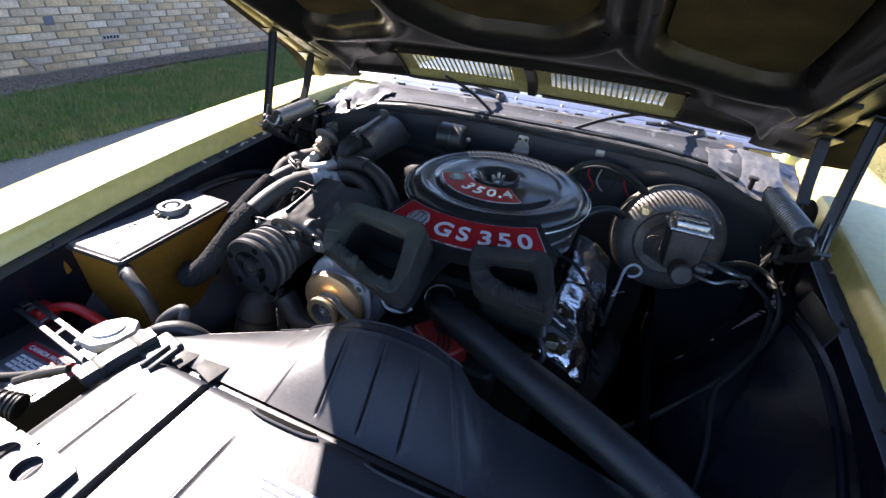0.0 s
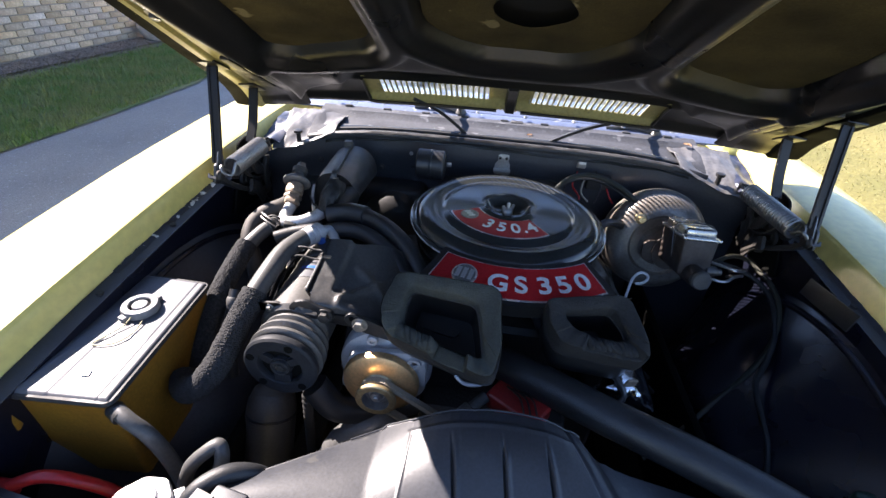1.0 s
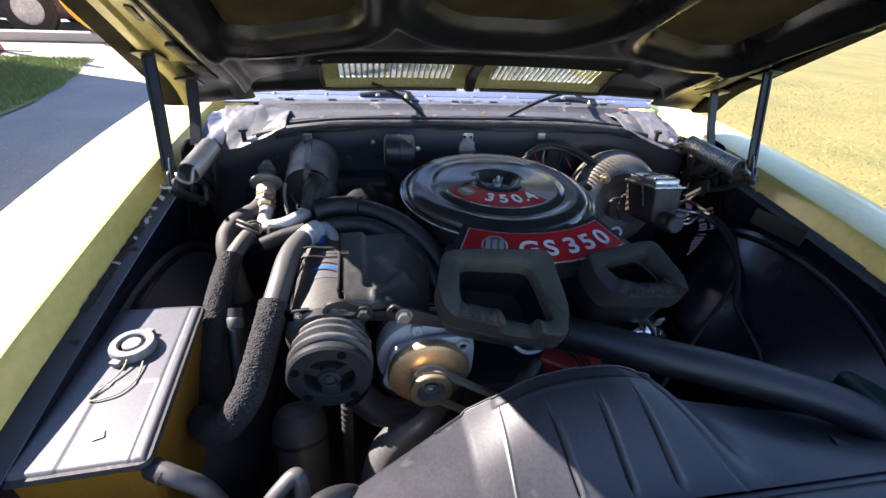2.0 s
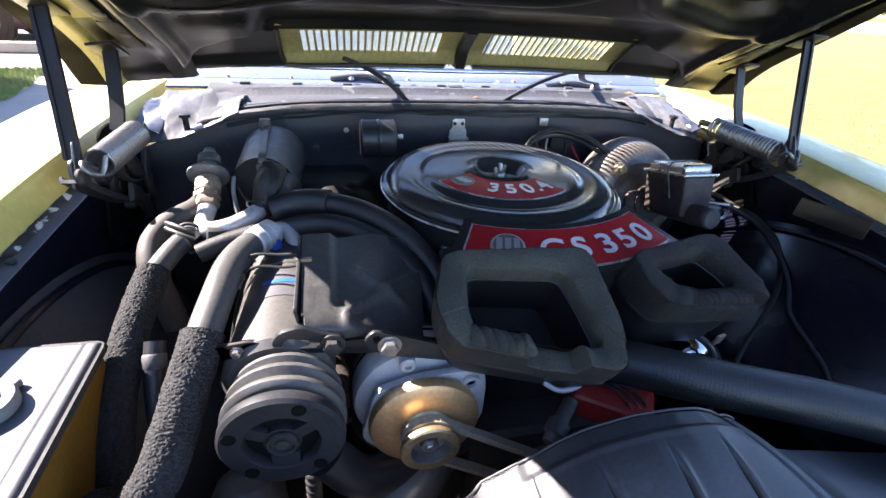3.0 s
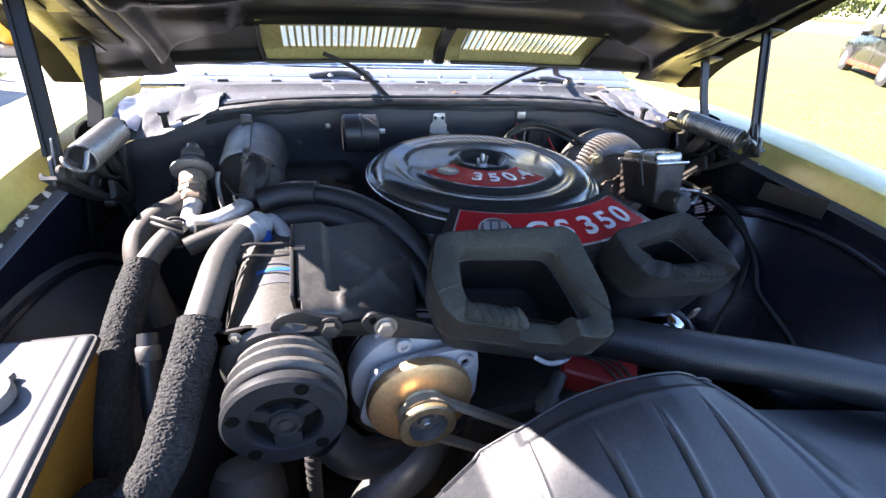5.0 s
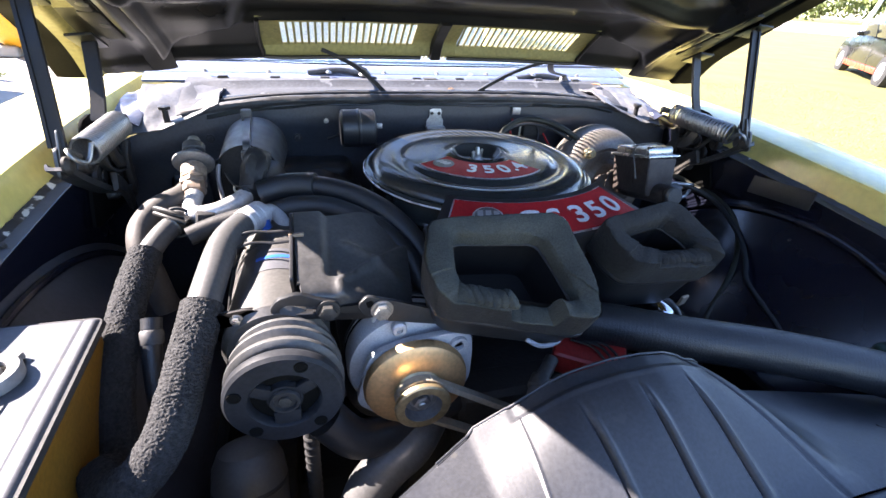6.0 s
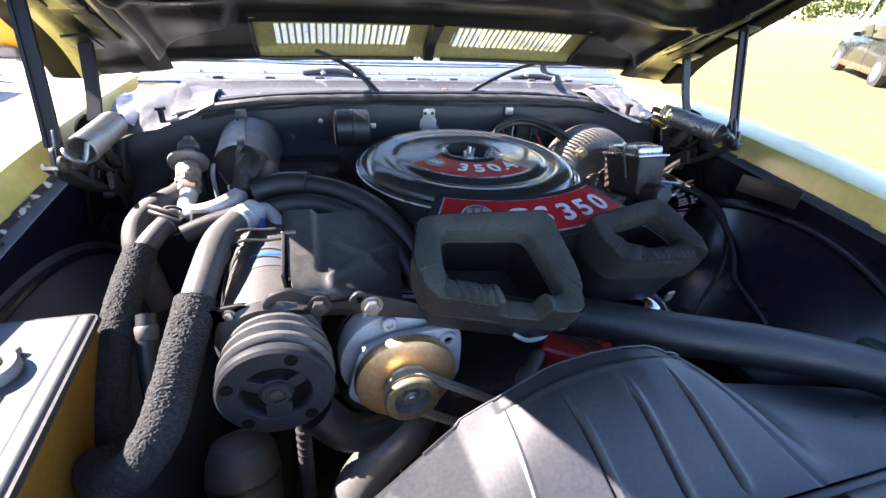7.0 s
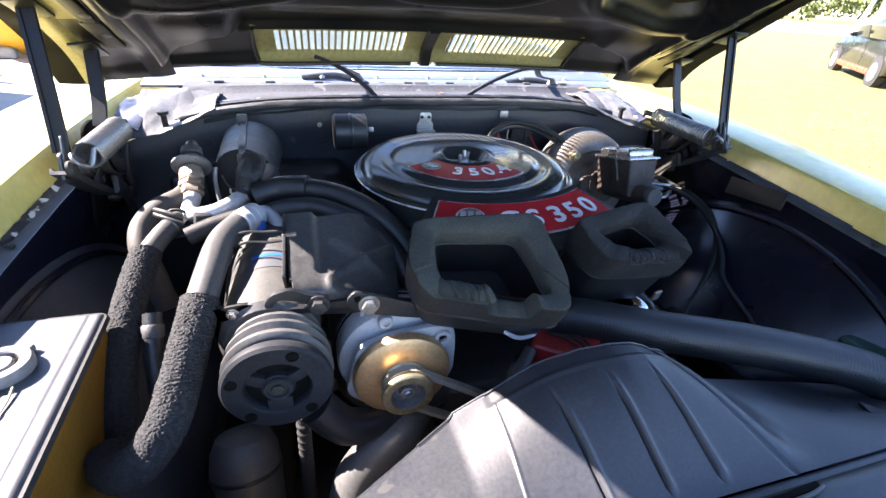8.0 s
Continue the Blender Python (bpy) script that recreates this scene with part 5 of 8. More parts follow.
for k in range(12):
    part("fan_blade", box((0.020, 0.0015, 0.012), F(-0.360, 30 * k) @ pose(0.047, 0, -0.002, 25), 0), GOLD_ZINC, fan)
pul = part("pulley", lathe([(0.012, -0.004), (0.029, -0.004), (0.0305, 0.002), (0.0305, 0.006), (0.0235, 0.013), (0.0235, 0.018), (0.0315, 0.026), (0.0335, 0.028), (0.0335, 0.033), (0.0315, 0.0345), (0.0225, 0.0345), (0.0205, 0.020), (0.0150, 0.018), (0.0, 0.018)], F(-0.368), 56), BRASS, alt, "tarnished brass-coloured pulley")
b = prism(hexagon(0.0105), 0.010, F(-0.3865), 0.0015)
lathe([(0.014, 0.0), (0.014, 0.0025), (0.0, 0.0025)], F(-0.3862), 20, b)
lathe([(0.0055, 0.0), (0.0055, 0.013), (0.0045, 0.014), (0.0, 0.014)], F(-0.3865), 14, b)
part("cup", lathe([(0.0222, 0.0338), (0.0202, 0.0202), (0.0, 0.0186)], F(-0.3683), 40, close=False), STRAP_STEEL, pul, "dull steel pulley cup")
part("nut", b, STEEL, pul, "bright steel nut")

# ---- air conditioning compressor ----
CX, CZ = -0.319, 0.811
comp = thing("compressor", (CX, -0.25, CZ - 0.06), "black air conditioning compressor with a grooved clutch pulley", "compressor")
F2 = lambda y, rz=0: Matrix.Translation((CX, y, CZ)) @ FRONT @ pose(0, 0, 0, 0, 0, rz)
shell = part("shell", lathe([(0.0, 0.0), (0.053, 0.0), (0.0590, 0.006), (0.0590, 0.060), (0.0605, 0.062), (0.0605, 0.068), (0.0590, 0.070), (0.0590, 0.214), (0.052, 0.222), (0.0, 0.222)], Matrix.Translation((-0.010, 0, 0)) @ F2(-0.115), 56), DUSTY_SUNLIT, comp, "dusty grey-black cylinder shell")
part("label_band", sheet(lambda u, v: Vector((CX - 0.010 + 0.0597 * math.cos(radians(70 + 44 * u)), -0.205 - 0.050 * v, CZ + 0.0597 * math.sin(radians(70 + 44 * u)))), 16, 2, 0.0004), TANK_TOP, shell, "faded silver label")
part("label_stripe", sheet(lambda u, v: Vector((CX - 0.010 + 0.0603 * math.cos(radians(71 + 42 * u)), -0.222 - 0.007 * v, CZ + 0.0603 * math.sin(radians(71 + 42 * u)))), 16, 2, 0.0004), BLUE_CAP, shell, "blue label stripe")
part("pulley", lathe([(0.036, 0.0), (0.0530, 0.0), (0.0555, 0.002), (0.0555, 0.006), (0.0495, 0.0105), (0.0495, 0.0125), (0.0580, 0.018), (0.0590, 0.0195), (0.0590, 0.0235), (0.0510, 0.029), (0.0510, 0.031), (0.0590, 0.036), (0.0600, 0.038), (0.0600, 0.042), (0.0560, 0.046), (0.0520, 0.047), (0.030, 0.047)], F2(-0.346), 72), DUSTY_CASE, comp, "worn dark steel double-groove pulley")
clutch = part("clutch_plate", lathe([(0.030, 0.0), (0.0560, 0.0), (0.0585, 0.003), (0.0590, 0.006), (0.0585, 0.012), (0.0555, 0.0155), (0.0360, 0.0155), (0.0345, 0.0135), (0.0340, 0.004), (0.0180, 0.004), (0.0175, 0.012), (0.0, 0.012)], F2(-0.397), 72), CLUTCH, comp, "dusty satin black clutch front plate")
part("hub_ring", lathe([(0.0105, 0.0), (0.0140, 0.0), (0.0150, 0.003), (0.0140, 0.006), (0.0115, 0.006), (0.0105, 0.003)], F2(-0.408), 32), BLACK_SATIN, clutch)
part("hub_nut", prism(hexagon(0.0068), 0.006, F2(-0.408), 0.001), DARK_STEEL, clutch)
for a, w in ((-90, 0.026), (30, 0.013), (150, 0.013)):
    part("spoke", box((0.0185, w, 0.0085), F2(-0.4055, a) @ pose(0.0262, 0, 0), 0.0012), CLUTCH, clutch)
# near-black ring paints the shade inside the web openings
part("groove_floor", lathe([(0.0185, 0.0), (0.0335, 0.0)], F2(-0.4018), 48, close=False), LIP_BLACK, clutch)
# small holes near the rim, their dark depth drawn as black discs
for a in (66, 160, 228, 312):
    m = F2(-0.4128, a) @ pose(0.0475, 0, 0)
    part("rivet", lathe([(0.0068, 0.0), (0.0064, 0.0010), (0.0050, 0.0008), (0.0046, 0.0002), (0.0, 0.0002)], m, 18, close=False), LIP_BLACK, clutch)

# ---- mounting bracket above compressor and alternator ----
br = thing("accessory_bracket", (-0.22, -0.33, 0.84), "black steel mounting bracket with slotted adjusting arms and bolts", "bracket")
Y = lambda y: Matrix.Translation((0, y, 0)) @ FRONT
bar = rounded([(-0.405, 0.862), (-0.352, 0.868), (-0.330, 0.862), (-0.322, 0.851), (-0.283, 0.849), (-0.273, 0.842), (-0.234, 0.837), (-0.205, 0.838), (-0.120, 0.818), (-0.095, 0.812), (-0.095, 0.826), (-0.150, 0.845), (-0.205, 0.858), (-0.264, 0.858), (-0.282, 0.857), (-0.330, 0.860), (-0.345, 0.852), (-0.405, 0.848)], 0.006)
part("arm", prism(bar, 0.005, Y(-0.326), 0.001), BLACK_DEEP, br, "black steel arm")
# loop round the adjusting slot
lo = rounded([(-0.300, 0.886), (-0.322, 0.880), (-0.331, 0.868), (-0.326, 0.854), (-0.283, 0.849), (-0.258, 0.847), (-0.256, 0.866), (-0.282, 0.876)], 0.008, 6)
li = rounded([(-0.312, 0.872), (-0.318, 0.869), (-0.321, 0.865), (-0.317, 0.860), (-0.286, 0.857), (-0.272, 0.856), (-0.271, 0.862), (-0.286, 0.866)], 0.003, 6)
part("slotted_loop", ring_band(lo, li, 0.006, Y(-0.330), 0.0012), BLACK_SATIN, br, "slotted adjusting loop")
tab = rounded([(-0.228, 0.876), (-0.238, 0.864), (-0.232, 0.850), (-0.205, 0.838), (-0.150, 0.824), (-0.120, 0.818), (-0.116, 0.830), (-0.150, 0.846), (-0.199, 0.866)], 0.006)
part("tab", prism(tab, 0.005, Y(-0.336), 0.001), BLACK_SATIN, br, "black adjusting link")
part("slot", prism(rounded([(-0.229, 0.868), (-0.222, 0.870), (-0.219, 0.862), (-0.227, 0.860)], 0.002), 0.0012, Y(-0.3405), 0.0003), LIP_BLACK, br)
part("bolt", bolt_head(facing_front(-0.270, -0.337, 0.861), 0.0095, 0.008, 0.013), DARK_STEEL, br)
part("bolt", bolt_head(facing_front(-0.211, -0.342, 0.856), 0.0095, 0.008, 0.013), STEEL, br, "bright steel bolt")
part("bolt", bolt_head(facing_front(-0.365, -0.331, 0.858), 0.005, 0.005, 0.007), STEEL, br)


def shield(u, v):
    a = Vector((-0.304, -0.188, 0.912)).lerp(Vector((-0.150, -0.150, 0.868)), u)
    c = Vector((-0.300, -0.318, 0.888)).lerp(Vector((-0.165, -0.295, 0.838)), u)
    p = a.lerp(c, v)
    p.z += 0.010 * math.sin(u * math.pi) * (1 - 0.3 * v)
    p.z -= 0.008 * step(0.21, 0.27, u) * step(0.93, 0.86, v) * (1 - step(0.30, 0.60, u))
    p.z += 0.006 * math.exp(-((v - 1.28 + 0.85 * u) / 0.06) ** 2) * step(0.26, 0.36, u)
    p.z += 0.005 * math.exp(-((v - 0.12 - 0.85 * u) / 0.06) ** 2) * step(0.34, 0.44, u) * step(0.95, 0.80, u)
    p.z += 0.0007 * noise.noise(Vector((u * 9, v * 9, 3)))
    return p


part("shield", sheet(shield, 60, 50, 0.003), DUSTY_CASE, br, "black sheet metal shield with pressed creases", 50)


def skirt(u, v):
    """The shield's front edge, rolled down."""
    p = shield(0.02 + 0.96 * u, 1.0)
    drop = (0.024 + 0.006 * math.sin(u * math.pi)) * v
    return p + Vector((0.004 * v * (1 - u), -0.016 * math.sin(min(1.0, v * 1.6) * math.pi / 2), -drop * (0.35 + 0.65 * v)))


part("skirt", sheet(skirt, 44, 14, 0.003), DUSTY_CASE, br, "rolled front edge of the shield", 60)
part("upright", prism(rounded([(-0.188, 0.80), (-0.30, 0.86), (-0.318, 0.893), (-0.188, 0.915)], 0.008), 0.004, Matrix(((0, 0, 1, -0.308), (1, 0, 0, 0), (0, 1, 0, 0), (0, 0, 0, 1))), 0.001), BLACK_SATIN, br)
part("tag", box((0.018, 0.007, 0.004), pose(-0.300, -0.236, 0.9045, -8), 0.001), RUST_TAN, br, "small tan tag")

# belts
wrap = [(0.03, -0.3835, 0.643), (-0.051, -0.3835, 0.699), (-0.11, -0.3835, 0.7405)] + [(AX + 0.0268 * math.cos(a), -0.3835, AZ + 0.0268 * math.sin(a)) for a in np.linspace(radians(55), radians(236), 16)] + [(-0.125, -0.3835, 0.686), (-0.040, -0.3835, 0.626)]
single("drive_belt", tube(wrap, 0.005, res=6, section=[(-0.005, -0.0035), (0.005, -0.0035), (0.0065, 0.0030), (-0.0065, 0.0030)]), BELT_PALE, (-0.07, -0.3835, 0.62), "pale worn drive belt round the alternator pulley", "belt")

# ---- engine block ----
eng = thing("engine", (0.02, -0.05, 0.35), "dark greasy engine block with chrome valve covers and red-painted parts", "engine")
block = part("block", box((0.40, 0.56, 0.36), pose(0.02, -0.03, 0.50), 0.03, 3), GRIME, eng)
part("intake", box((0.24, 0.42, 0.13), pose(0.02, -0.02, 0.72), 0.025, 3, (1.2, 1.0)), GRIME, eng)
part("timing_cover", box((0.26, 0.06, 0.30), pose(0.02, -0.33, 0.55), 0.02, 3), GRIME, eng)
part("pump_pulley", lathe([(0.0, 0.0), (0.075, 0.0), (0.078, 0.004), (0.070, 0.012), (0.078, 0.020), (0.075, 0.024), (0.0, 0.020)], facing_front(0.02, -0.36, 0.60), 40), DARK_STEEL, eng)
for s in (-1, 1):
    m = pose(0.02 + s * 0.220, -0.10, 0.705 + 0.015 * (s > 0), 0, s * 30, 0)
    shell_box = box((0.112, 0.46, 0.085), None, 0.030, 5)
    bmesh.ops.subdivide_edges(shell_box, edges=[e for e in shell_box.edges if e.calc_length() > 0.03], cuts=22, use_grid_fill=True)
    for q in shell_box.verts:
        k = noise.noise_vector(q.co * 24 + Vector((s, 0, 0))) * 0.0045 + noise.noise_vector(q.co * 60) * 0.0016
        k.z += 0.007 * math.exp(-(q.co.x / 0.022) ** 2) * (q.co.z > 0)
        q.co += k
    shell_box.transform(m)
    cover = part("valve_cover", shell_box, CHROME if s > 0 else GRIME, eng, "chrome valve cover" if s > 0 else "greasy valve cover")
    for k in range(4):
        part("bolt", bolt_head(m @ pose(-0.050, -0.19 + 0.125 * k, 0.020), 0.006, 0.005, 0.009), CHROME if s > 0 else DARK_STEEL, cover)
    b = tube([(0.02 + s * 0.29, -0.20, 0.60), (0.02 + s * 0.33, 0.0, 0.55), (0.02 + s * 0.31, 0.18, 0.46)], 0.032, 12, 6)
    part("exhaust_manifold", b, IRON, eng, "rusty exhaust manifold")
part("filler_cap", lathe([(0.0, 0.030), (0.024, 0.030), (0.028, 0.026), (0.030, 0.012), (0.026, 0.008), (0.022, 0.006), (0.022, -0.03), (0, -0.03)], pose(0.222, -0.27, 0.745, 25, 25, 0), 28), DARK_STEEL, eng, "dark steel oil filler cap")
# coil / distributor in red, and thermostat housing
dist = part("ignition_cover", box((0.092, 0.056, 0.034), pose(0.055, -0.380, 0.764, 0, 0, -35), 0.008, 3), RED_ENGINE, eng, "red painted engine cover")
for k in range(3):
    part("wire", tube([(0.035 + 0.010 * k, -0.362 - 0.004 * k, 0.784), (0.055 + 0.01 * k, -0.385, 0.786), (0.062 + 0.01 * k, -0.415, 0.775), (0.065 + 0.01 * k, -0.43, 0.74)], 0.0018, 6, 5), WIRE, dist)
part("sender", lathe([(0.008, 0.0), (0.010, 0.010), (0.013, 0.012), (0.013, 0.028), (0.009, 0.030), (0.009, 0.060), (0, 0.060)], Matrix.Translation((-0.040, -0.415, 0.752)) @ Vector((0.05, 0.045, 0.022)).to_track_quat("Z", "Y").to_matrix().to_4x4(), 18), DUSTY_METAL, eng, "plated hose sender")
for k, (p0, p1, p2) in enumerate((((0.16, -0.10, 0.74), (0.24, -0.16, 0.72), (0.29, -0.22, 0.64)), ((0.16, -0.02, 0.74), (0.25, -0.04, 0.74), (0.31, -0.08, 0.64)), ((0.15, 0.06, 0.75), (0.26, 0.07, 0.74), (0.31, 0.04, 0.64)), ((0.10, -0.28, 0.76), (0.18, -0.32, 0.74), (0.27, -0.33, 0.66)))):
    part("plug_wire", tube([p0, p1, p2], 0.0038, 8, 6), WIRE, eng)
for k, (p0, p1, p2) in enumerate((((0.15, -0.22, 0.80), (0.225, -0.245, 0.792), (0.32, -0.22, 0.70)), ((0.15, -0.235, 0.795), (0.23, -0.262, 0.785), (0.325, -0.245, 0.69)), ((0.16, -0.05, 0.80), (0.235, -0.075, 0.795), (0.315, -0.10, 0.70)), ((0.15, -0.33, 0.76), (0.24, -0.38, 0.735), (0.33, -0.33, 0.64)))):
    part("plug_wire", tube([p0, p1, p2], 0.0042, 8, 8), WIRE, eng)
part("linkage", box((0.020, 0.004, 0.016), pose(0.232, -0.335, 0.800, 10, 10, 20), 0.001), RUST_TAN, eng, "tan tag under the inlet")
part("fuel_line", tube([(0.19, -0.30, 0.80), (0.215, -0.33, 0.795), (0.225, -0.345, 0.775), (0.20, -0.36, 0.75)], 0.005, 8, 6), DARK_STEEL, eng, "dark metal pipe")

part("hose_collar", tube([(-0.050, -0.392, 0.826), (-0.034, -0.400, 0.820), (-0.012, -0.398, 0.820), (0.004, -0.388, 0.826)], 0.0030, 10, 6), ALUMINIUM, eng, "pale metal collar under the inlet")

# dipstick with a looped handle
loop = [(0.326, 0.02, 0.690), (0.329, 0.026, 0.725), (0.331, 0.03, 0.753), (0.337, 0.031, 0.769), (0.347, 0.032, 0.776), (0.358, 0.032, 0.774), (0.365, 0.031, 0.765), (0.362, 0.030, 0.754), (0.352, 0.030, 0.747), (0.342, 0.030, 0.745)]
dip = thing("dipstick", (0.326, 0.02, 0.66), "pale metal dipstick with a hooked handle", "dipstick")
part("handle", tube(loop, 0.0032, 8, 5), LABEL_WHITE, dip)
part("guide_tube", tube([(0.322, 0.016, 0.60), (0.326, 0.02, 0.692)], 0.0055, 10, 3), STEEL, dip, "bright guide tube")
for a in (20, 140, 260):
    part("collar_wing", box((0.022, 0.003, 0.006), pose(0.326, 0.02, 0.694, 0, -20, a) @ pose(0.012, 0, 0), 0.001), CHROME, dip)

# ---- brake booster and master cylinder ----
boost = thing("brake_booster", (0.408, 0.25, 0.66), "round rusty metal brake booster on the firewall", "brake booster")
FB = lambda x, y, z: Matrix.Translation((x, y, z)) @ pose(0, 0, 0, 77)
part("shell", lathe([(0.0, 0.0), (0.085, 0.0), (0.112, 0.02), (0.122, 0.040), (0.127, 0.055), (0.130, 0.059), (0.130, 0.067), (0.126, 0.071), (0.124, 0.088), (0.119, 0.104), (0.108, 0.118), (0.092, 0.126), (0.076, 0.128), (0.070, 0.122), (0.050, 0.122), (0.040, 0.130), (0.0, 0.130)], FB(0.408, 0.250, 0.770), 96), BOOSTER, boost)
part("check_valve", lathe([(0.0, 0.0), (0.013, 0.0), (0.013, 0.008), (0.008, 0.010), (0.008, 0.020), (0.0, 0.020)], FB(0.340, 0.128, 0.868), 18), BRASS, boost, "brass check valve")
for x, z in ((0.348, 0.735), (0.468, 0.735)):
    part("bolt", bolt_head(FB(x, 0.142, z), 0.007, 0.006, 0.011), DARK_STEEL, boost)
mc = thing("master_cylinder", (0.42, 0.04, 0.80), "rusty cast iron brake master cylinder with a plated lid", "master cylinder")
MC = pose(0.420, 0.041, 0.8885, -14, 0, 0)
body = part("reservoir", box((0.070, 0.118, 0.080), MC @ pose(0, 0, -0.040), 0.006, 3, (0.90, 0.95)), IRON, mc)
part("body_rib", box((0.074, 0.010, 0.054), MC @ pose(0, -0.012, -0.031), 0.003, 2, (0.90, 1.0)), IRON, body)
part("bore", lathe([(0.0, 0.0), (0.040, 0.0), (0.040, 0.012), (0.021, 0.014), (0.021, 0.160), (0.018, 0.172), (0.0, 0.174)], MC @ pose(0, 0.085, -0.074) @ FRONT, 28), IRON, mc)
part("end_plug", lathe([(0.018, 0.0), (0.020, 0.003), (0.020, 0.012), (0.017, 0.016), (0.0, 0.017)], MC @ pose(0, -0.088, -0.074) @ FRONT, 26), DUSTY_METAL, mc)
part("flange", prism(rounded([(-0.062, -0.026), (0.062, -0.026), (0.062, 0.026), (-0.062, 0.026)], 0.022), 0.010, MC @ pose(0, 0.088, -0.074) @ FRONT, 0.002), IRON, mc)
cover = part("lid", box((0.078, 0.126, 0.006), MC @ pose(0, 0, 0.002), 0.0025, 2), CLAMP_LID, mc, "plated steel lid")
part("lid_dome", box((0.064, 0.106, 0.020), MC @ pose(0, 0.002, 0.012), 0.008, 4), CLAMP_LID, cover)
part("lid_crease", box((0.064, 0.010, 0.022), MC @ pose(0, 0.000, 0.0125), 0.006, 3), CLAMP_LID, cover)
part("bail_wire", tube([MC @ Vector(v) for v in ((-0.040, -0.030, -0.045), (-0.042, -0.026, -0.02), (-0.043, -0.020, 0.004), (-0.034, -0.016, 0.022), (0.0, -0.014, 0.026), (0.034, -0.016, 0.022), (0.043, -0.020, 0.004), (0.042, -0.026, -0.02), (0.040, -0.030, -0.045))], 0.0016, 8, 6), DARK_STEEL, mc)
part("outlet", lathe([(0.009, 0.0), (0.011, 0.002), (0.011, 0.022), (0.007, 0.024), (0.007, 0.034), (0.0, 0.034)], MC @ pose(0.024, -0.052, -0.066) @ pose(0, 0, 0, 0, 90), 18), DARK_STEEL, mc)
for k, z in enumerate((0.790, 0.806)):
    part("brake_pipe", tube([(0.455, -0.01 + 0.05 * k, z + 0.022), (0.490, -0.03 + 0.04 * k, z + 0.028), (0.520, -0.01, z + 0.030), (0.560, 0.03, z + 0.010), (0.575, 0.10, z - 0.04)], 0.0036, 8, 6), STEEL, mc, "bare metal brake pipe")

# ---- hoses ----
def hose(name, pts, r, mat, label, wobble=0.0, n=16):
    return single(name, tube(pts, r, n, 8, wobble=wobble), mat, pts[-1], label, "hose")


rh = [(0.00, -0.250, 0.745), (0.03, -0.315, 0.785), (0.09, -0.355, 0.795), (0.18, -0.398, 0.792), (0.30, -0.450, 0.788), (0.42, -0.505, 0.775), (0.48, -0.545, 0.755), (0.53, -0.600, 0.715), (0.545, -0.640, 0.68)]
rhose = thing("radiator_hose", (0.545, -0.640, 0.65), "thick black ribbed radiator hose across the bay", "hose")
part("hose", tube(rh, 0.029, 28, 90, ribs=0.0048), RUBBER, rhose)
for i, k in ((0, 0.02), (7, 0.5)):
    p, q = Vector(rh[i]), Vector(rh[i + 1])
    part("clamp", lathe([(0.0295, -0.006), (0.0315, -0.005), (0.0315, 0.005), (0.0295, 0.006)], Matrix.Translation(p.lerp(q, k)) @ (q - p).to_track_quat("Z", "Y").to_matrix().to_4x4(), 28), STEEL, rhose, "steel hose clamp")
# heater hoses
heater = thing("heater_hose", (-0.27, -0.07, 0.86), "two black rubber heater hoses looping to the engine", "hose")
part("hose", tube([(-0.345, -0.055, 0.890), (-0.31, -0.060, 0.897), (-0.265, -0.075, 0.900), (-0.215, -0.105, 0.895), (-0.165, -0.150, 0.876), (-0.130, -0.195, 0.840), (-0.115, -0.23, 0.79)], 0.0165, 18, 8), RUBBER, heater)
part("hose", tube([(-0.345, -0.10, 0.872), (-0.30, -0.105, 0.884), (-0.25, -0.125, 0.886), (-0.195, -0.165, 0.872), (-0.155, -0.21, 0.845), (-0.135, -0.25, 0.80)], 0.0155, 18, 8), RUBBER, heater)
part("sleeve", tube([(-0.355, -0.058, 0.886), (-0.315, -0.058, 0.897), (-0.272, -0.072, 0.901)], 0.0205, 18, 6), RUBBER, heater, "thicker hose joint sleeve")

# air conditioning lines
line = thing("ac_line", (-0.40, -0.20, 0.80), "grey air conditioning hose with black foam sleeve and crimped fitting", "hose")
part("hose", tube([(-0.352, -0.128, 0.884), (-0.375, -0.165, 0.886), (-0.388, -0.215, 0.887), (-0.394, -0.270, 0.878), (-0.401, -0.315, 0.862)], 0.0175, 18, 8), RUBBER_GREY, line)
part("foam_sleeve", tube([(-0.400, -0.308, 0.866), (-0.407, -0.345, 0.845), (-0.418, -0.378, 0.815), (-0.432, -0.408, 0.784), (-0.456, -0.428, 0.758), (-0.482, -0.424, 0.744), (-0.500, -0.400, 0.740)], 0.0212, 120, 110, wobble=0.04, grit=0.0012), FOAM_SLEEVE, line, "black foam insulation sleeve, rough and flaking")
part("crimp", lathe([(0.0165, 0.0), (0.019, 0.002), (0.019, 0.010), (0.0175, 0.012), (0.019, 0.014), (0.019, 0.022), (0.0175, 0.024), (0.019, 0.026), (0.019, 0.036), (0.015, 0.038)], Matrix.Translation((-0.370, -0.158, 0.886)) @ Vector((0.022, 0.036, 0.0)).to_track_quat("Z", "Y").to_matrix().to_4x4(), 24), ALUMINIUM, line, "crimped aluminium fitting")
part("elbow", tube([(-0.353, -0.126, 0.885), (-0.338, -0.112, 0.882), (-0.324, -0.124, 0.870), (-0.318, -0.146, 0.850)], 0.010, 14, 6), ALUMINIUM, line, "bare aluminium elbow")
part("service_cap", lathe([(0.0085, 0.0), (0.0085, 0.016), (0.0070, 0.019), (0.0, 0.019)], pose(-0.345, -0.138, 0.866, 12, -6), 16), BLUE_CAP, line, "blue plastic service cap")

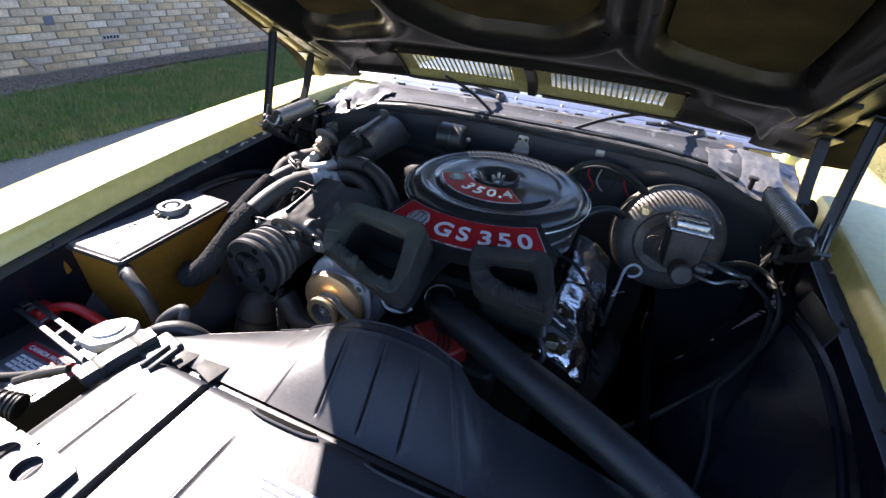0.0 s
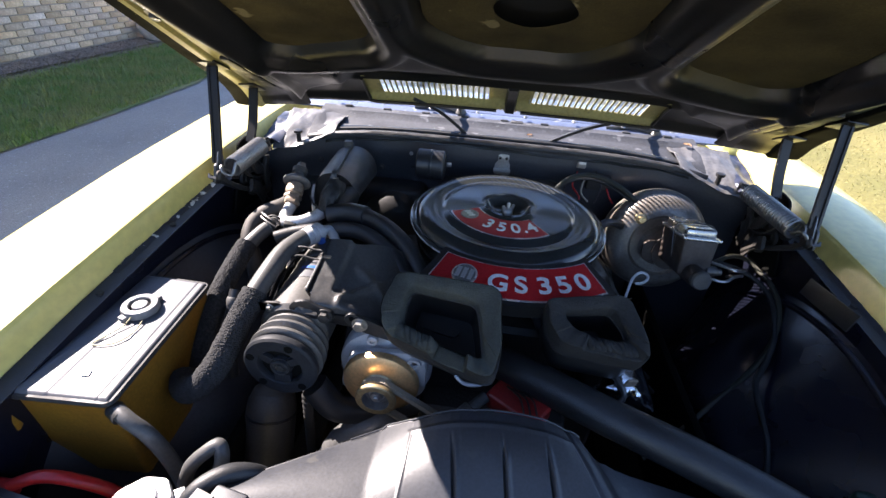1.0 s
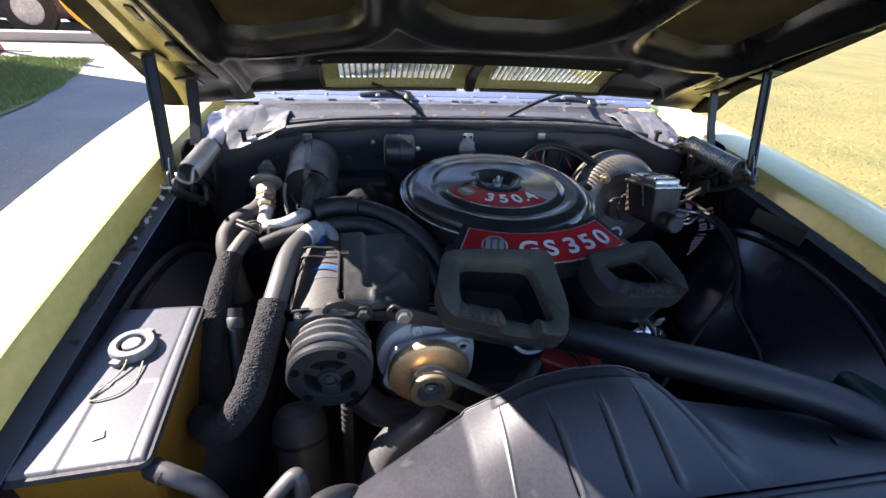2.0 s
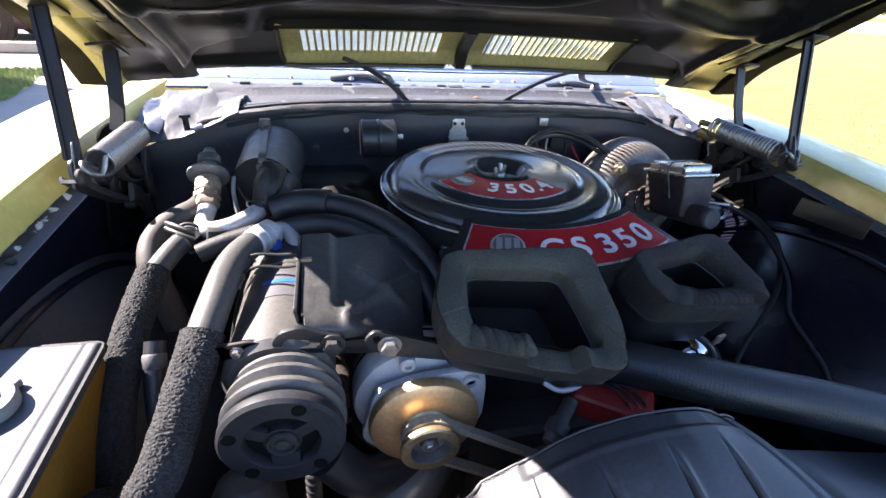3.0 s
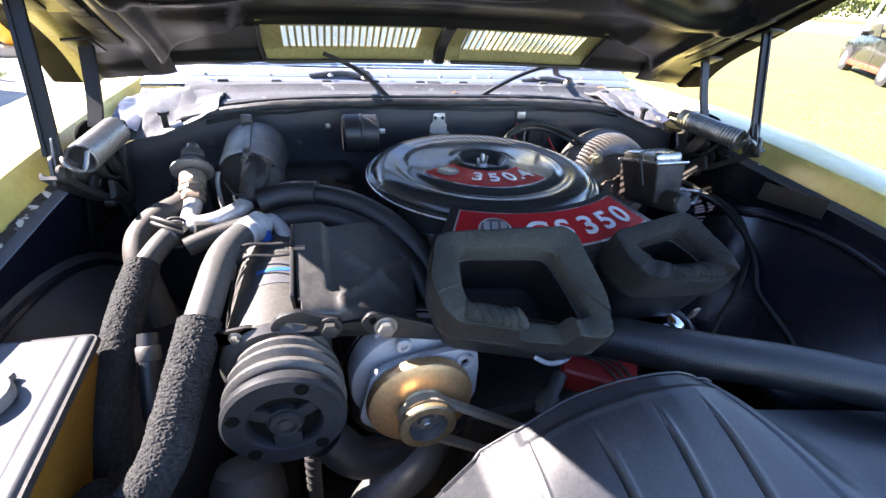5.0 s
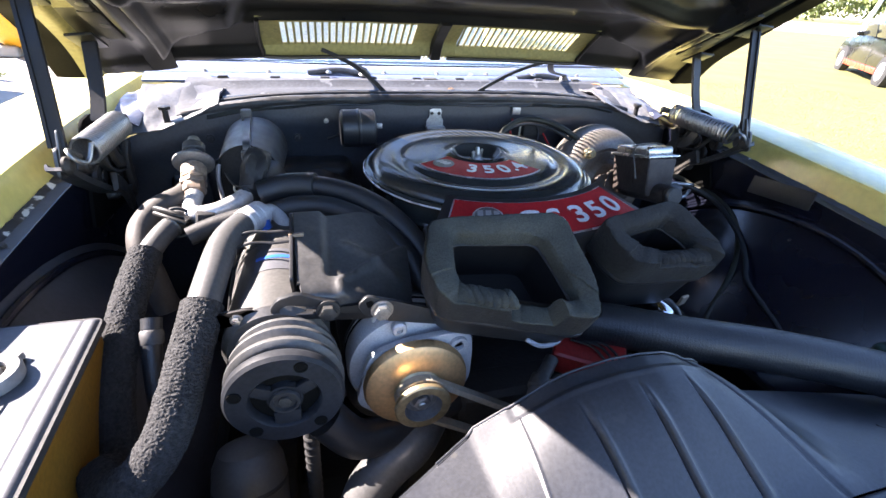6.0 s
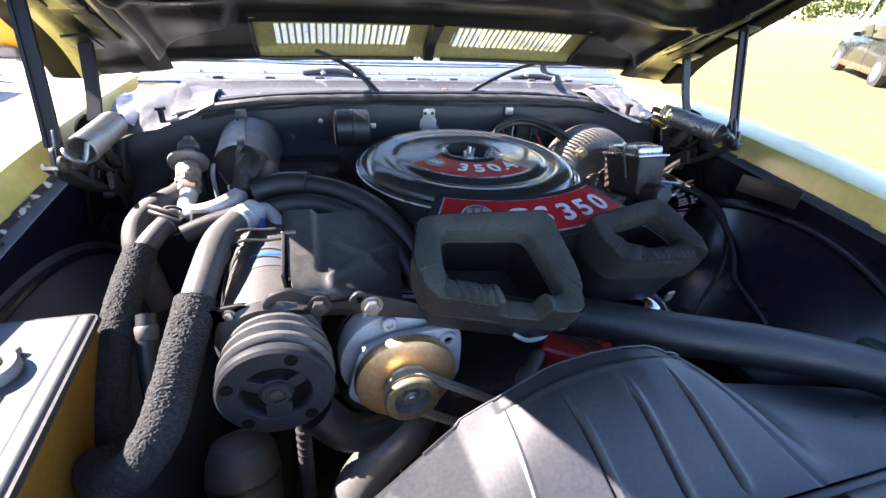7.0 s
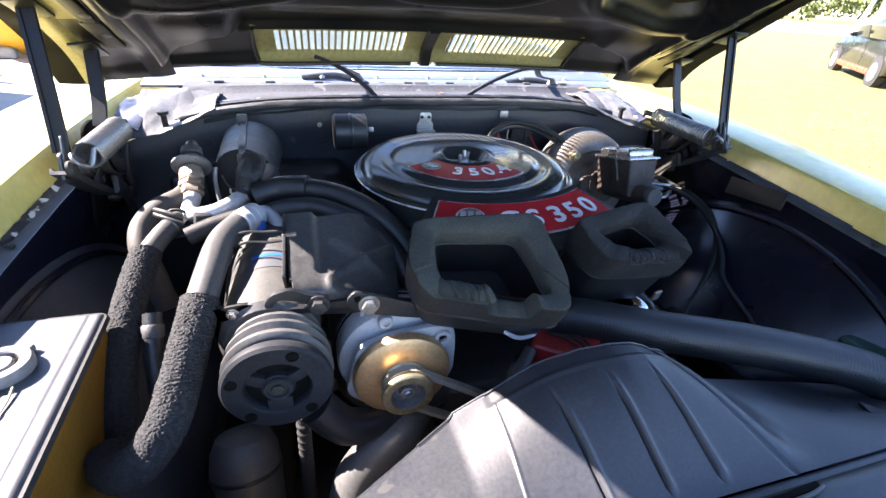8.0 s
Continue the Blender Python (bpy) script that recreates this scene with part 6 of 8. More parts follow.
line2 = thing("ac_line", (-0.50, -0.15, 0.78), "second air conditioning hose with aluminium pipe and foam sleeve", "hose")
part("foam_sleeve", tube([(-0.500, -0.145, 0.846), (-0.507, -0.19, 0.826), (-0.512, -0.25, 0.796), (-0.512, -0.31, 0.755), (-0.508, -0.36, 0.705)], 0.0198, 110, 100, wobble=0.04, grit=0.0012), FOAM_SLEEVE, line2, "black foam insulation sleeve, rough and flaking")
part("hose", tube([(-0.468, -0.070, 0.862), (-0.485, -0.110, 0.856), (-0.500, -0.150, 0.844)], 0.0145, 16, 6), RUBBER_GREY, line2)
part("crimp", lathe([(0.0135, 0.0), (0.016, 0.002), (0.016, 0.020), (0.0135, 0.022)], Matrix.Translation((-0.470, -0.078, 0.861)) @ Vector((-0.4, -0.9, -0.15)).to_track_quat("Z", "Y").to_matrix().to_4x4(), 20), DARK_STEEL, line2)
pipe = part("pipe", tube([(-0.454, -0.030, 0.880), (-0.456, -0.060, 0.868), (-0.445, -0.078, 0.868), (-0.415, -0.076, 0.872), (-0.388, -0.060, 0.879), (-0.370, -0.040, 0.885)], 0.0125, 18, 8), PIPE_ALU, line2, "bare aluminium pipe")
boot = [(-0.372, -0.038, 0.882), (-0.367, -0.030, 0.900), (-0.362, -0.018, 0.918), (-0.360, 0.010, 0.922)]
part("crumpled_boot", tube(boot, 0.020, 22, 10, wobble=0.35), BLACK_DULL, line2, "crumpled black rubber boot over the pipe")
for a0 in (0, 1):
    part("wire_loop", tube([(-0.405 + 0.01 * a0, -0.034, 0.915 - 0.022 * a0), (-0.392, -0.046, 0.898 - 0.01 * a0), (-0.368, -0.052, 0.900 - 0.006 * a0), (-0.345, -0.044, 0.888 + 0.016 * a0), (-0.338, -0.03, 0.875 + 0.02 * a0)], 0.0016, 7, 6), WIRE_TAN if a0 else WIRE, line2)
part("pipe_boot", tube([(-0.378, -0.048, 0.882), (-0.362, -0.026, 0.886), (-0.350, 0.010, 0.884), (-0.346, 0.05, 0.880)], 0.019, 18, 6, radii=(0.0165, 0.024)), BLACK_DULL, line2, "black rubber boot")
FV = Matrix.Translation((-0.457, -0.030, 0.873)) @ Vector((-0.03, 0.62, 0.40)).to_track_quat("Z", "Y").to_matrix().to_4x4() @ Matrix.Diagonal((0.96, 0.96, 0.86, 1))
part("expansion_valve", lathe([(0.0, 0.0), (0.013, 0.0), (0.014, 0.004), (0.014, 0.012), (0.0165, 0.014), (0.0165, 0.030), (0.0145, 0.032), (0.0145, 0.040), (0.0185, 0.043), (0.0195, 0.048), (0.0195, 0.068), (0.0175, 0.072), (0.0, 0.072)], FV, 28), RUST_TAN, line2, "tan corroded expansion valve")
for h, r in ((0.012, 0.0190), (0.030, 0.0205), (0.048, 0.0215)):
    part("valve_nut", prism(hexagon(r), 0.010, FV @ pose(0, 0, h, 0, 0, h * 900), 0.0015), RUST_TAN, line2, "tan corroded hexagon nut")
part("valve_seal", lathe([(0.0, -0.012), (0.0135, -0.012), (0.0145, -0.008), (0.0140, 0.0), (0.0, 0.0)], FV, 24), BLACK_DULL, line2)
part("valve_tip", lathe([(0.0155, 0.106), (0.0175, 0.108), (0.0175, 0.122), (0.0120, 0.128), (0.0085, 0.140), (0.0, 0.142)], FV, 20), DUSTY_METAL, line2)
part("pipe_clip", tube([(-0.500, -0.070, 0.878), (-0.488, -0.082, 0.880), (-0.470, -0.092, 0.877), (-0.458, -0.094, 0.872), (-0.452, -0.100, 0.868)], 0.0040, 8, 6), BLACK_DEEP, line2, "black plastic retaining clip")
part("pipe_clip", tube([(-0.500, -0.076, 0.873), (-0.486, -0.090, 0.874), (-0.470, -0.098, 0.871), (-0.455, -0.102, 0.866)], 0.0035, 8, 6), BLACK_DEEP, line2)
part("clamp_block", box((0.024, 0.018, 0.022), pose(-0.432, -0.092, 0.866, 0, 10, 20), 0.003, 2), BLACK_DULL, line2, "black bolted pipe clamp")
part("clamp_bolt", bolt_head(facing_front(-0.430, -0.102, 0.864), 0.005, 0.004, 0.008), DARK_STEEL, line2)
part("valve_collar", lathe([(0.0180, 0.074), (0.0290, 0.076), (0.0320, 0.079), (0.0320, 0.083), (0.0260, 0.089), (0.0140, 0.094), (0.0120, 0.106), (0.0150, 0.108), (0.0150, 0.116), (0.0080, 0.120), (0.0, 0.121)], FV, 28), STRAP_STEEL, line2, "dull grey valve diaphragm head")
part("clamp", tube([(-0.470 + 0.02 * math.cos(a), -0.085 + 0.006 * math.sin(a), 0.860 + 0.02 * math.sin(a)) for a in np.linspace(0, 6.283, 15)[:-1]], 0.0025, 6, 3, closed=True), BLACK_DULL, line2)
part("joint", tube([(-0.452, -0.118, 0.852), (-0.415, -0.105, 0.862), (-0.375, -0.098, 0.870)], 0.0135, 16, 6), BLACK_DULL, line2, "black hose joint")
hose("ac_return_hose", [(-0.470, 0.01, 0.872), (-0.478, -0.02, 0.872), (-0.505, -0.045, 0.866), (-0.522, -0.075, 0.850), (-0.520, -0.105, 0.825), (-0.510, -0.12, 0.79), (-0.500, -0.13, 0.74)], 0.018, material("brown_black_rubber", (0.035, 0.030, 0.026), 0.7, 0, (0.055, 0.046, 0.038), 14, 200, 0.7, 0.15), "brownish black return hose behind the foam-sleeved line")
hose("drain_hose", [(-0.478, -0.245, 0.81), (-0.478, -0.275, 0.775), (-0.476, -0.305, 0.72), (-0.474, -0.32, 0.66)], 0.0115, RUBBER, "thin black drain hose beside the foam-sleeved line")
part("ring", lathe([(0.0118, 0.0), (0.0132, 0.002), (0.0132, 0.016), (0.0118, 0.018)], Matrix.Translation((-0.478, -0.255, 0.800)) @ Vector((0, -0.6, -0.8)).to_track_quat("Z", "Y").to_matrix().to_4x4(), 20), RUBBER_GREY, line2)
hose("lower_radiator_hose", [(-0.150, -0.340, 0.660), (-0.180, -0.372, 0.650), (-0.215, -0.385, 0.632), (-0.245, -0.400, 0.600), (-0.262, -0.43, 0.55)], 0.030, RUBBER_GREY, "grey weathered lower radiator hose by the shroud", n=22)
hose("bypass_hose", [(-0.285, -0.375, 0.735), (-0.250, -0.378, 0.690), (-0.205, -0.362, 0.672), (-0.160, -0.345, 0.672), (-0.11, -0.33, 0.68)], 0.024, BLACK_SATIN, "black curved bypass pipe under the alternator", n=20)
filt = thing("oil_filter", (-0.375, -0.360, 0.545), "dull dark canister filter below the compressor", "filter")
part("canister", lathe([(0.0, 0.076), (0.018, 0.075), (0.034, 0.068), (0.042, 0.050), (0.0445, 0.030), (0.0445, -0.06), (0.040, -0.065), (0.0, -0.065)], pose(-0.383, -0.372, 0.606, -26), 40), material("dusty_canister", (0.036, 0.033, 0.031), 0.55, 0, (0.024, 0.022, 0.020), 14, 220, 0.8, 0.08), filt)
part("seam_ring", lathe([(0.0440, 0.0), (0.0456, 0.002), (0.0456, 0.006), (0.0440, 0.008)], pose(-0.383, -0.372, 0.606, -26) @ pose(0, 0, 0.018), 40), BLACK_DEEP, filt)
drain = thing("ribbed_pipe", (-0.305, -0.375, 0.52), "thin dark ribbed pipe running down behind the pulleys", "pipe")
part("tube", tube([(-0.300, -0.365, 0.745), (-0.303, -0.372, 0.68), (-0.306, -0.376, 0.60), (-0.308, -0.380, 0.50)], 0.0085, 12, 6), BLACK_DULL, drain)
for k in range(14):
    part("ring", lathe([(0.0080, -0.004), (0.0095, -0.002), (0.0095, 0.002), (0.0080, 0.004)], pose(-0.303 - 0.0004 * k, -0.371 - 0.0005 * k, 0.70 - 0.013 * k), 12), BLACK_DULL, drain)

# wires round the compressor
wires = thing("wiring_loom", (-0.36, -0.2, 0.84), "thin black and pale wires looping over the compressor", "wiring")
for pts, mt in (([(-0.41, -0.24, 0.82), (-0.392, -0.205, 0.872), (-0.365, -0.20, 0.893), (-0.33, -0.205, 0.895), (-0.305, -0.21, 0.898)], WIRE),
                ([(-0.41, -0.25, 0.81), (-0.39, -0.225, 0.865), (-0.36, -0.222, 0.889), (-0.325, -0.228, 0.891), (-0.302, -0.23, 0.894)], WIRE),
                ([(-0.395, -0.20, 0.84), (-0.388, -0.17, 0.872), (-0.376, -0.165, 0.880), (-0.368, -0.175, 0.868)], WIRE_TAN),
                ([(-0.385, -0.30, 0.82), (-0.378, -0.25, 0.858), (-0.372, -0.20, 0.868), (-0.372, -0.17, 0.855)], WIRE)):
    part("wire", tube(pts, 0.0018, 7, 7), mt, wires)
part("wire_boot", tube([(-0.388, -0.20, 0.845), (-0.383, -0.178, 0.878), (-0.380, -0.165, 0.884)], 0.006, 10, 4), RUBBER_GREY, wires)

# ---- heater box and firewall fittings ----
blower = thing("heater_box", (-0.38, 0.15, 0.80), "black moulded heater blower housing on the firewall", "heater box")
b = sheet(lambda u, v: Vector((-0.384 + (0.052 + 0.008 * v) * math.cos(math.pi * u), 0.055 + 0.17 * v, 0.866 + (0.064 + 0.006 * v) * math.sin(math.pi * u) ** 0.8 + 0.0008 * math.sin(v * 60))), 28, 12)
cyl = part("housing", b, DUSTY_METAL, blower, "half-round sheet metal cover", 50)
b = bmesh.new()
pts = [(-0.384 + 0.0510 * math.cos(a), 0.066, 0.866 + 0.0610 * math.sin(a) ** 0.8) for a in np.linspace(0, math.pi, 24)] + [(-0.435, 0.066, 0.80), (-0.333, 0.066, 0.80)]
b.faces.new([b.verts.new(p) for p in pts])
part("housing_end", b, BLACK_DULL, cyl)
part("seam_strap", tube([(-0.380, 0.053, 0.908), (-0.380, 0.054, 0.930), (-0.383, 0.10, 0.934), (-0.388, 0.17, 0.939), (-0.390, 0.225, 0.940)], 0.006, res=5, section=[(-0.006, -0.003), (0.006, -0.003), (0.006, 0.003), (-0.006, 0.003)]), DUSTY_SUNLIT, cyl)
part("strap_lug", box((0.020, 0.016, 0.022), pose(-0.392, 0.205, 0.944), 0.004), DUSTY_SUNLIT, cyl)
part("strap_lug", box((0.020, 0.012, 0.022), pose(-0.380, 0.050, 0.912), 0.004), DUSTY_METAL, cyl)
part("case", box((0.30, 0.08, 0.20), pose(-0.34, 0.245, 0.738), 0.03, 4), BLACK_DEEP, blower)
part("case_bulge", lathe([(0.0, 0.075), (0.05, 0.070), (0.085, 0.050), (0.10, 0.02), (0.105, -0.02)], pose(-0.27, 0.235, 0.730) @ FRONT, 36), BLACK_DEEP, blower)
part("side_case", box((0.12, 0.06, 0.16), pose(-0.50, 0.250, 0.74), 0.02, 3), BLACK_SATIN, blower)
part("loop_wire", tube([(-0.428, 0.050, 0.900), (-0.431, 0.040, 0.875), (-0.426, 0.025, 0.835)], 0.0036, 8, 6), PIPE_ALU, blower, "pale bent rod")
part("motor_boot", lathe([(0.0, 0.03), (0.018, 0.03), (0.026, 0.02), (0.028, 0.0), (0.024, -0.02), (0, -0.02)], pose(-0.352, 0.035, 0.875) @ FRONT, 20), BLACK_DULL, blower)
for x, z in ((-0.46, 0.905), (-0.30, 0.905)):
    part("screw", bolt_head(facing_front(x, 0.180 if x > -0.4 else 0.186, z), 0.005, 0.004, 0.008), BLACK_DULL, blower)

can = thing("relay_can", (-0.178, 0.24, 0.89), "black drum-shaped relay can fixed to the firewall", "relay")
m = pose(-0.178, 0.205, 0.915) @ pose(0, 0, 0, 0, 90, 0) @ Matrix.Translation((0, 0, -0.036))
part("drum", lathe([(0.0, 0.0), (0.033, 0.0), (0.038, 0.004), (0.038, 0.034), (0.0395, 0.036), (0.0395, 0.039), (0.038, 0.041), (0.038, 0.068), (0.033, 0.072), (0.0, 0.072)], m, 44), BLACK_SATIN, can)
part("mount", box((0.05, 0.035, 0.03), pose(-0.178, 0.255, 0.905), 0.004), BLACK_DULL, can)
part("terminal", box((0.012, 0.010, 0.010), pose(-0.132, 0.208, 0.918), 0.002), STEEL, can)
part("screw", bolt_head(facing_front(-0.240, 0.264, 0.916), 0.004, 0.003, 0.0055), STEEL, can)
clip = thing("firewall_clip", (-0.005, 0.268, 0.90), "pale zinc bracket clipped on the firewall", "bracket")
b = prism(rounded([(-0.020, 0.0), (0.020, 0.0), (0.020, 0.030), (0.015, 0.036), (0.015, 0.056), (-0.013, 0.056), (-0.013, 0.036), (-0.020, 0.030)], 0.005), 0.003, facing_front(0.004, 0.262, 0.885), 0.0008)
part("plate", b, STEEL, clip)
part("fold", box((0.044, 0.022, 0.004), pose(0.004, 0.250, 0.900), 0.001), STEEL, clip)
for x in (-0.004, 0.013):
    part("hole", lathe([(0.004, 0.0), (0.004, 0.0006), (0.0, 0.0006)], facing_front(x, 0.2585, 0.931), 12), BLACK_DULL, clip)

# wiring and cables behind the air cleaner
cab = thing("throttle_cable", (0.25, 0.2, 0.85), "olive and black cables arching from the firewall", "cable")
part("cable", tube([(0.130, 0.20, 0.860), (0.165, 0.215, 0.905), (0.215, 0.220, 0.925), (0.275, 0.205, 0.918), (0.325, 0.185, 0.895), (0.36, 0.17, 0.865)], 0.0065, 10, 7), WIRE_OLIVE, cab)
part("cable", tube([(0.120, 0.21, 0.850), (0.160, 0.225, 0.890), (0.215, 0.232, 0.910), (0.275, 0.215, 0.905), (0.33, 0.19, 0.88)], 0.0045, 8, 7), WIRE, cab)
part("vacuum_hose", tube([(0.205, 0.06, 0.84), (0.235, 0.075, 0.862), (0.270, 0.10, 0.862), (0.298, 0.118, 0.846)], 0.0095, 12, 7), RUBBER, cab, "black vacuum hose to the brake booster")
for pts, mt in (([(0.20, 0.262, 0.915), (0.19, 0.24, 0.885), (0.21, 0.22, 0.86), (0.19, 0.20, 0.84)], CABLE_RED), ([(0.225, 0.262, 0.91), (0.215, 0.24, 0.87), (0.235, 0.225, 0.85)], WIRE_TAN), ([(0.245, 0.262, 0.92), (0.262, 0.24, 0.89), (0.25, 0.22, 0.85)], WIRE), ([(0.18, 0.262, 0.90), (0.17, 0.235, 0.87), (0.185, 0.21, 0.85)], WIRE), ([(0.27, 0.262, 0.905), (0.285, 0.235, 0.87), (0.30, 0.23, 0.85)], CABLE_RED)):
    part("wire", tube(pts, 0.0024, 7, 6), mt, cab)
part("bulkhead_plug", box((0.06, 0.03, 0.04), pose(0.255, 0.258, 0.895), 0.006), BLACK_DULL, cab)
part("wire_clip", box((0.022, 0.014, 0.018), pose(0.205, 0.262, 0.935), 0.003), STEEL, cab)
single("speedometer_cable", tube([(0.478, 0.03, 0.815), (0.545, 0.075, 0.822), (0.600, 0.095, 0.805), (0.619, 0.062, 0.794), (0.617, 0.012, 0.797), (0.609, -0.046, 0.787), (0.589, -0.10, 0.766), (0.562, -0.141, 0.740), (0.526, -0.175, 0.703), (0.479, -0.200, 0.645), (0.42, -0.24, 0.60), (0.33, -0.30, 0.56)], 0.0052, 10, 8), WIRE_OLIVE, (0.33, -0.3, 0.56), "dark olive cable curving down the inner fender", "cable")
single("brake_hose", tube([(0.500, 0.05, 0.82), (0.565, 0.02, 0.812), (0.598, -0.03, 0.790), (0.575, -0.12, 0.764), (0.540, -0.18, 0.744), (0.511, -0.221, 0.722), (0.505, -0.28, 0.699), (0.505, -0.32, 0.678), (0.500, -0.37, 0.63)], 0.0050, 10, 8), WIRE, (0.50, -0.37, 0.63), "black cable crossing the inner fender", "cable")

# ---- wipers ----
def wiper(pivot, knee, tip, blade_a, blade_b):
    w = thing("windscreen_wiper", pivot, "black windscreen wiper with a grey metal pivot", "wiper", "wipers")
    part("pivot", lathe([(0.015, 0.0), (0.016, 0.003), (0.012, 0.008), (0.008, 0.013), (0.007, 0.016), (0.0, 0.017)], Matrix.Translation(pivot) @ pose(0, 0, 0, 15), 24), DARK_STEEL, w, "grey metal pivot")
    part("arm", tube([Vector(pivot) + Vector((0, 0, 0.014)), knee, tip], 0.006, res=7, section=[(-0.008, -0.002), (0.008, -0.002), (0.007, 0.003), (-0.007, 0.003)]), BLACK_SATIN, w)
    mid = [Vector(blade_a).lerp(Vector(blade_b), t) + Vector((0, 0, 0.012 * math.sin(math.pi * t))) for t in np.linspace(0, 1, 8)]
    part("blade", tube(mid, 0.004, res=3, section=[(-0.005, -0.004), (0.005, -0.004), (0.003, 0.004), (-0.003, 0.004)]), RUBBER, w)
    part("linkage", tube([Vector(pivot) + Vector((-0.14, 0.01, 0.002)), Vector(pivot) + Vector((-0.06, 0.012, 0.01)), Vector(pivot)], 0.007, 8, 4), DARK_STEEL, w)


wiper((-0.130, 0.470, 0.978), (-0.175, 0.380, 1.02), (-0.238, 0.272, 1.058), (-0.100, 0.318, 0.963), (-0.238, 0.270, 1.058))
wiper((0.435, 0.462, 0.972), (0.36, 0.40, 1.005), (0.315, 0.330, 1.040), (0.118, 0.315, 0.966), (0.330, 0.325, 1.044))

# ---- coolant tank ----
tank = thing("coolant_tank", (-0.58, -0.39, 0.62), "amber plastic fluid tank with a grey top and round cap", "fluid tank")
topl = [(-0.655, -0.262), (-0.521, -0.264), (-0.506, -0.522), (-0.654, -0.530)]
b = bmesh.new()
o = rounded(topl, 0.010)
rows = []
for k, (z, sc) in enumerate(((0.830, 1.0), (0.826, 1.006), (0.820, 1.006), (0.817, 1.0), (0.76, 0.97), (0.64, 0.92))):
    rows.append([b.verts.new((-0.584 + (x + 0.584) * sc, -0.395 + (y + 0.395) * sc, z)) for x, y in o])
for p, q in zip(rows, rows[1:]):
    for i in range(len(o)):
        b.faces.new((p[i], p[(i + 1) % len(o)], q[(i + 1) % len(o)], q[i]))
b.faces.new(rows[-1])
shell = part("shell", b, TANK_SIDE, tank, "translucent amber plastic side walls")


def tank_top(u, v):
    a = Vector((topl[0][0], topl[0][1], 0)).lerp(Vector((topl[1][0], topl[1][1], 0)), u)
    c = Vector((topl[3][0], topl[3][1], 0)).lerp(Vector((topl[2][0], topl[2][1], 0)), u)
    p = a.lerp(c, v)
    p = Vector((-0.584 + (p.x + 0.584) * 1.018, -0.395 + (p.y + 0.395) * 1.012, 0))
    e = min(u, 1 - u) * 0.14
    f = min(v, 1 - v) * 0.26
    p.z = 0.8335 - 0.004 * max(0.0, 1 - min(e, f) / 0.005) ** 2 - 0.0012 * math.exp(-((u - 0.90) / 0.012) ** 2) - 0.0010 * step(0.56, 0.57, v) * step(0.42, 0.44, u) * step(0.88, 0.86, u)
    return p


part("top", sheet(tank_top, 90, 110, 0.003), TANK_TOP, tank, "dusty grey-white plastic top", 60)
part("rim_seam", tube([(-0.584 + (x + 0.584) * 1.030, -0.395 + (y + 0.395) * 1.018, 0.8255) for x, y in o], 0.0050, 6, 1, closed=True), BLACK_DULL, tank, "dirty black rim seam")
cm = pose(-0.580, -0.352, 0.8325)
cap = part("cap", lathe([(0.025, 0.0), (0.0275, 0.002), (0.0280, 0.011), (0.0262, 0.0145), (0.0180, 0.0150), (0.0165, 0.0135), (0.0160, 0.0080), (0.0125, 0.0080), (0.0120, 0.0125), (0.0108, 0.0138), (0.0, 0.0140)], cm, 48), CAP_GREY, tank, "grey filler cap with a ring-shaped groove")
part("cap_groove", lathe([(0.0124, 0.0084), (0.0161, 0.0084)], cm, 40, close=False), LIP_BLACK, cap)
for k in range(2):
    part("cap_ear", box((0.012, 0.013, 0.008), cm @ pose(0, 0, 0.006, 0, 0, 72 + 180 * k) @ pose(0.029, 0, 0), 0.002), CAP_GREY, cap)
part("tether", tube([(-0.576, -0.378, 0.843), (-0.578, -0.395, 0.838), (-0.590, -0.418, 0.8355), (-0.598, -0.432, 0.8352), (-0.594, -0.438, 0.8352), (-0.570, -0.431, 0.8352), (-0.558, -0.414, 0.8354), (-0.556, -0.398, 0.836), (-0.558, -0.380, 0.838)], 0.0011, 7, 8), CORD, tank, "yellowed tether cord")
part("chip", box((0.012, 0.010, 0.001), pose(-0.566, -0.487, 0.8338, 0, 0, 20), 0), LABEL_WHITE, tank)
part("outlet", lathe([(0.010, 0.0), (0.012, 0.004), (0.012, 0.022), (0.0, 0.022)], Matrix.Translation((-0.508, -0.518, 0.812)) @ Vector((1, -0.5, -0.2)).to_track_quat("Z", "Y").to_matrix().to_4x4(), 16), BLACK_DULL, tank)
part("mount_tab", box((0.035, 0.018, 0.045), pose(-0.652, -0.545, 0.795, 0, 0, 10), 0.005), TANK_SIDE, tank)
hose("overflow_hose", [(-0.498, -0.522, 0.812), (-0.478, -0.530, 0.806), (-0.455, -0.533, 0.785), (-0.442, -0.532, 0.74), (-0.432, -0.535, 0.68), (-0.425, -0.55, 0.62)], 0.0105, RUBBER_GREY, "grey overflow hose leaving the fluid tank")

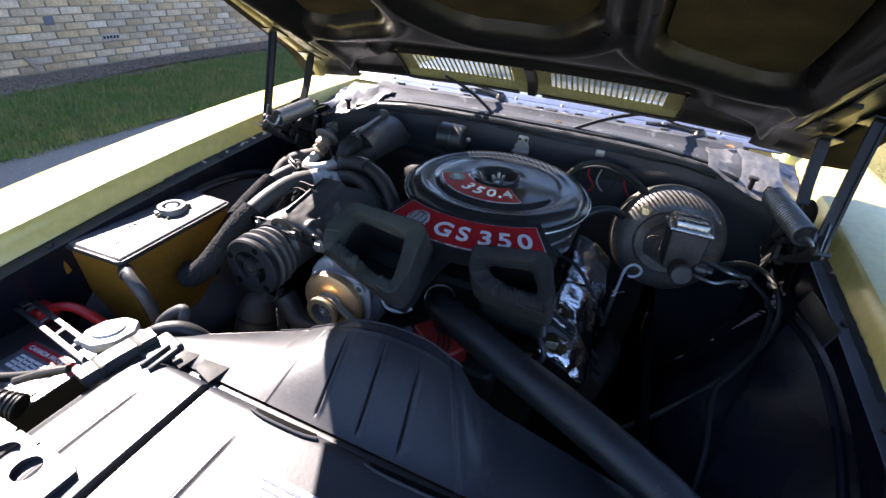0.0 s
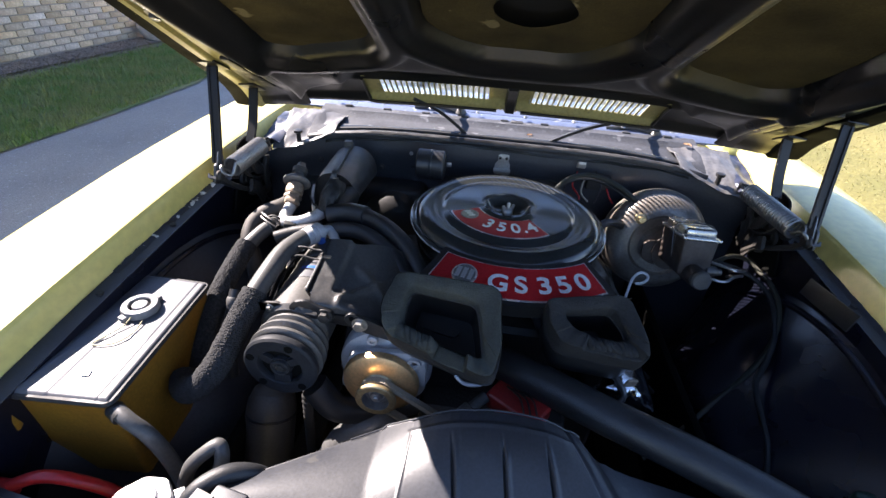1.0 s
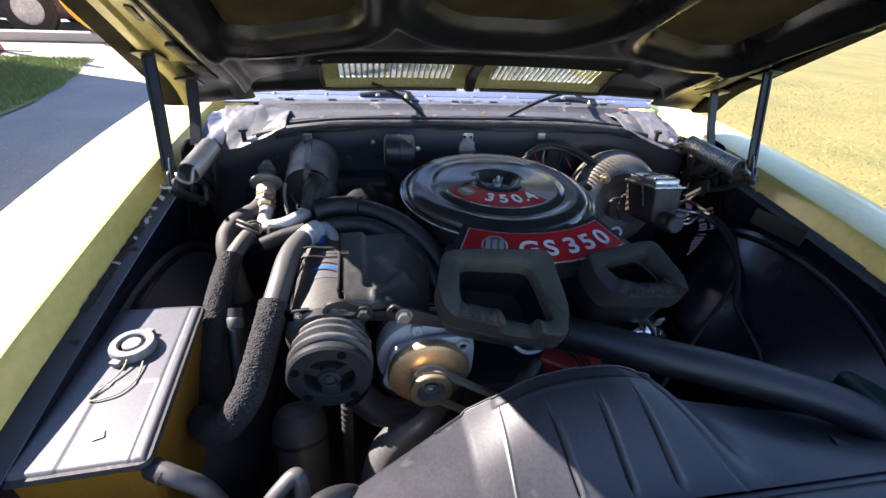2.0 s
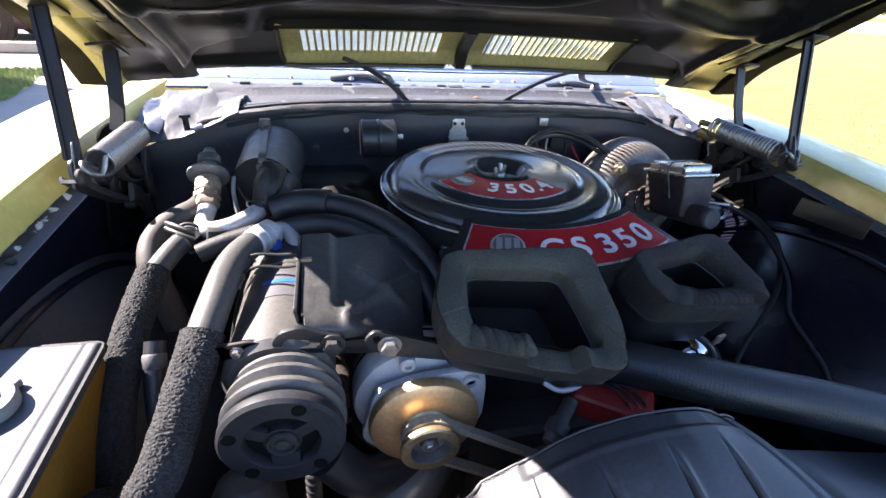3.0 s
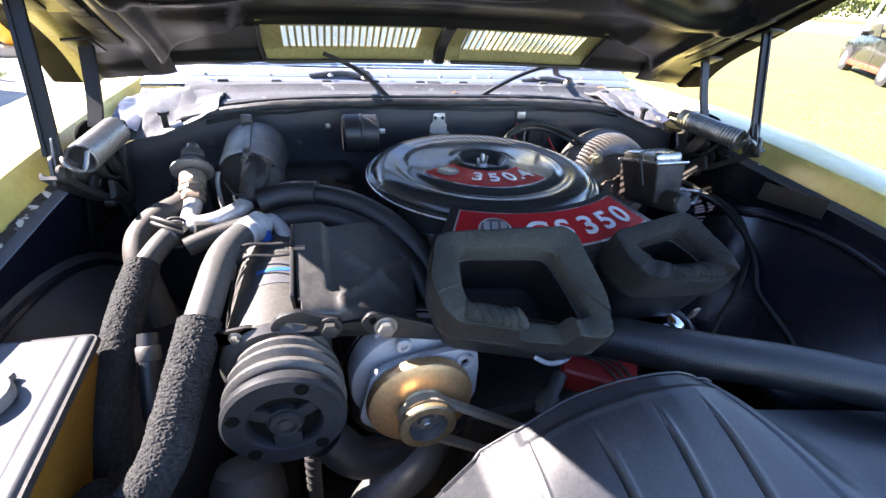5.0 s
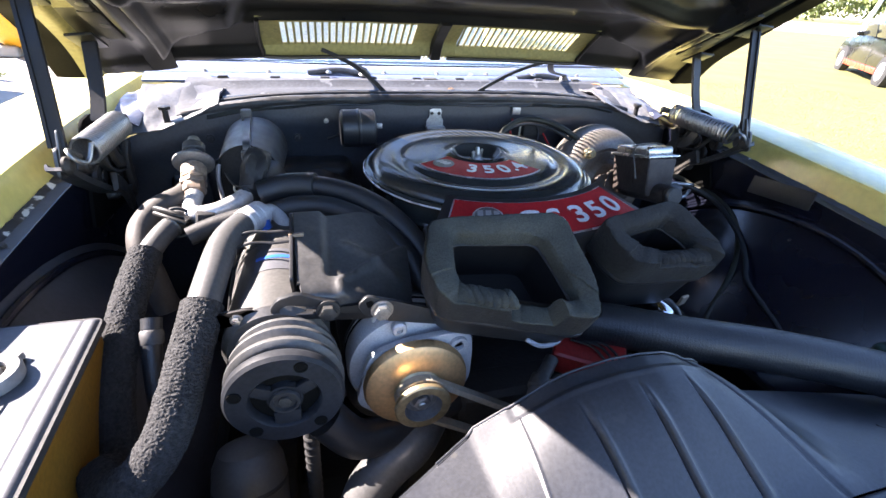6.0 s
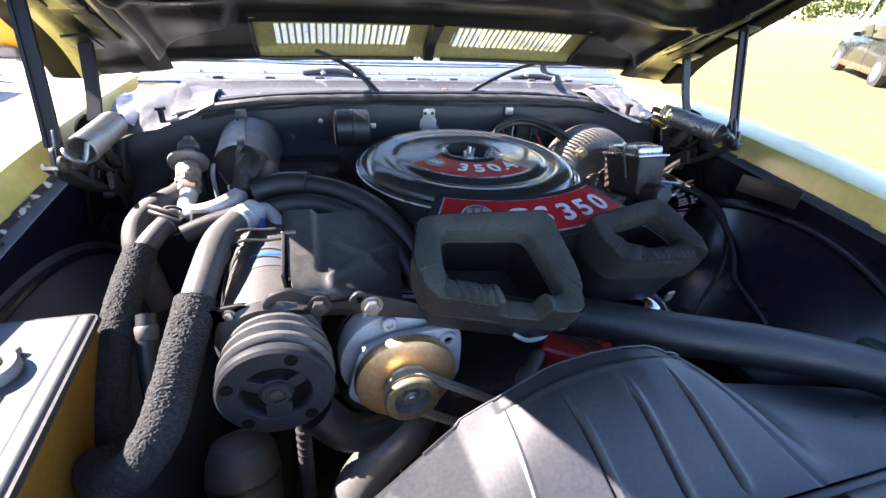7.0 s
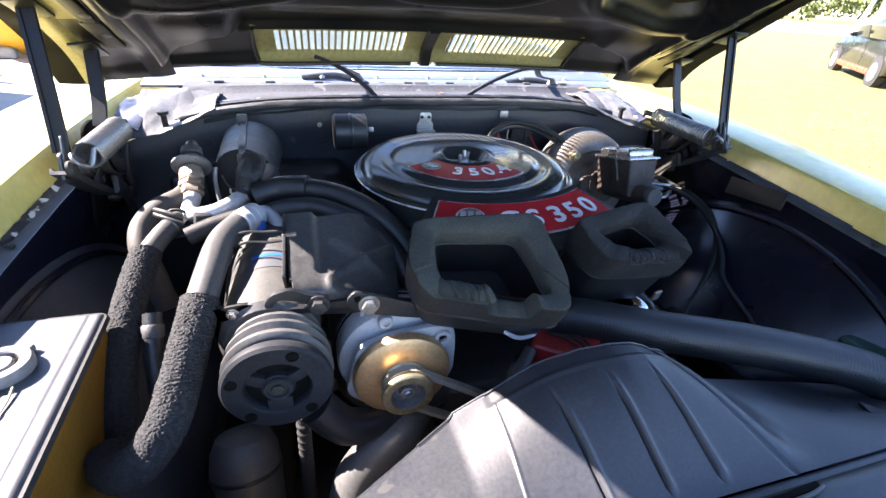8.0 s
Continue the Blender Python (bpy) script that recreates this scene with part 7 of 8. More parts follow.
# ---- battery ----
bat = thing("battery", (-0.59, -0.70, 0.53), "black car battery with a red and white label", "battery")
part("case", box((0.25, 0.175, 0.185), pose(-0.575, -0.690, 0.625), 0.008, 3), BATT_BLACK, bat)
part("label_panel", box((0.130, 0.082, 0.0012), pose(-0.514, -0.695, 0.7186), 0), material("battery_label", (0.09, 0.09, 0.10), 0.4), bat, "dark printed label")
part("label_band", box((0.130, 0.018, 0.0012), pose(-0.514, -0.667, 0.7202), 0), RED, bat, "red label band")
letter("CANADA PROOF", 0.0112, pose(-0.526, -0.671, 0.7212), WHITE_INK, bat)
for k in range(5):
    part("label_field", box((0.015, 0.026, 0.0010), pose(-0.556 + 0.0178 * k, -0.695, 0.7202), 0), LABEL_WHITE, bat)
    for j in range(3):
        part("label_bar", box((0.012, 0.0022, 0.0008), pose(-0.556 + 0.0178 * k, -0.688 - 0.007 * j, 0.7212), 0), LABEL_INK, bat)
part("label_line", box((0.11, 0.014, 0.0010), pose(-0.518, -0.723, 0.7202), 0), material("label_grey", (0.28, 0.29, 0.32), 0.4), bat)
part("terminal_cover", box((0.038, 0.032, 0.03), pose(-0.622, -0.612, 0.735), 0.009, 3), CABLE_RED, bat, "red terminal cover")
part("cable", tube([(-0.610, -0.605, 0.742), (-0.575, -0.590, 0.748), (-0.535, -0.582, 0.735), (-0.50, -0.575, 0.705), (-0.48, -0.57, 0.66)], 0.0085, 12, 7), CABLE_RED, bat, "red battery cable")
part("cable", tube([(-0.70, -0.735, 0.755), (-0.60, -0.750, 0.745), (-0.53, -0.740, 0.742), (-0.46, -0.715, 0.755), (-0.42, -0.69, 0.765)], 0.0075, 12, 7), WIRE, bat, "black battery cable")
strap = thing("battery_strap", (-0.54, -0.62, 0.73), "pale metal hold-down strap slanting over the battery, darkened for shade", "bracket")
d = (Vector((-0.405, -0.655, 0.765)) - Vector((-0.672, -0.622, 0.752)))
ms = Matrix.Translation(Vector((-0.672, -0.622, 0.752))) @ Matrix.Rotation(math.atan2(d.y, d.x), 4, "Z")
# dark rails and end put the strap's shade into its colour
for s in (-1, 1):
    part("rail", box((d.length, 0.009, 0.004), ms @ pose(d.length / 2, s * 0.011, 0.006), 0.001), BLACK_SATIN, strap)
for k in range(4):
    part("rung", box((0.007, 0.024, 0.004), ms @ pose(0.06 + 0.05 * k, 0, 0.006, 0, 0, 20), 0.001), DUSTY_METAL, strap)
part("end", box((0.05, 0.032, 0.004), ms @ pose(0.02, 0, 0.006), 0.001), DARK_STEEL, strap)

# ---- fan shroud ----
shroud = thing("fan_shroud", (0.04, -0.53, 0.60), "black moulded plastic fan shroud, dusty where the sun falls", "fan shroud")
EDGE = [(-0.320, 0.615), (-0.255, 0.690), (-0.190, 0.748), (-0.140, 0.785), (-0.096, 0.813), (-0.060, 0.832), (-0.026, 0.845), (0.015, 0.8535), (0.055, 0.854), (0.090, 0.850), (0.120, 0.843), (0.145, 0.834), (0.160, 0.826), (0.172, 0.810), (0.184, 0.795), (0.210, 0.787), (0.245, 0.776), (0.30, 0.760), (0.38, 0.737), (0.48, 0.707), (0.56, 0.685)]
rx, rz = [p[0] for p in EDGE], [p[1] for p in EDGE]


RIBS = (-0.038, 0.026, 0.084)
COLS = sorted(set(round(q, 4) for q in list(np.linspace(-0.315, 0.56, 200)) + [r + d * 0.0012 for r in RIBS + (-0.101, 0.145) for d in range(-8, 12)]))


def shroud_point(X, v):
    x = X + float(np.interp(X, [-0.315, -0.16, -0.101, -0.038, 0.026, 0.084, 0.145, 0.26, 0.56], [0, 0, -0.006, 0.024, 0.022, 0.028, 0.078, 0.03, 0])) * (v - 0.5)
    wr = step(0.15, 0.22, X)
    y0 = -0.468 - 0.02 * wr
    z0 = float(np.interp(X, rx, rz))
    if X < -0.14:
        y0 = -0.47 - 0.60 * (-0.14 - X)
    if X < 0:
        z0 = max(z0, 0.782)
    y = y0 + (-0.618 - y0) * v
    w = step(0.0, 1.0, v) * 0.55 + v * 0.45
    z = z0 * (1 - w) + 0.787 * w + 0.010 * math.sin(v * math.pi) * (1 - wr)
    fade = step(0.16, 0.50, v) * step(0.95, 0.86, v)
    for r in RIBS:
        d = X - r
        z += fade * (0.0030 * math.exp(-((d - 0.0045) / 0.0034) ** 2) - 0.0055 * max(0.0, 1 - abs(d) / 0.0026))
    z += 0.0012 * math.exp(-((X + 0.101) / 0.0016) ** 2) * step(0.08, 0.12, v)
    z -= 0.0025 * math.exp(-((X - 0.145) / 0.0030) ** 2)
    rim = step(-0.11, -0.10, X) * step(0.15, 0.14, X)
    z += rim * (0.0015 * math.exp(-((v - 0.125) / 0.014) ** 2) - 0.0018 * step(0.12, 0.09, v))
    return Vector((x, y, z))


def shroud_at(u, v):
    return shroud_point(-0.315 + 0.875 * u, v)


part("top", sheet(lambda u, v: shroud_point(COLS[round(u * (len(COLS) - 1))], v), len(COLS) - 1, 60, 0.003), PLASTIC, shroud, "ribbed half-round shroud top", 50)


part("mouth_lip", tube([shroud_at(t, 0) + Vector((0, 0.002, 0.001)) for t in np.linspace(0.15, 0.545, 70)], 0.0014, 8, 1), PLASTIC, shroud)
part("left_skirt", sheet(lambda u, v: shroud_at(0.0 + 0.24 * u, 0) + Vector((0, 0.001, -0.003 - 0.24 * v)), 24, 4, 0.003), PLASTIC, shroud)
part("right_skirt", sheet(lambda u, v: shroud_at(0.58 + 0.42 * u, 0) + Vector((0, 0.001, -0.003 - 0.22 * v)), 24, 4, 0.003), PLASTIC, shroud)
for x in (-0.232, -0.288):
    part("notch", prism([(0, 0), (0.045, 0.004), (0.040, -0.030), (0.004, -0.020)], 0.004, pose(x, -0.600, 0.789), 0.0008), BLACK_DULL, shroud)
for x in (0.315, 0.365):
    part("notch", prism([(0, 0.0), (0.006, 0.030), (0.045, -0.008), (0.045, -0.018)], 0.005, pose(x, -0.585, 0.768), 0.001), BLACK_DULL, shroud)

# ---- radiator cover panel ----
cover = thing("radiator_cover", (0.05, -0.80, 0.70), "flat black plastic radiator cover with ribs, dusty in the sun", "radiator cover")


PANEL_X = sorted(set(round(q, 4) for q in list(np.linspace(-0.330, 0.590, 231)) + [xg + d * 0.0009 for xg in (-0.259, -0.186, -0.096) for d in range(-10, 11)]))


def panel(u, v):
    x = PANEL_X[round(u * (len(PANEL_X) - 1))]
    y = -0.628 - 0.36 * v
    z = 0.797 - 0.012 * step(0.35, 1.0, v)
    z -= 0.012 * step(0.02, 0.0, u) + 0.010 * step(0.03, 0.0, v)
    z -= 0.014 * step(0.0066, 0.0054, abs(x + 0.186)) * step(0.012, 0.03, v)
    for xg in (-0.259, -0.096, 0.10, 0.27, 0.42):
        z += 0.0020 * math.exp(-((x - xg) / 0.0035) ** 2) * step(0.12, 0.20, v)
    return Vector((x, y, z))


part("top", sheet(panel, len(PANEL_X) - 1, 40, 0.004), PLASTIC, cover, "", 50)
part("groove", box((0.0096, 0.345, 0.003), pose(-0.186, -0.812, 0.7755, 2), 0.0005), LIP_BLACK, cover, "black rubber strip in the groove")
for x0, x1 in ((-0.098, -0.004), (0.075, 0.180)):
    part("slit", box((x1 - x0, 0.006, 0.004), pose((x0 + x1) / 2, -0.6375, 0.7975, 0, 0, 2), 0.0008), LIP_BLACK, cover, "dark slit in the cover")
    part("slit_lip", tube([(x0 - 0.004, -0.640, 0.7985), (x0 + 0.02, -0.6435, 0.7995), (x1 - 0.02, -0.6425, 0.7995), (x1 + 0.003, -0.638, 0.7985)], 0.0022, 8, 5), PLASTIC, cover)
part("edge_fold", box((0.92, 0.010, 0.03), pose(0.13, -0.623, 0.7685), 0.003), PLASTIC, cover)
part("corner_block", box((0.046, 0.050, 0.030), pose(-0.303, -0.616, 0.786, 0, 0, -10), 0.006, 3), PLASTIC, cover)
for k in range(2):
    part("corner_rib", box((0.006, 0.045, 0.006), pose(-0.290 + 0.016 * k, -0.632, 0.802, 8, 0, -8), 0.002), PLASTIC, cover)
part("rail", tube([(-0.322, -0.606, 0.802), (-0.334, -0.655, 0.799), (-0.342, -0.706, 0.796)], 0.012, res=6, section=[(-0.012, -0.012), (0.012, -0.012), (0.012, 0.006), (0.009, 0.009), (-0.009, 0.009), (-0.012, 0.006)]), PLASTIC, cover, "flat-topped moulded edge rail")
for t in (0.25, 0.75):
    p = Vector((-0.322, -0.606, 0.804)).lerp(Vector((-0.342, -0.706, 0.798)), t)
    part("clip", box((0.029, 0.008, 0.022), Matrix.Translation(p) @ pose(0, 0, 0, 0, 0, -12), 0.003), BLACK_DULL, cover)
b = box((0.125, 0.062, 0.0012), pose(0.012, -0.728, 0.7975, 0, 0, 0), 0)
sticker = part("sticker", b, LABEL_WHITE, cover, "white paper label with small print")
for k in range(6):
    part("print_bar", box((0.085 - 0.011 * (k % 3), 0.0032, 0.0008), pose(0.018, -0.706 - 0.0085 * k, 0.7986), 0), LABEL_INK, sticker)
# holed metal support beside the panel
b = None
for x0, x1, hx in ((-0.42, -0.3235, -0.345), (-0.3235, -0.2825, -0.303), (-0.2825, -0.212, -0.262)):
    ins = [(hx + 0.015 * math.cos(a), -0.812 + 0.015 * math.sin(a)) for a in np.linspace(0, 2 * math.pi, 33)[:-1]]
    outs = []
    for px, py in ins:
        dx, dy = px - hx, py + 0.812
        k = min((x1 - hx) / dx if dx > 1e-6 else 9, (x0 - hx) / dx if dx < -1e-6 else 9, 0.026 / dy if dy > 1e-6 else 9, -0.07 / dy if dy < -1e-6 else 9)
        outs.append((hx + dx * k, -0.812 + dy * k))
    b = ring_band(outs, ins, 0.006, pose(0, 0, 0.797), 0.0, b)
single("radiator_support", b, PLASTIC, (-0.32, -0.83, 0.70), "pale dusty radiator support plate with round holes", "bracket")

# ---- radiator neck and cap ----
rad = thing("radiator", (-0.10, -0.62, 0.42), "black radiator with a pale filler cap", "radiator")
part("core", box((0.72, 0.06, 0.34), pose(0.08, -0.655, 0.58), 0.006), BLACK_DULL, rad)
part("tank", box((0.70, 0.07, 0.05), pose(0.08, -0.652, 0.758), 0.012, 3), BLACK_SATIN, rad)
part("end_tank", box((0.09, 0.08, 0.34), pose(-0.385, -0.635, 0.585), 0.02, 3), BLACK_SATIN, rad)
cm = pose(-0.400, -0.626, 0.772, -6, -8, 0)
part("neck", lathe([(0.022, -0.03), (0.022, 0.0), (0.032, 0.002), (0.032, 0.006), (0.0, 0.006)], cm, 28), DARK_STEEL, rad)
oct_ = [(0.040 * math.cos(math.pi / 4 * i + 0.39), 0.040 * math.sin(math.pi / 4 * i + 0.39)) for i in range(8)]
cp = part("cap", prism(rounded(oct_, 0.006), 0.016, cm @ Matrix.Translation((0, 0, 0.007)), 0.004), ALUMINIUM, rad, "pale worn pressure cap")
part("cap_boss", lathe([(0.024, 0.0), (0.022, 0.004), (0.0, 0.005)], cm @ Matrix.Translation((0, 0, 0.023)), 24), ALUMINIUM, cp)
for k in range(2):
    part("cap_ear", box((0.016, 0.020, 0.010), cm @ pose(0, 0, 0.010, 0, 0, 30 + 180 * k) @ pose(0.042, 0, 0), 0.003), ALUMINIUM, cp)
part("overflow_pipe", tube([(-0.360, -0.612, 0.775), (-0.340, -0.590, 0.792), (-0.315, -0.570, 0.792), (-0.290, -0.556, 0.772), (-0.28, -0.55, 0.74)], 0.0125, 14, 7), RUBBER, rad, "short black overflow pipe")
part("bleed_pipe", tube([(-0.400, -0.560, 0.73), (-0.385, -0.555, 0.765), (-0.368, -0.545, 0.783), (-0.352, -0.535, 0.790), (-0.345, -0.545, 0.775), (-0.348, -0.565, 0.745)], 0.0095, 12, 7), RUBBER_GREY, rad, "grey bent pipe")
loomp = [(-0.72, -0.83, 0.77), (-0.62, -0.80, 0.772), (-0.55, -0.79, 0.768), (-0.48, -0.77, 0.755), (-0.43, -0.75, 0.74)]
pts = spline(loomp, 30)
b = tube(loomp, 0.016, 14, 8)
loom = single("corrugated_conduit", b, RUBBER, (-0.43, -0.75, 0.72), "black corrugated wiring conduit beside the radiator", "conduit")
for i in range(6, len(pts) - 1, 4):
    tdir = (pts[i + 1] - pts[i]).normalized()
    part("ring", lathe([(0.0155, -0.0020), (0.0185, -0.0010), (0.0185, 0.0010), (0.0155, 0.0020)], Matrix.Translation(pts[i]) @ tdir.to_track_quat("Z", "Y").to_matrix().to_4x4(), 14), RUBBER, loom)
part("connector", tube([(-0.455, -0.735, 0.765), (-0.42, -0.712, 0.778), (-0.39, -0.695, 0.785)], 0.006, 10, 4), DUSTY_METAL, loom, "pale plug connector")
GREEN_PLASTIC = material("green_fluid_plastic", (0.025, 0.060, 0.045), 0.4, 0, (0.02, 0.045, 0.035), 8, 150, 0.5, 0.03)
bottle = thing("washer_bottle", (0.606, -0.486, 0.555), "dark green plastic bottle beside the radiator hose", "bottle")
part("body", box((0.078, 0.15, 0.17), pose(0.606, -0.486, 0.640, 0, 0, 0), 0.012, 4), GREEN_PLASTIC, bottle)
part("cap", lathe([(0.018, 0.0), (0.018, 0.012), (0.014, 0.015), (0.0, 0.015)], pose(0.606, -0.52, 0.724), 20), BLACK_DULL, bottle)


LEAF_DRY = material("dry_leaf", (0.42, 0.24, 0.12), 0.7, 0, (0.28, 0.15, 0.08), 30, 200, 0.6, 0.1)
for x, y, z, a in ((0.072, 0.368, 0.962, 30), (0.50, 0.395, 0.972, -40)):
    b = bmesh.new()
    pts = [(-0.013, 0.0, 0.0), (-0.004, 0.007, 0.003), (0.006, 0.006, 0.004), (0.014, 0.0, 0.001), (0.005, -0.006, 0.004), (-0.005, -0.007, 0.003)]
    ring = [b.verts.new(p) for p in pts]
    mid = b.verts.new((0, 0, 0.0005))
    for i in range(6):
        b.faces.new((ring[i], ring[(i + 1) % 6], mid))
    bmesh.ops.solidify(b, geom=b.faces[:], thickness=0.0006)
    b.transform(pose(x, y, z, 6, 0, a))
    single("dry_leaf", b, LEAF_DRY, (x, y, z), "small curled tan leaf lying on the cowl", "leaf")

# ---- parked vehicles ----
def vehicle(name, at, heading, paint, label, length=3.9, width=1.70, height=1.42, wheel=0.33, stripe=None, base=2.45, squash=1.0):
    """A parked hatchback; at: the ground below its middle, heading: degrees of its nose from +x."""
    v = thing(name, at, label, "car")
    m = Matrix.Translation(at) @ pose(0, 0, 0, 0, 0, heading) @ Matrix.Diagonal((1, 1, squash, 1))
    h, l = height, length / 2
    side = [(-l, 0.32), (-l + 0.03, 0.62), (-l + 0.12, 0.86), (-l + 0.30, h * 0.93), (-l + 0.55, h), (0.10, h), (0.62, h * 0.93), (l - 1.05, 0.92), (l - 0.35, 0.82), (l - 0.08, 0.68), (l, 0.50), (l - 0.02, 0.30), (l - 0.3, 0.22), (-l + 0.3, 0.22)]
    b = bmesh.new()
    rows = []
    for yk, ins, top in ((-1, 0.0, 0.94), (-0.96, 0.02, 1.0), (0.96, 0.02, 1.0), (1, 0.0, 0.94)):
        ring = []
        for x, z in side:
            tuck = 0.80 if z > 0.95 else 1.0
            ring.append(b.verts.new(m @ Vector((x * (0.99 if abs(yk) == 1 else 1), yk * width / 2 * tuck, 0.22 + (z - 0.22) * (top if abs(yk) == 1 and z > 0.95 else 1)))))
        rows.append(ring)
    n = len(side)
    for p, q in zip(rows, rows[1:]):
        for i in range(n):
            b.faces.new((p[i], p[(i + 1) % n], q[(i + 1) % n], q[i]))
    b.faces.new(rows[0]), b.faces.new(rows[-1])
    bmesh.ops.recalc_face_normals(b, faces=b.faces)
    bmesh.ops.bevel(b, geom=b.edges[:], offset=0.03, segments=2, affect="EDGES", profile=0.6)
    body = part("body", b, paint, v, "", 50)
    for s in (-1, 1):
        y = s * width / 2
        for x0, x1, x2, x3 in ((-l + 0.36, -0.42, -0.45, -l + 0.26), (-0.36, 0.14, 0.66, -0.38)):
            q = [(x0, h * 0.90), (x1, h * 0.92), (x2, 0.98), (x3, 0.98)]
            b = prism([(x, z) for x, z in q], 0.02, m @ Matrix.Translation((0, y * 0.86 + s * 0.005, 0)) @ pose(0, 0, 0, 90 - s * 9), 0.004)
            part("side_window", b, CAR_GLASS, body)
        part("sill", box((base - 0.66, 0.03, 0.13), m @ pose(0, y * 1.005, 0.27), 0.01), stripe or TYRE, body, "red sill stripe" if stripe else "")
        part("mirror", box((0.10, 0.17, 0.11), m @ pose(0.48, s * (width / 2 + 0.08), 1.0), 0.035, 3), paint, body)
        part("door_seam", box((0.012, 0.006, 0.58), m @ pose(-0.40, y * 1.001, 0.64), 0), TYRE, body)
        for wx in (-base / 2, base / 2):
            hub = m @ Matrix.Translation((wx, s * (width / 2 - 0.09), wheel)) @ pose(0, 0, 0, -90 * s)
            part("wheel_arch", lathe([(wheel + 0.055, -0.02), (wheel + 0.055, 0.098), (0.0, 0.098)], hub, 32, close=False), TYRE, body)
            tyre = part("wheel", lathe([(wheel * 0.62, -0.09), (wheel * 0.94, -0.09), (wheel, -0.06), (wheel, 0.075), (wheel * 0.95, 0.105), (wheel * 0.66, 0.112), (wheel * 0.62, 0.10)], hub, 36), TYRE, v, "black tyre on a silver alloy rim")
            part("rim", lathe([(wheel * 0.67, 0.113), (wheel * 0.62, 0.118), (wheel * 0.58, 0.085), (wheel * 0.52, 0.06), (0.0, 0.06)], hub, 32), RIM, tyre)
            for k in range(5):
                part("spoke", box((wheel * 0.56, 0.055, 0.03), hub @ pose(0, 0, 0.095, 0, 0, 72 * k) @ pose(wheel * 0.31, 0, 0), 0.008, 2), RIM, tyre)
    return v


CAR_GLASS = material("dark_car_glass", (0.02, 0.024, 0.026), 0.06, 0, (0.03, 0.034, 0.036), 3, 100, 0.3, 0.0, coat=0.6)
c0 = Vector((11.45, 6.88, 0.05))
hd = 47.9
off = Vector((0.742, -0.670, 0)) * 0.80
vehicle("parked_car", tuple(c0 + off), hd, CAR_BLACK, "black hatchback with a red sill stripe parked on dry grass", stripe=CAR_RED, base=3.0, length=4.25, width=1.75, height=1.40, wheel=0.30, squash=0.84)
vehicle("parked_car", (-7.15, 9.35, 0.01), 2, CAR_MAROON, "dark maroon car parked behind a concrete wheel stop", base=2.75, length=4.5, height=1.6, wheel=0.35)
vehicle("parked_car", (-6.2, 13.2, 0.01), 12, CAR_MAROON, "dark maroon car parked in the lot behind the house", base=2.7, length=4.4, height=1.55)

# ---- yard things ----
b = box((2.1, 0.20, 0.15), pose(-5.35, 7.62, 0.085, 0, 0, 6), 0.045, 4)
single("wheel_stop", b, CONCRETE, (-5.35, 7.62, 0.01), "weathered concrete wheel stop on the asphalt", "wheel stop")
post = thing("red_post", (-5.18, 6.66, 0.02), "faded red metal post leaning on a flat base", "post")
part("pole", tube([(-5.18, 6.66, 0.02), (-5.42, 6.70, 0.95), (-5.66, 6.74, 1.9)], 0.045, 16, 4), RED_POST, post)
part("foot", box((0.42, 0.035, 0.012), pose(-5.02, 6.66, 0.024, 0, 0, 4), 0.003), BLACK_DULL, post)
part("foot", box((0.035, 0.34, 0.012), pose(-5.16, 6.60, 0.036, 0, 0, 20), 0.003), BLACK_DULL, post)
b = bmesh.new()
bmesh.ops.create_icosphere(b, subdivisions=4, radius=0.24)
for v in b.verts:
    k = 1 + 0.22 * noise.noise(v.co * 5) + 0.07 * noise.noise(v.co * 16)
    v.co = Vector((v.co.x * k * 1.05, v.co.y * k, max(-0.12, v.co.z * k * 0.85) + 0.12)) + Vector((-5.42, 6.32, 0.02))
single("boulder", b, STONE, (-5.42, 6.32, 0.02), "pale rough boulder at the corner of the house", "rock")
ball = thing("inflatable", (-4.12, 8.18, 0.02), "yellow and purple inflatable standing on the lot", "inflatable")
b = bmesh.new()
bmesh.ops.create_uvsphere(b, u_segments=40, v_segments=24, radius=0.85)
for v in b.verts:
    a = math.atan2(v.co.y, v.co.x)
    k = 1 + 0.03 * math.cos(a * 8)
    v.co = Vector((v.co.x * k - 4.12, v.co.y * k + 8.18, v.co.z * 0.95 + 0.80))
part("belly", b, YELLOW_VINYL, ball)
for k in range(6):
    a = radians(60 * k + 20)
    pts = [(-4.12 + 0.87 * math.cos(t) * math.cos(a), 8.18 + 0.87 * math.cos(t) * math.sin(a), 0.80 + 0.83 * math.sin(t)) for t in np.linspace(0.15, 1.2, 8)]
    part("patch", tube(pts, 0.11, 10, 3, radii=(0.13, 0.07)), PURPLE_VINYL, ball, "purple vinyl panel")
pole = thing("sign_pole", (13.98, 9.18, 0.05), "white slanting pole at the edge of the lawn", "pole")
part("pole", tube([(13.98, 9.18, 0.05), (14.10, 9.09, 0.70), (14.24, 8.98, 1.65), (14.40, 8.86, 2.75)], 0.05, 12, 4), WHITE_POLE, pole)
TX, TY = 18.2, 11.0
tr = thing("tree", (TX, TY, 0.05), "grey-brown tree trunk behind the parked car", "tree")
BARK = material("grey_bark", (0.13, 0.105, 0.085), 0.9, 0, (0.07, 0.055, 0.045), 12, 60, 0.8, 0.8, 30)
part("trunk", tube([(TX, TY, 0.0), (TX + 0.02, TY + 0.02, 1.6), (TX, TY + 0.05, 3.2), (TX + 0.1, TY, 5.0)], 0.2, 16, 5, wobble=0.15, radii=(0.42, 0.16)), BARK, tr)
rnd = random.Random(8)
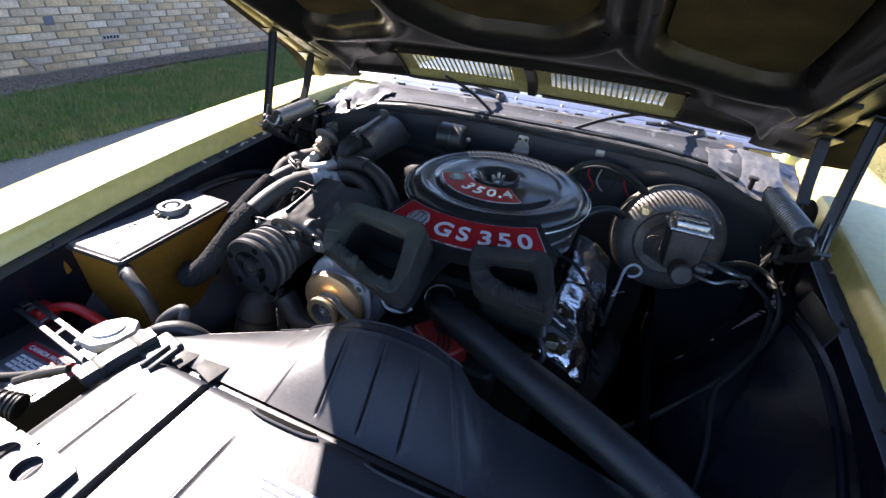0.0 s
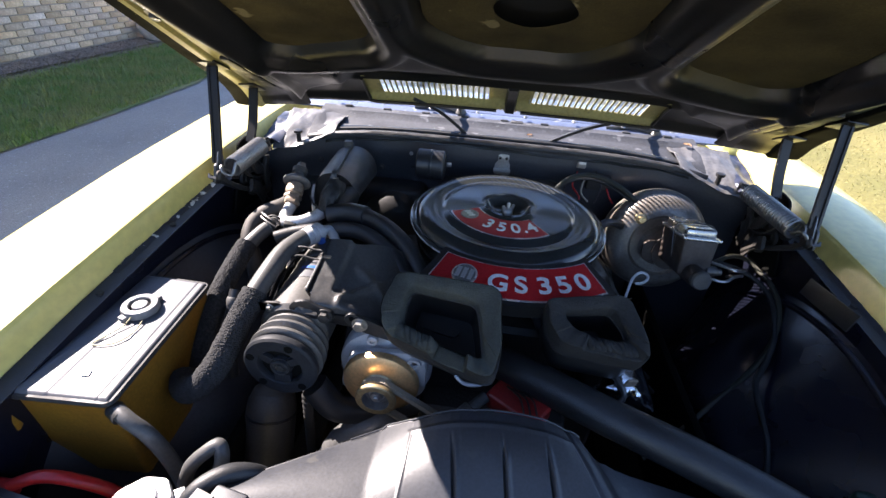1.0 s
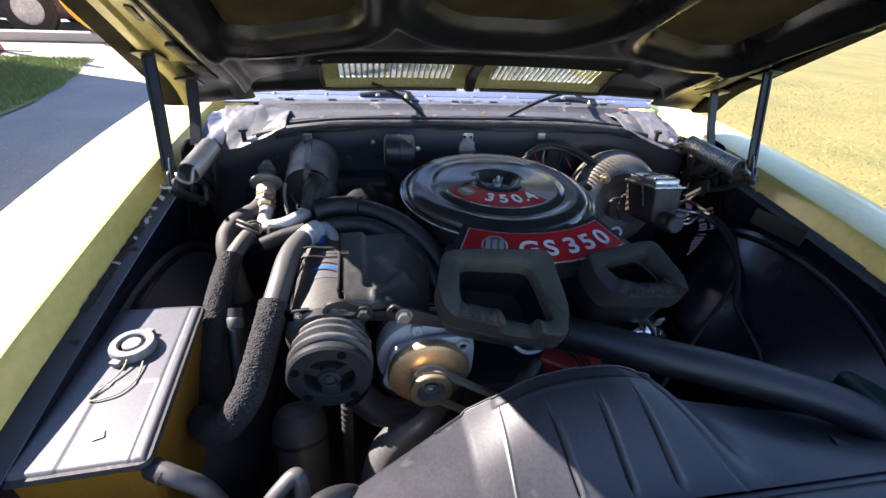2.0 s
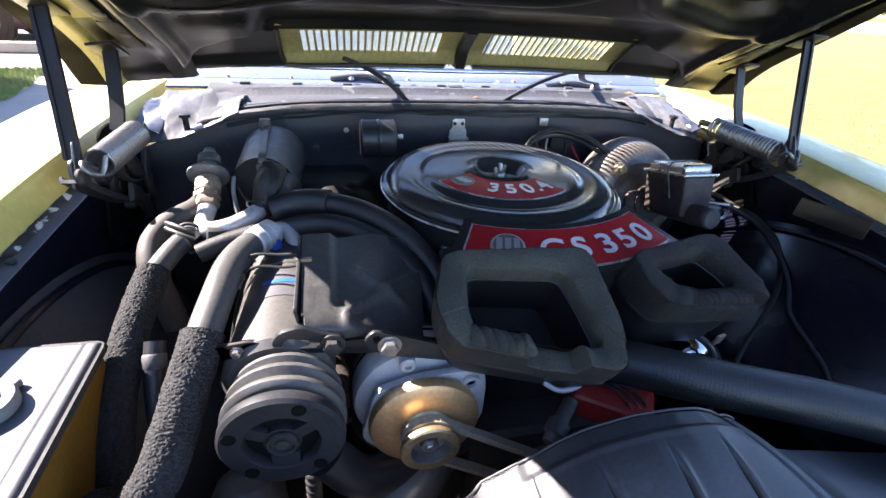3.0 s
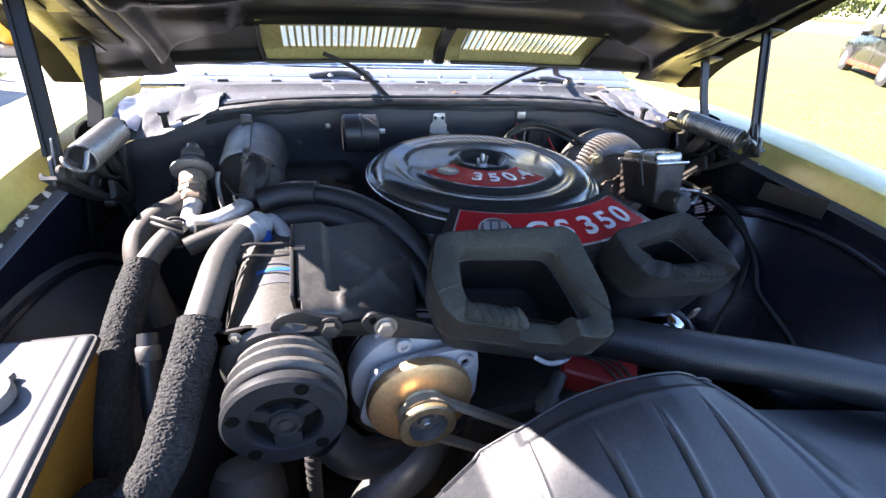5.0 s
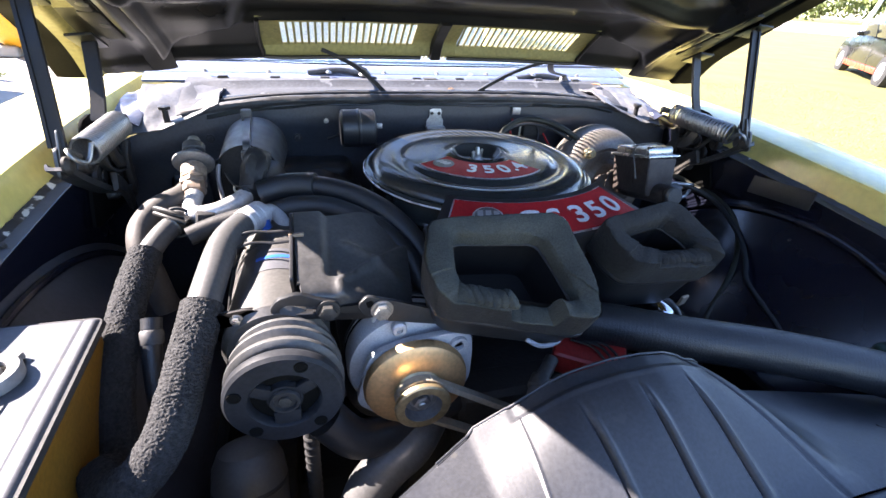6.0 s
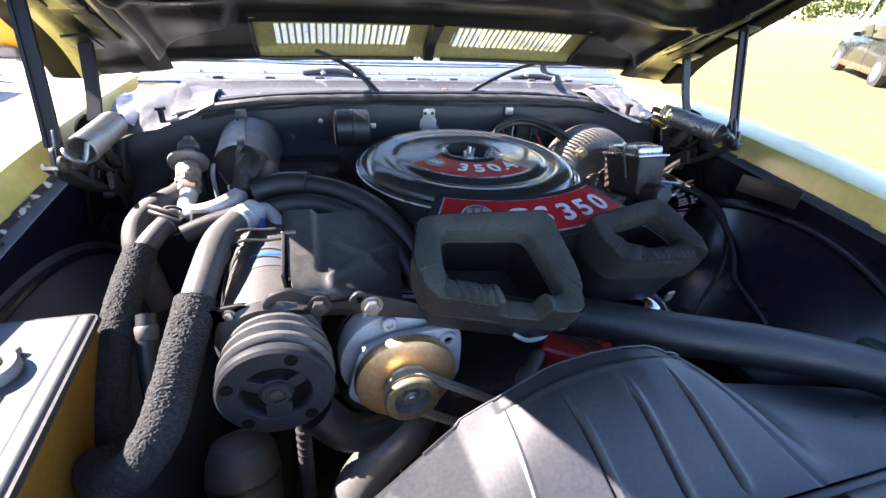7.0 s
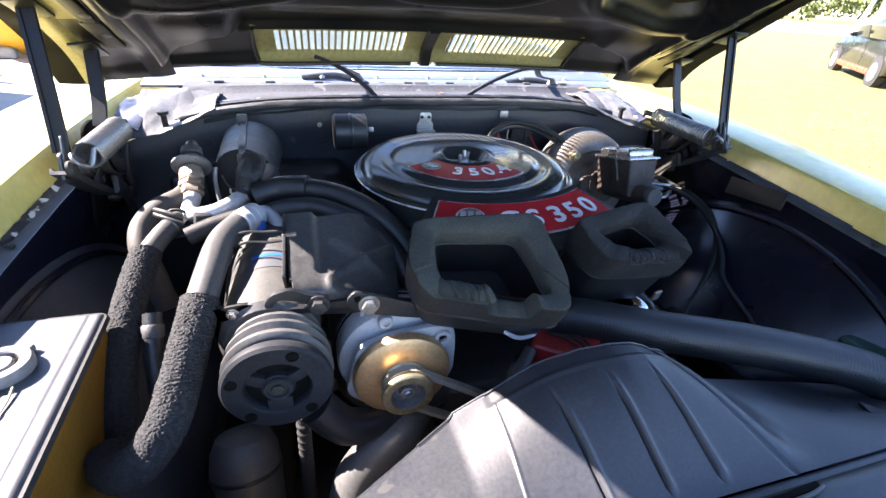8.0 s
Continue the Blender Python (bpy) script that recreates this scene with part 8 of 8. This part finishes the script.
verts, faces = [], []


def leaf_cloud(verts, faces, centre, radius, count, size):
    for _ in range(count):
        d = Vector((rnd.gauss(0, 1), rnd.gauss(0, 1), rnd.gauss(0, 1))).normalized() * radius * rnd.random() ** 0.4
        c = Vector(centre) + Vector((d.x, d.y, d.z * 0.75))
        a = Vector((rnd.gauss(0, 1), rnd.gauss(0, 1), rnd.gauss(0, 1))).normalized()
        e = a.orthogonal().normalized()
        k = len(verts)
        s = size * rnd.uniform(0.6, 1.3)
        verts += [c - e * s, c + a.cross(e) * s * 0.5, c + e * s, c - a.cross(e) * s * 0.5]
        faces.append((k, k + 1, k + 2, k + 3))


for k in range(9):
    p = (TX + rnd.uniform(-1.6, 1.6), TY + rnd.uniform(-1.6, 1.6), 5.4 + rnd.uniform(-0.6, 1.6))
    leaf_cloud(verts, faces, p, rnd.uniform(0.7, 1.2), 260, 0.10)
me = bpy.data.meshes.new("crown")
me.from_pydata([v - Vector((TX, TY, 0.05)) for v in verts], [], faces)
me.materials.append(LEAF)
crown = new("crown", me)
crown.parent = tr
for k in range(4):
    a = 1.57 * k
    part("limb", tube([(TX, TY, 3.4 + 0.3 * k), (TX + 0.6 * math.cos(a), TY + 0.6 * math.sin(a), 4.6), (TX + 1.2 * math.cos(a), TY + 1.2 * math.sin(a), 5.4)], 0.07, 8, 4, radii=(0.09, 0.03)), BARK, tr)
# far hedge and woods across the road
verts, faces = [], []
for k in range(190):
    t = k / 189
    p = (50 + 150 * t + rnd.uniform(-3, 3), 196 - 185 * t + rnd.uniform(-3, 3), rnd.uniform(1.2, 8.5))
    leaf_cloud(verts, faces, p, rnd.uniform(2.4, 4.6), 140, 0.62)
me = bpy.data.meshes.new("hedge")
me.from_pydata(verts, [], faces)
me.materials.append(LEAF)
tagged(new("hedge", me), "distant green and yellowing trees beyond the road", "trees", kind="stuff")

# ---- bricks of the house wall ----
course, bl = 0.0765, 0.232
brick_mesh = []
for kind in range(4):
    rnd = random.Random(40 + kind)
    b = box((0.045, bl - 0.013, course - 0.013), pose(0, 0, 0), 0.004, 1)
    for v in b.verts:
        v.co += Vector((rnd.uniform(-1, 1) * 0.0025, rnd.uniform(-1, 1) * 0.003, rnd.uniform(-1, 1) * 0.002))
    me = bpy.data.meshes.new("brick")
    b.to_mesh(me)
    b.free()
    me.materials.append(BRICK)
    brick_mesh.append(me)
rnd = random.Random(12)
for row in range(14):
    for col in range(21):
        y = 1.50 + bl * (col + 0.5 * (row % 2)) + rnd.uniform(-0.003, 0.003)
        if y > WALL_END - bl / 2:
            continue
        ob = new("brick", brick_mesh[rnd.randrange(4)])
        ob.parent = house_wall
        ob.location = Vector((WALL_X - 0.012 + rnd.uniform(0, 0.004), y, 0.045 + course * (row + 0.5))) - ORIGIN[house_wall.name]
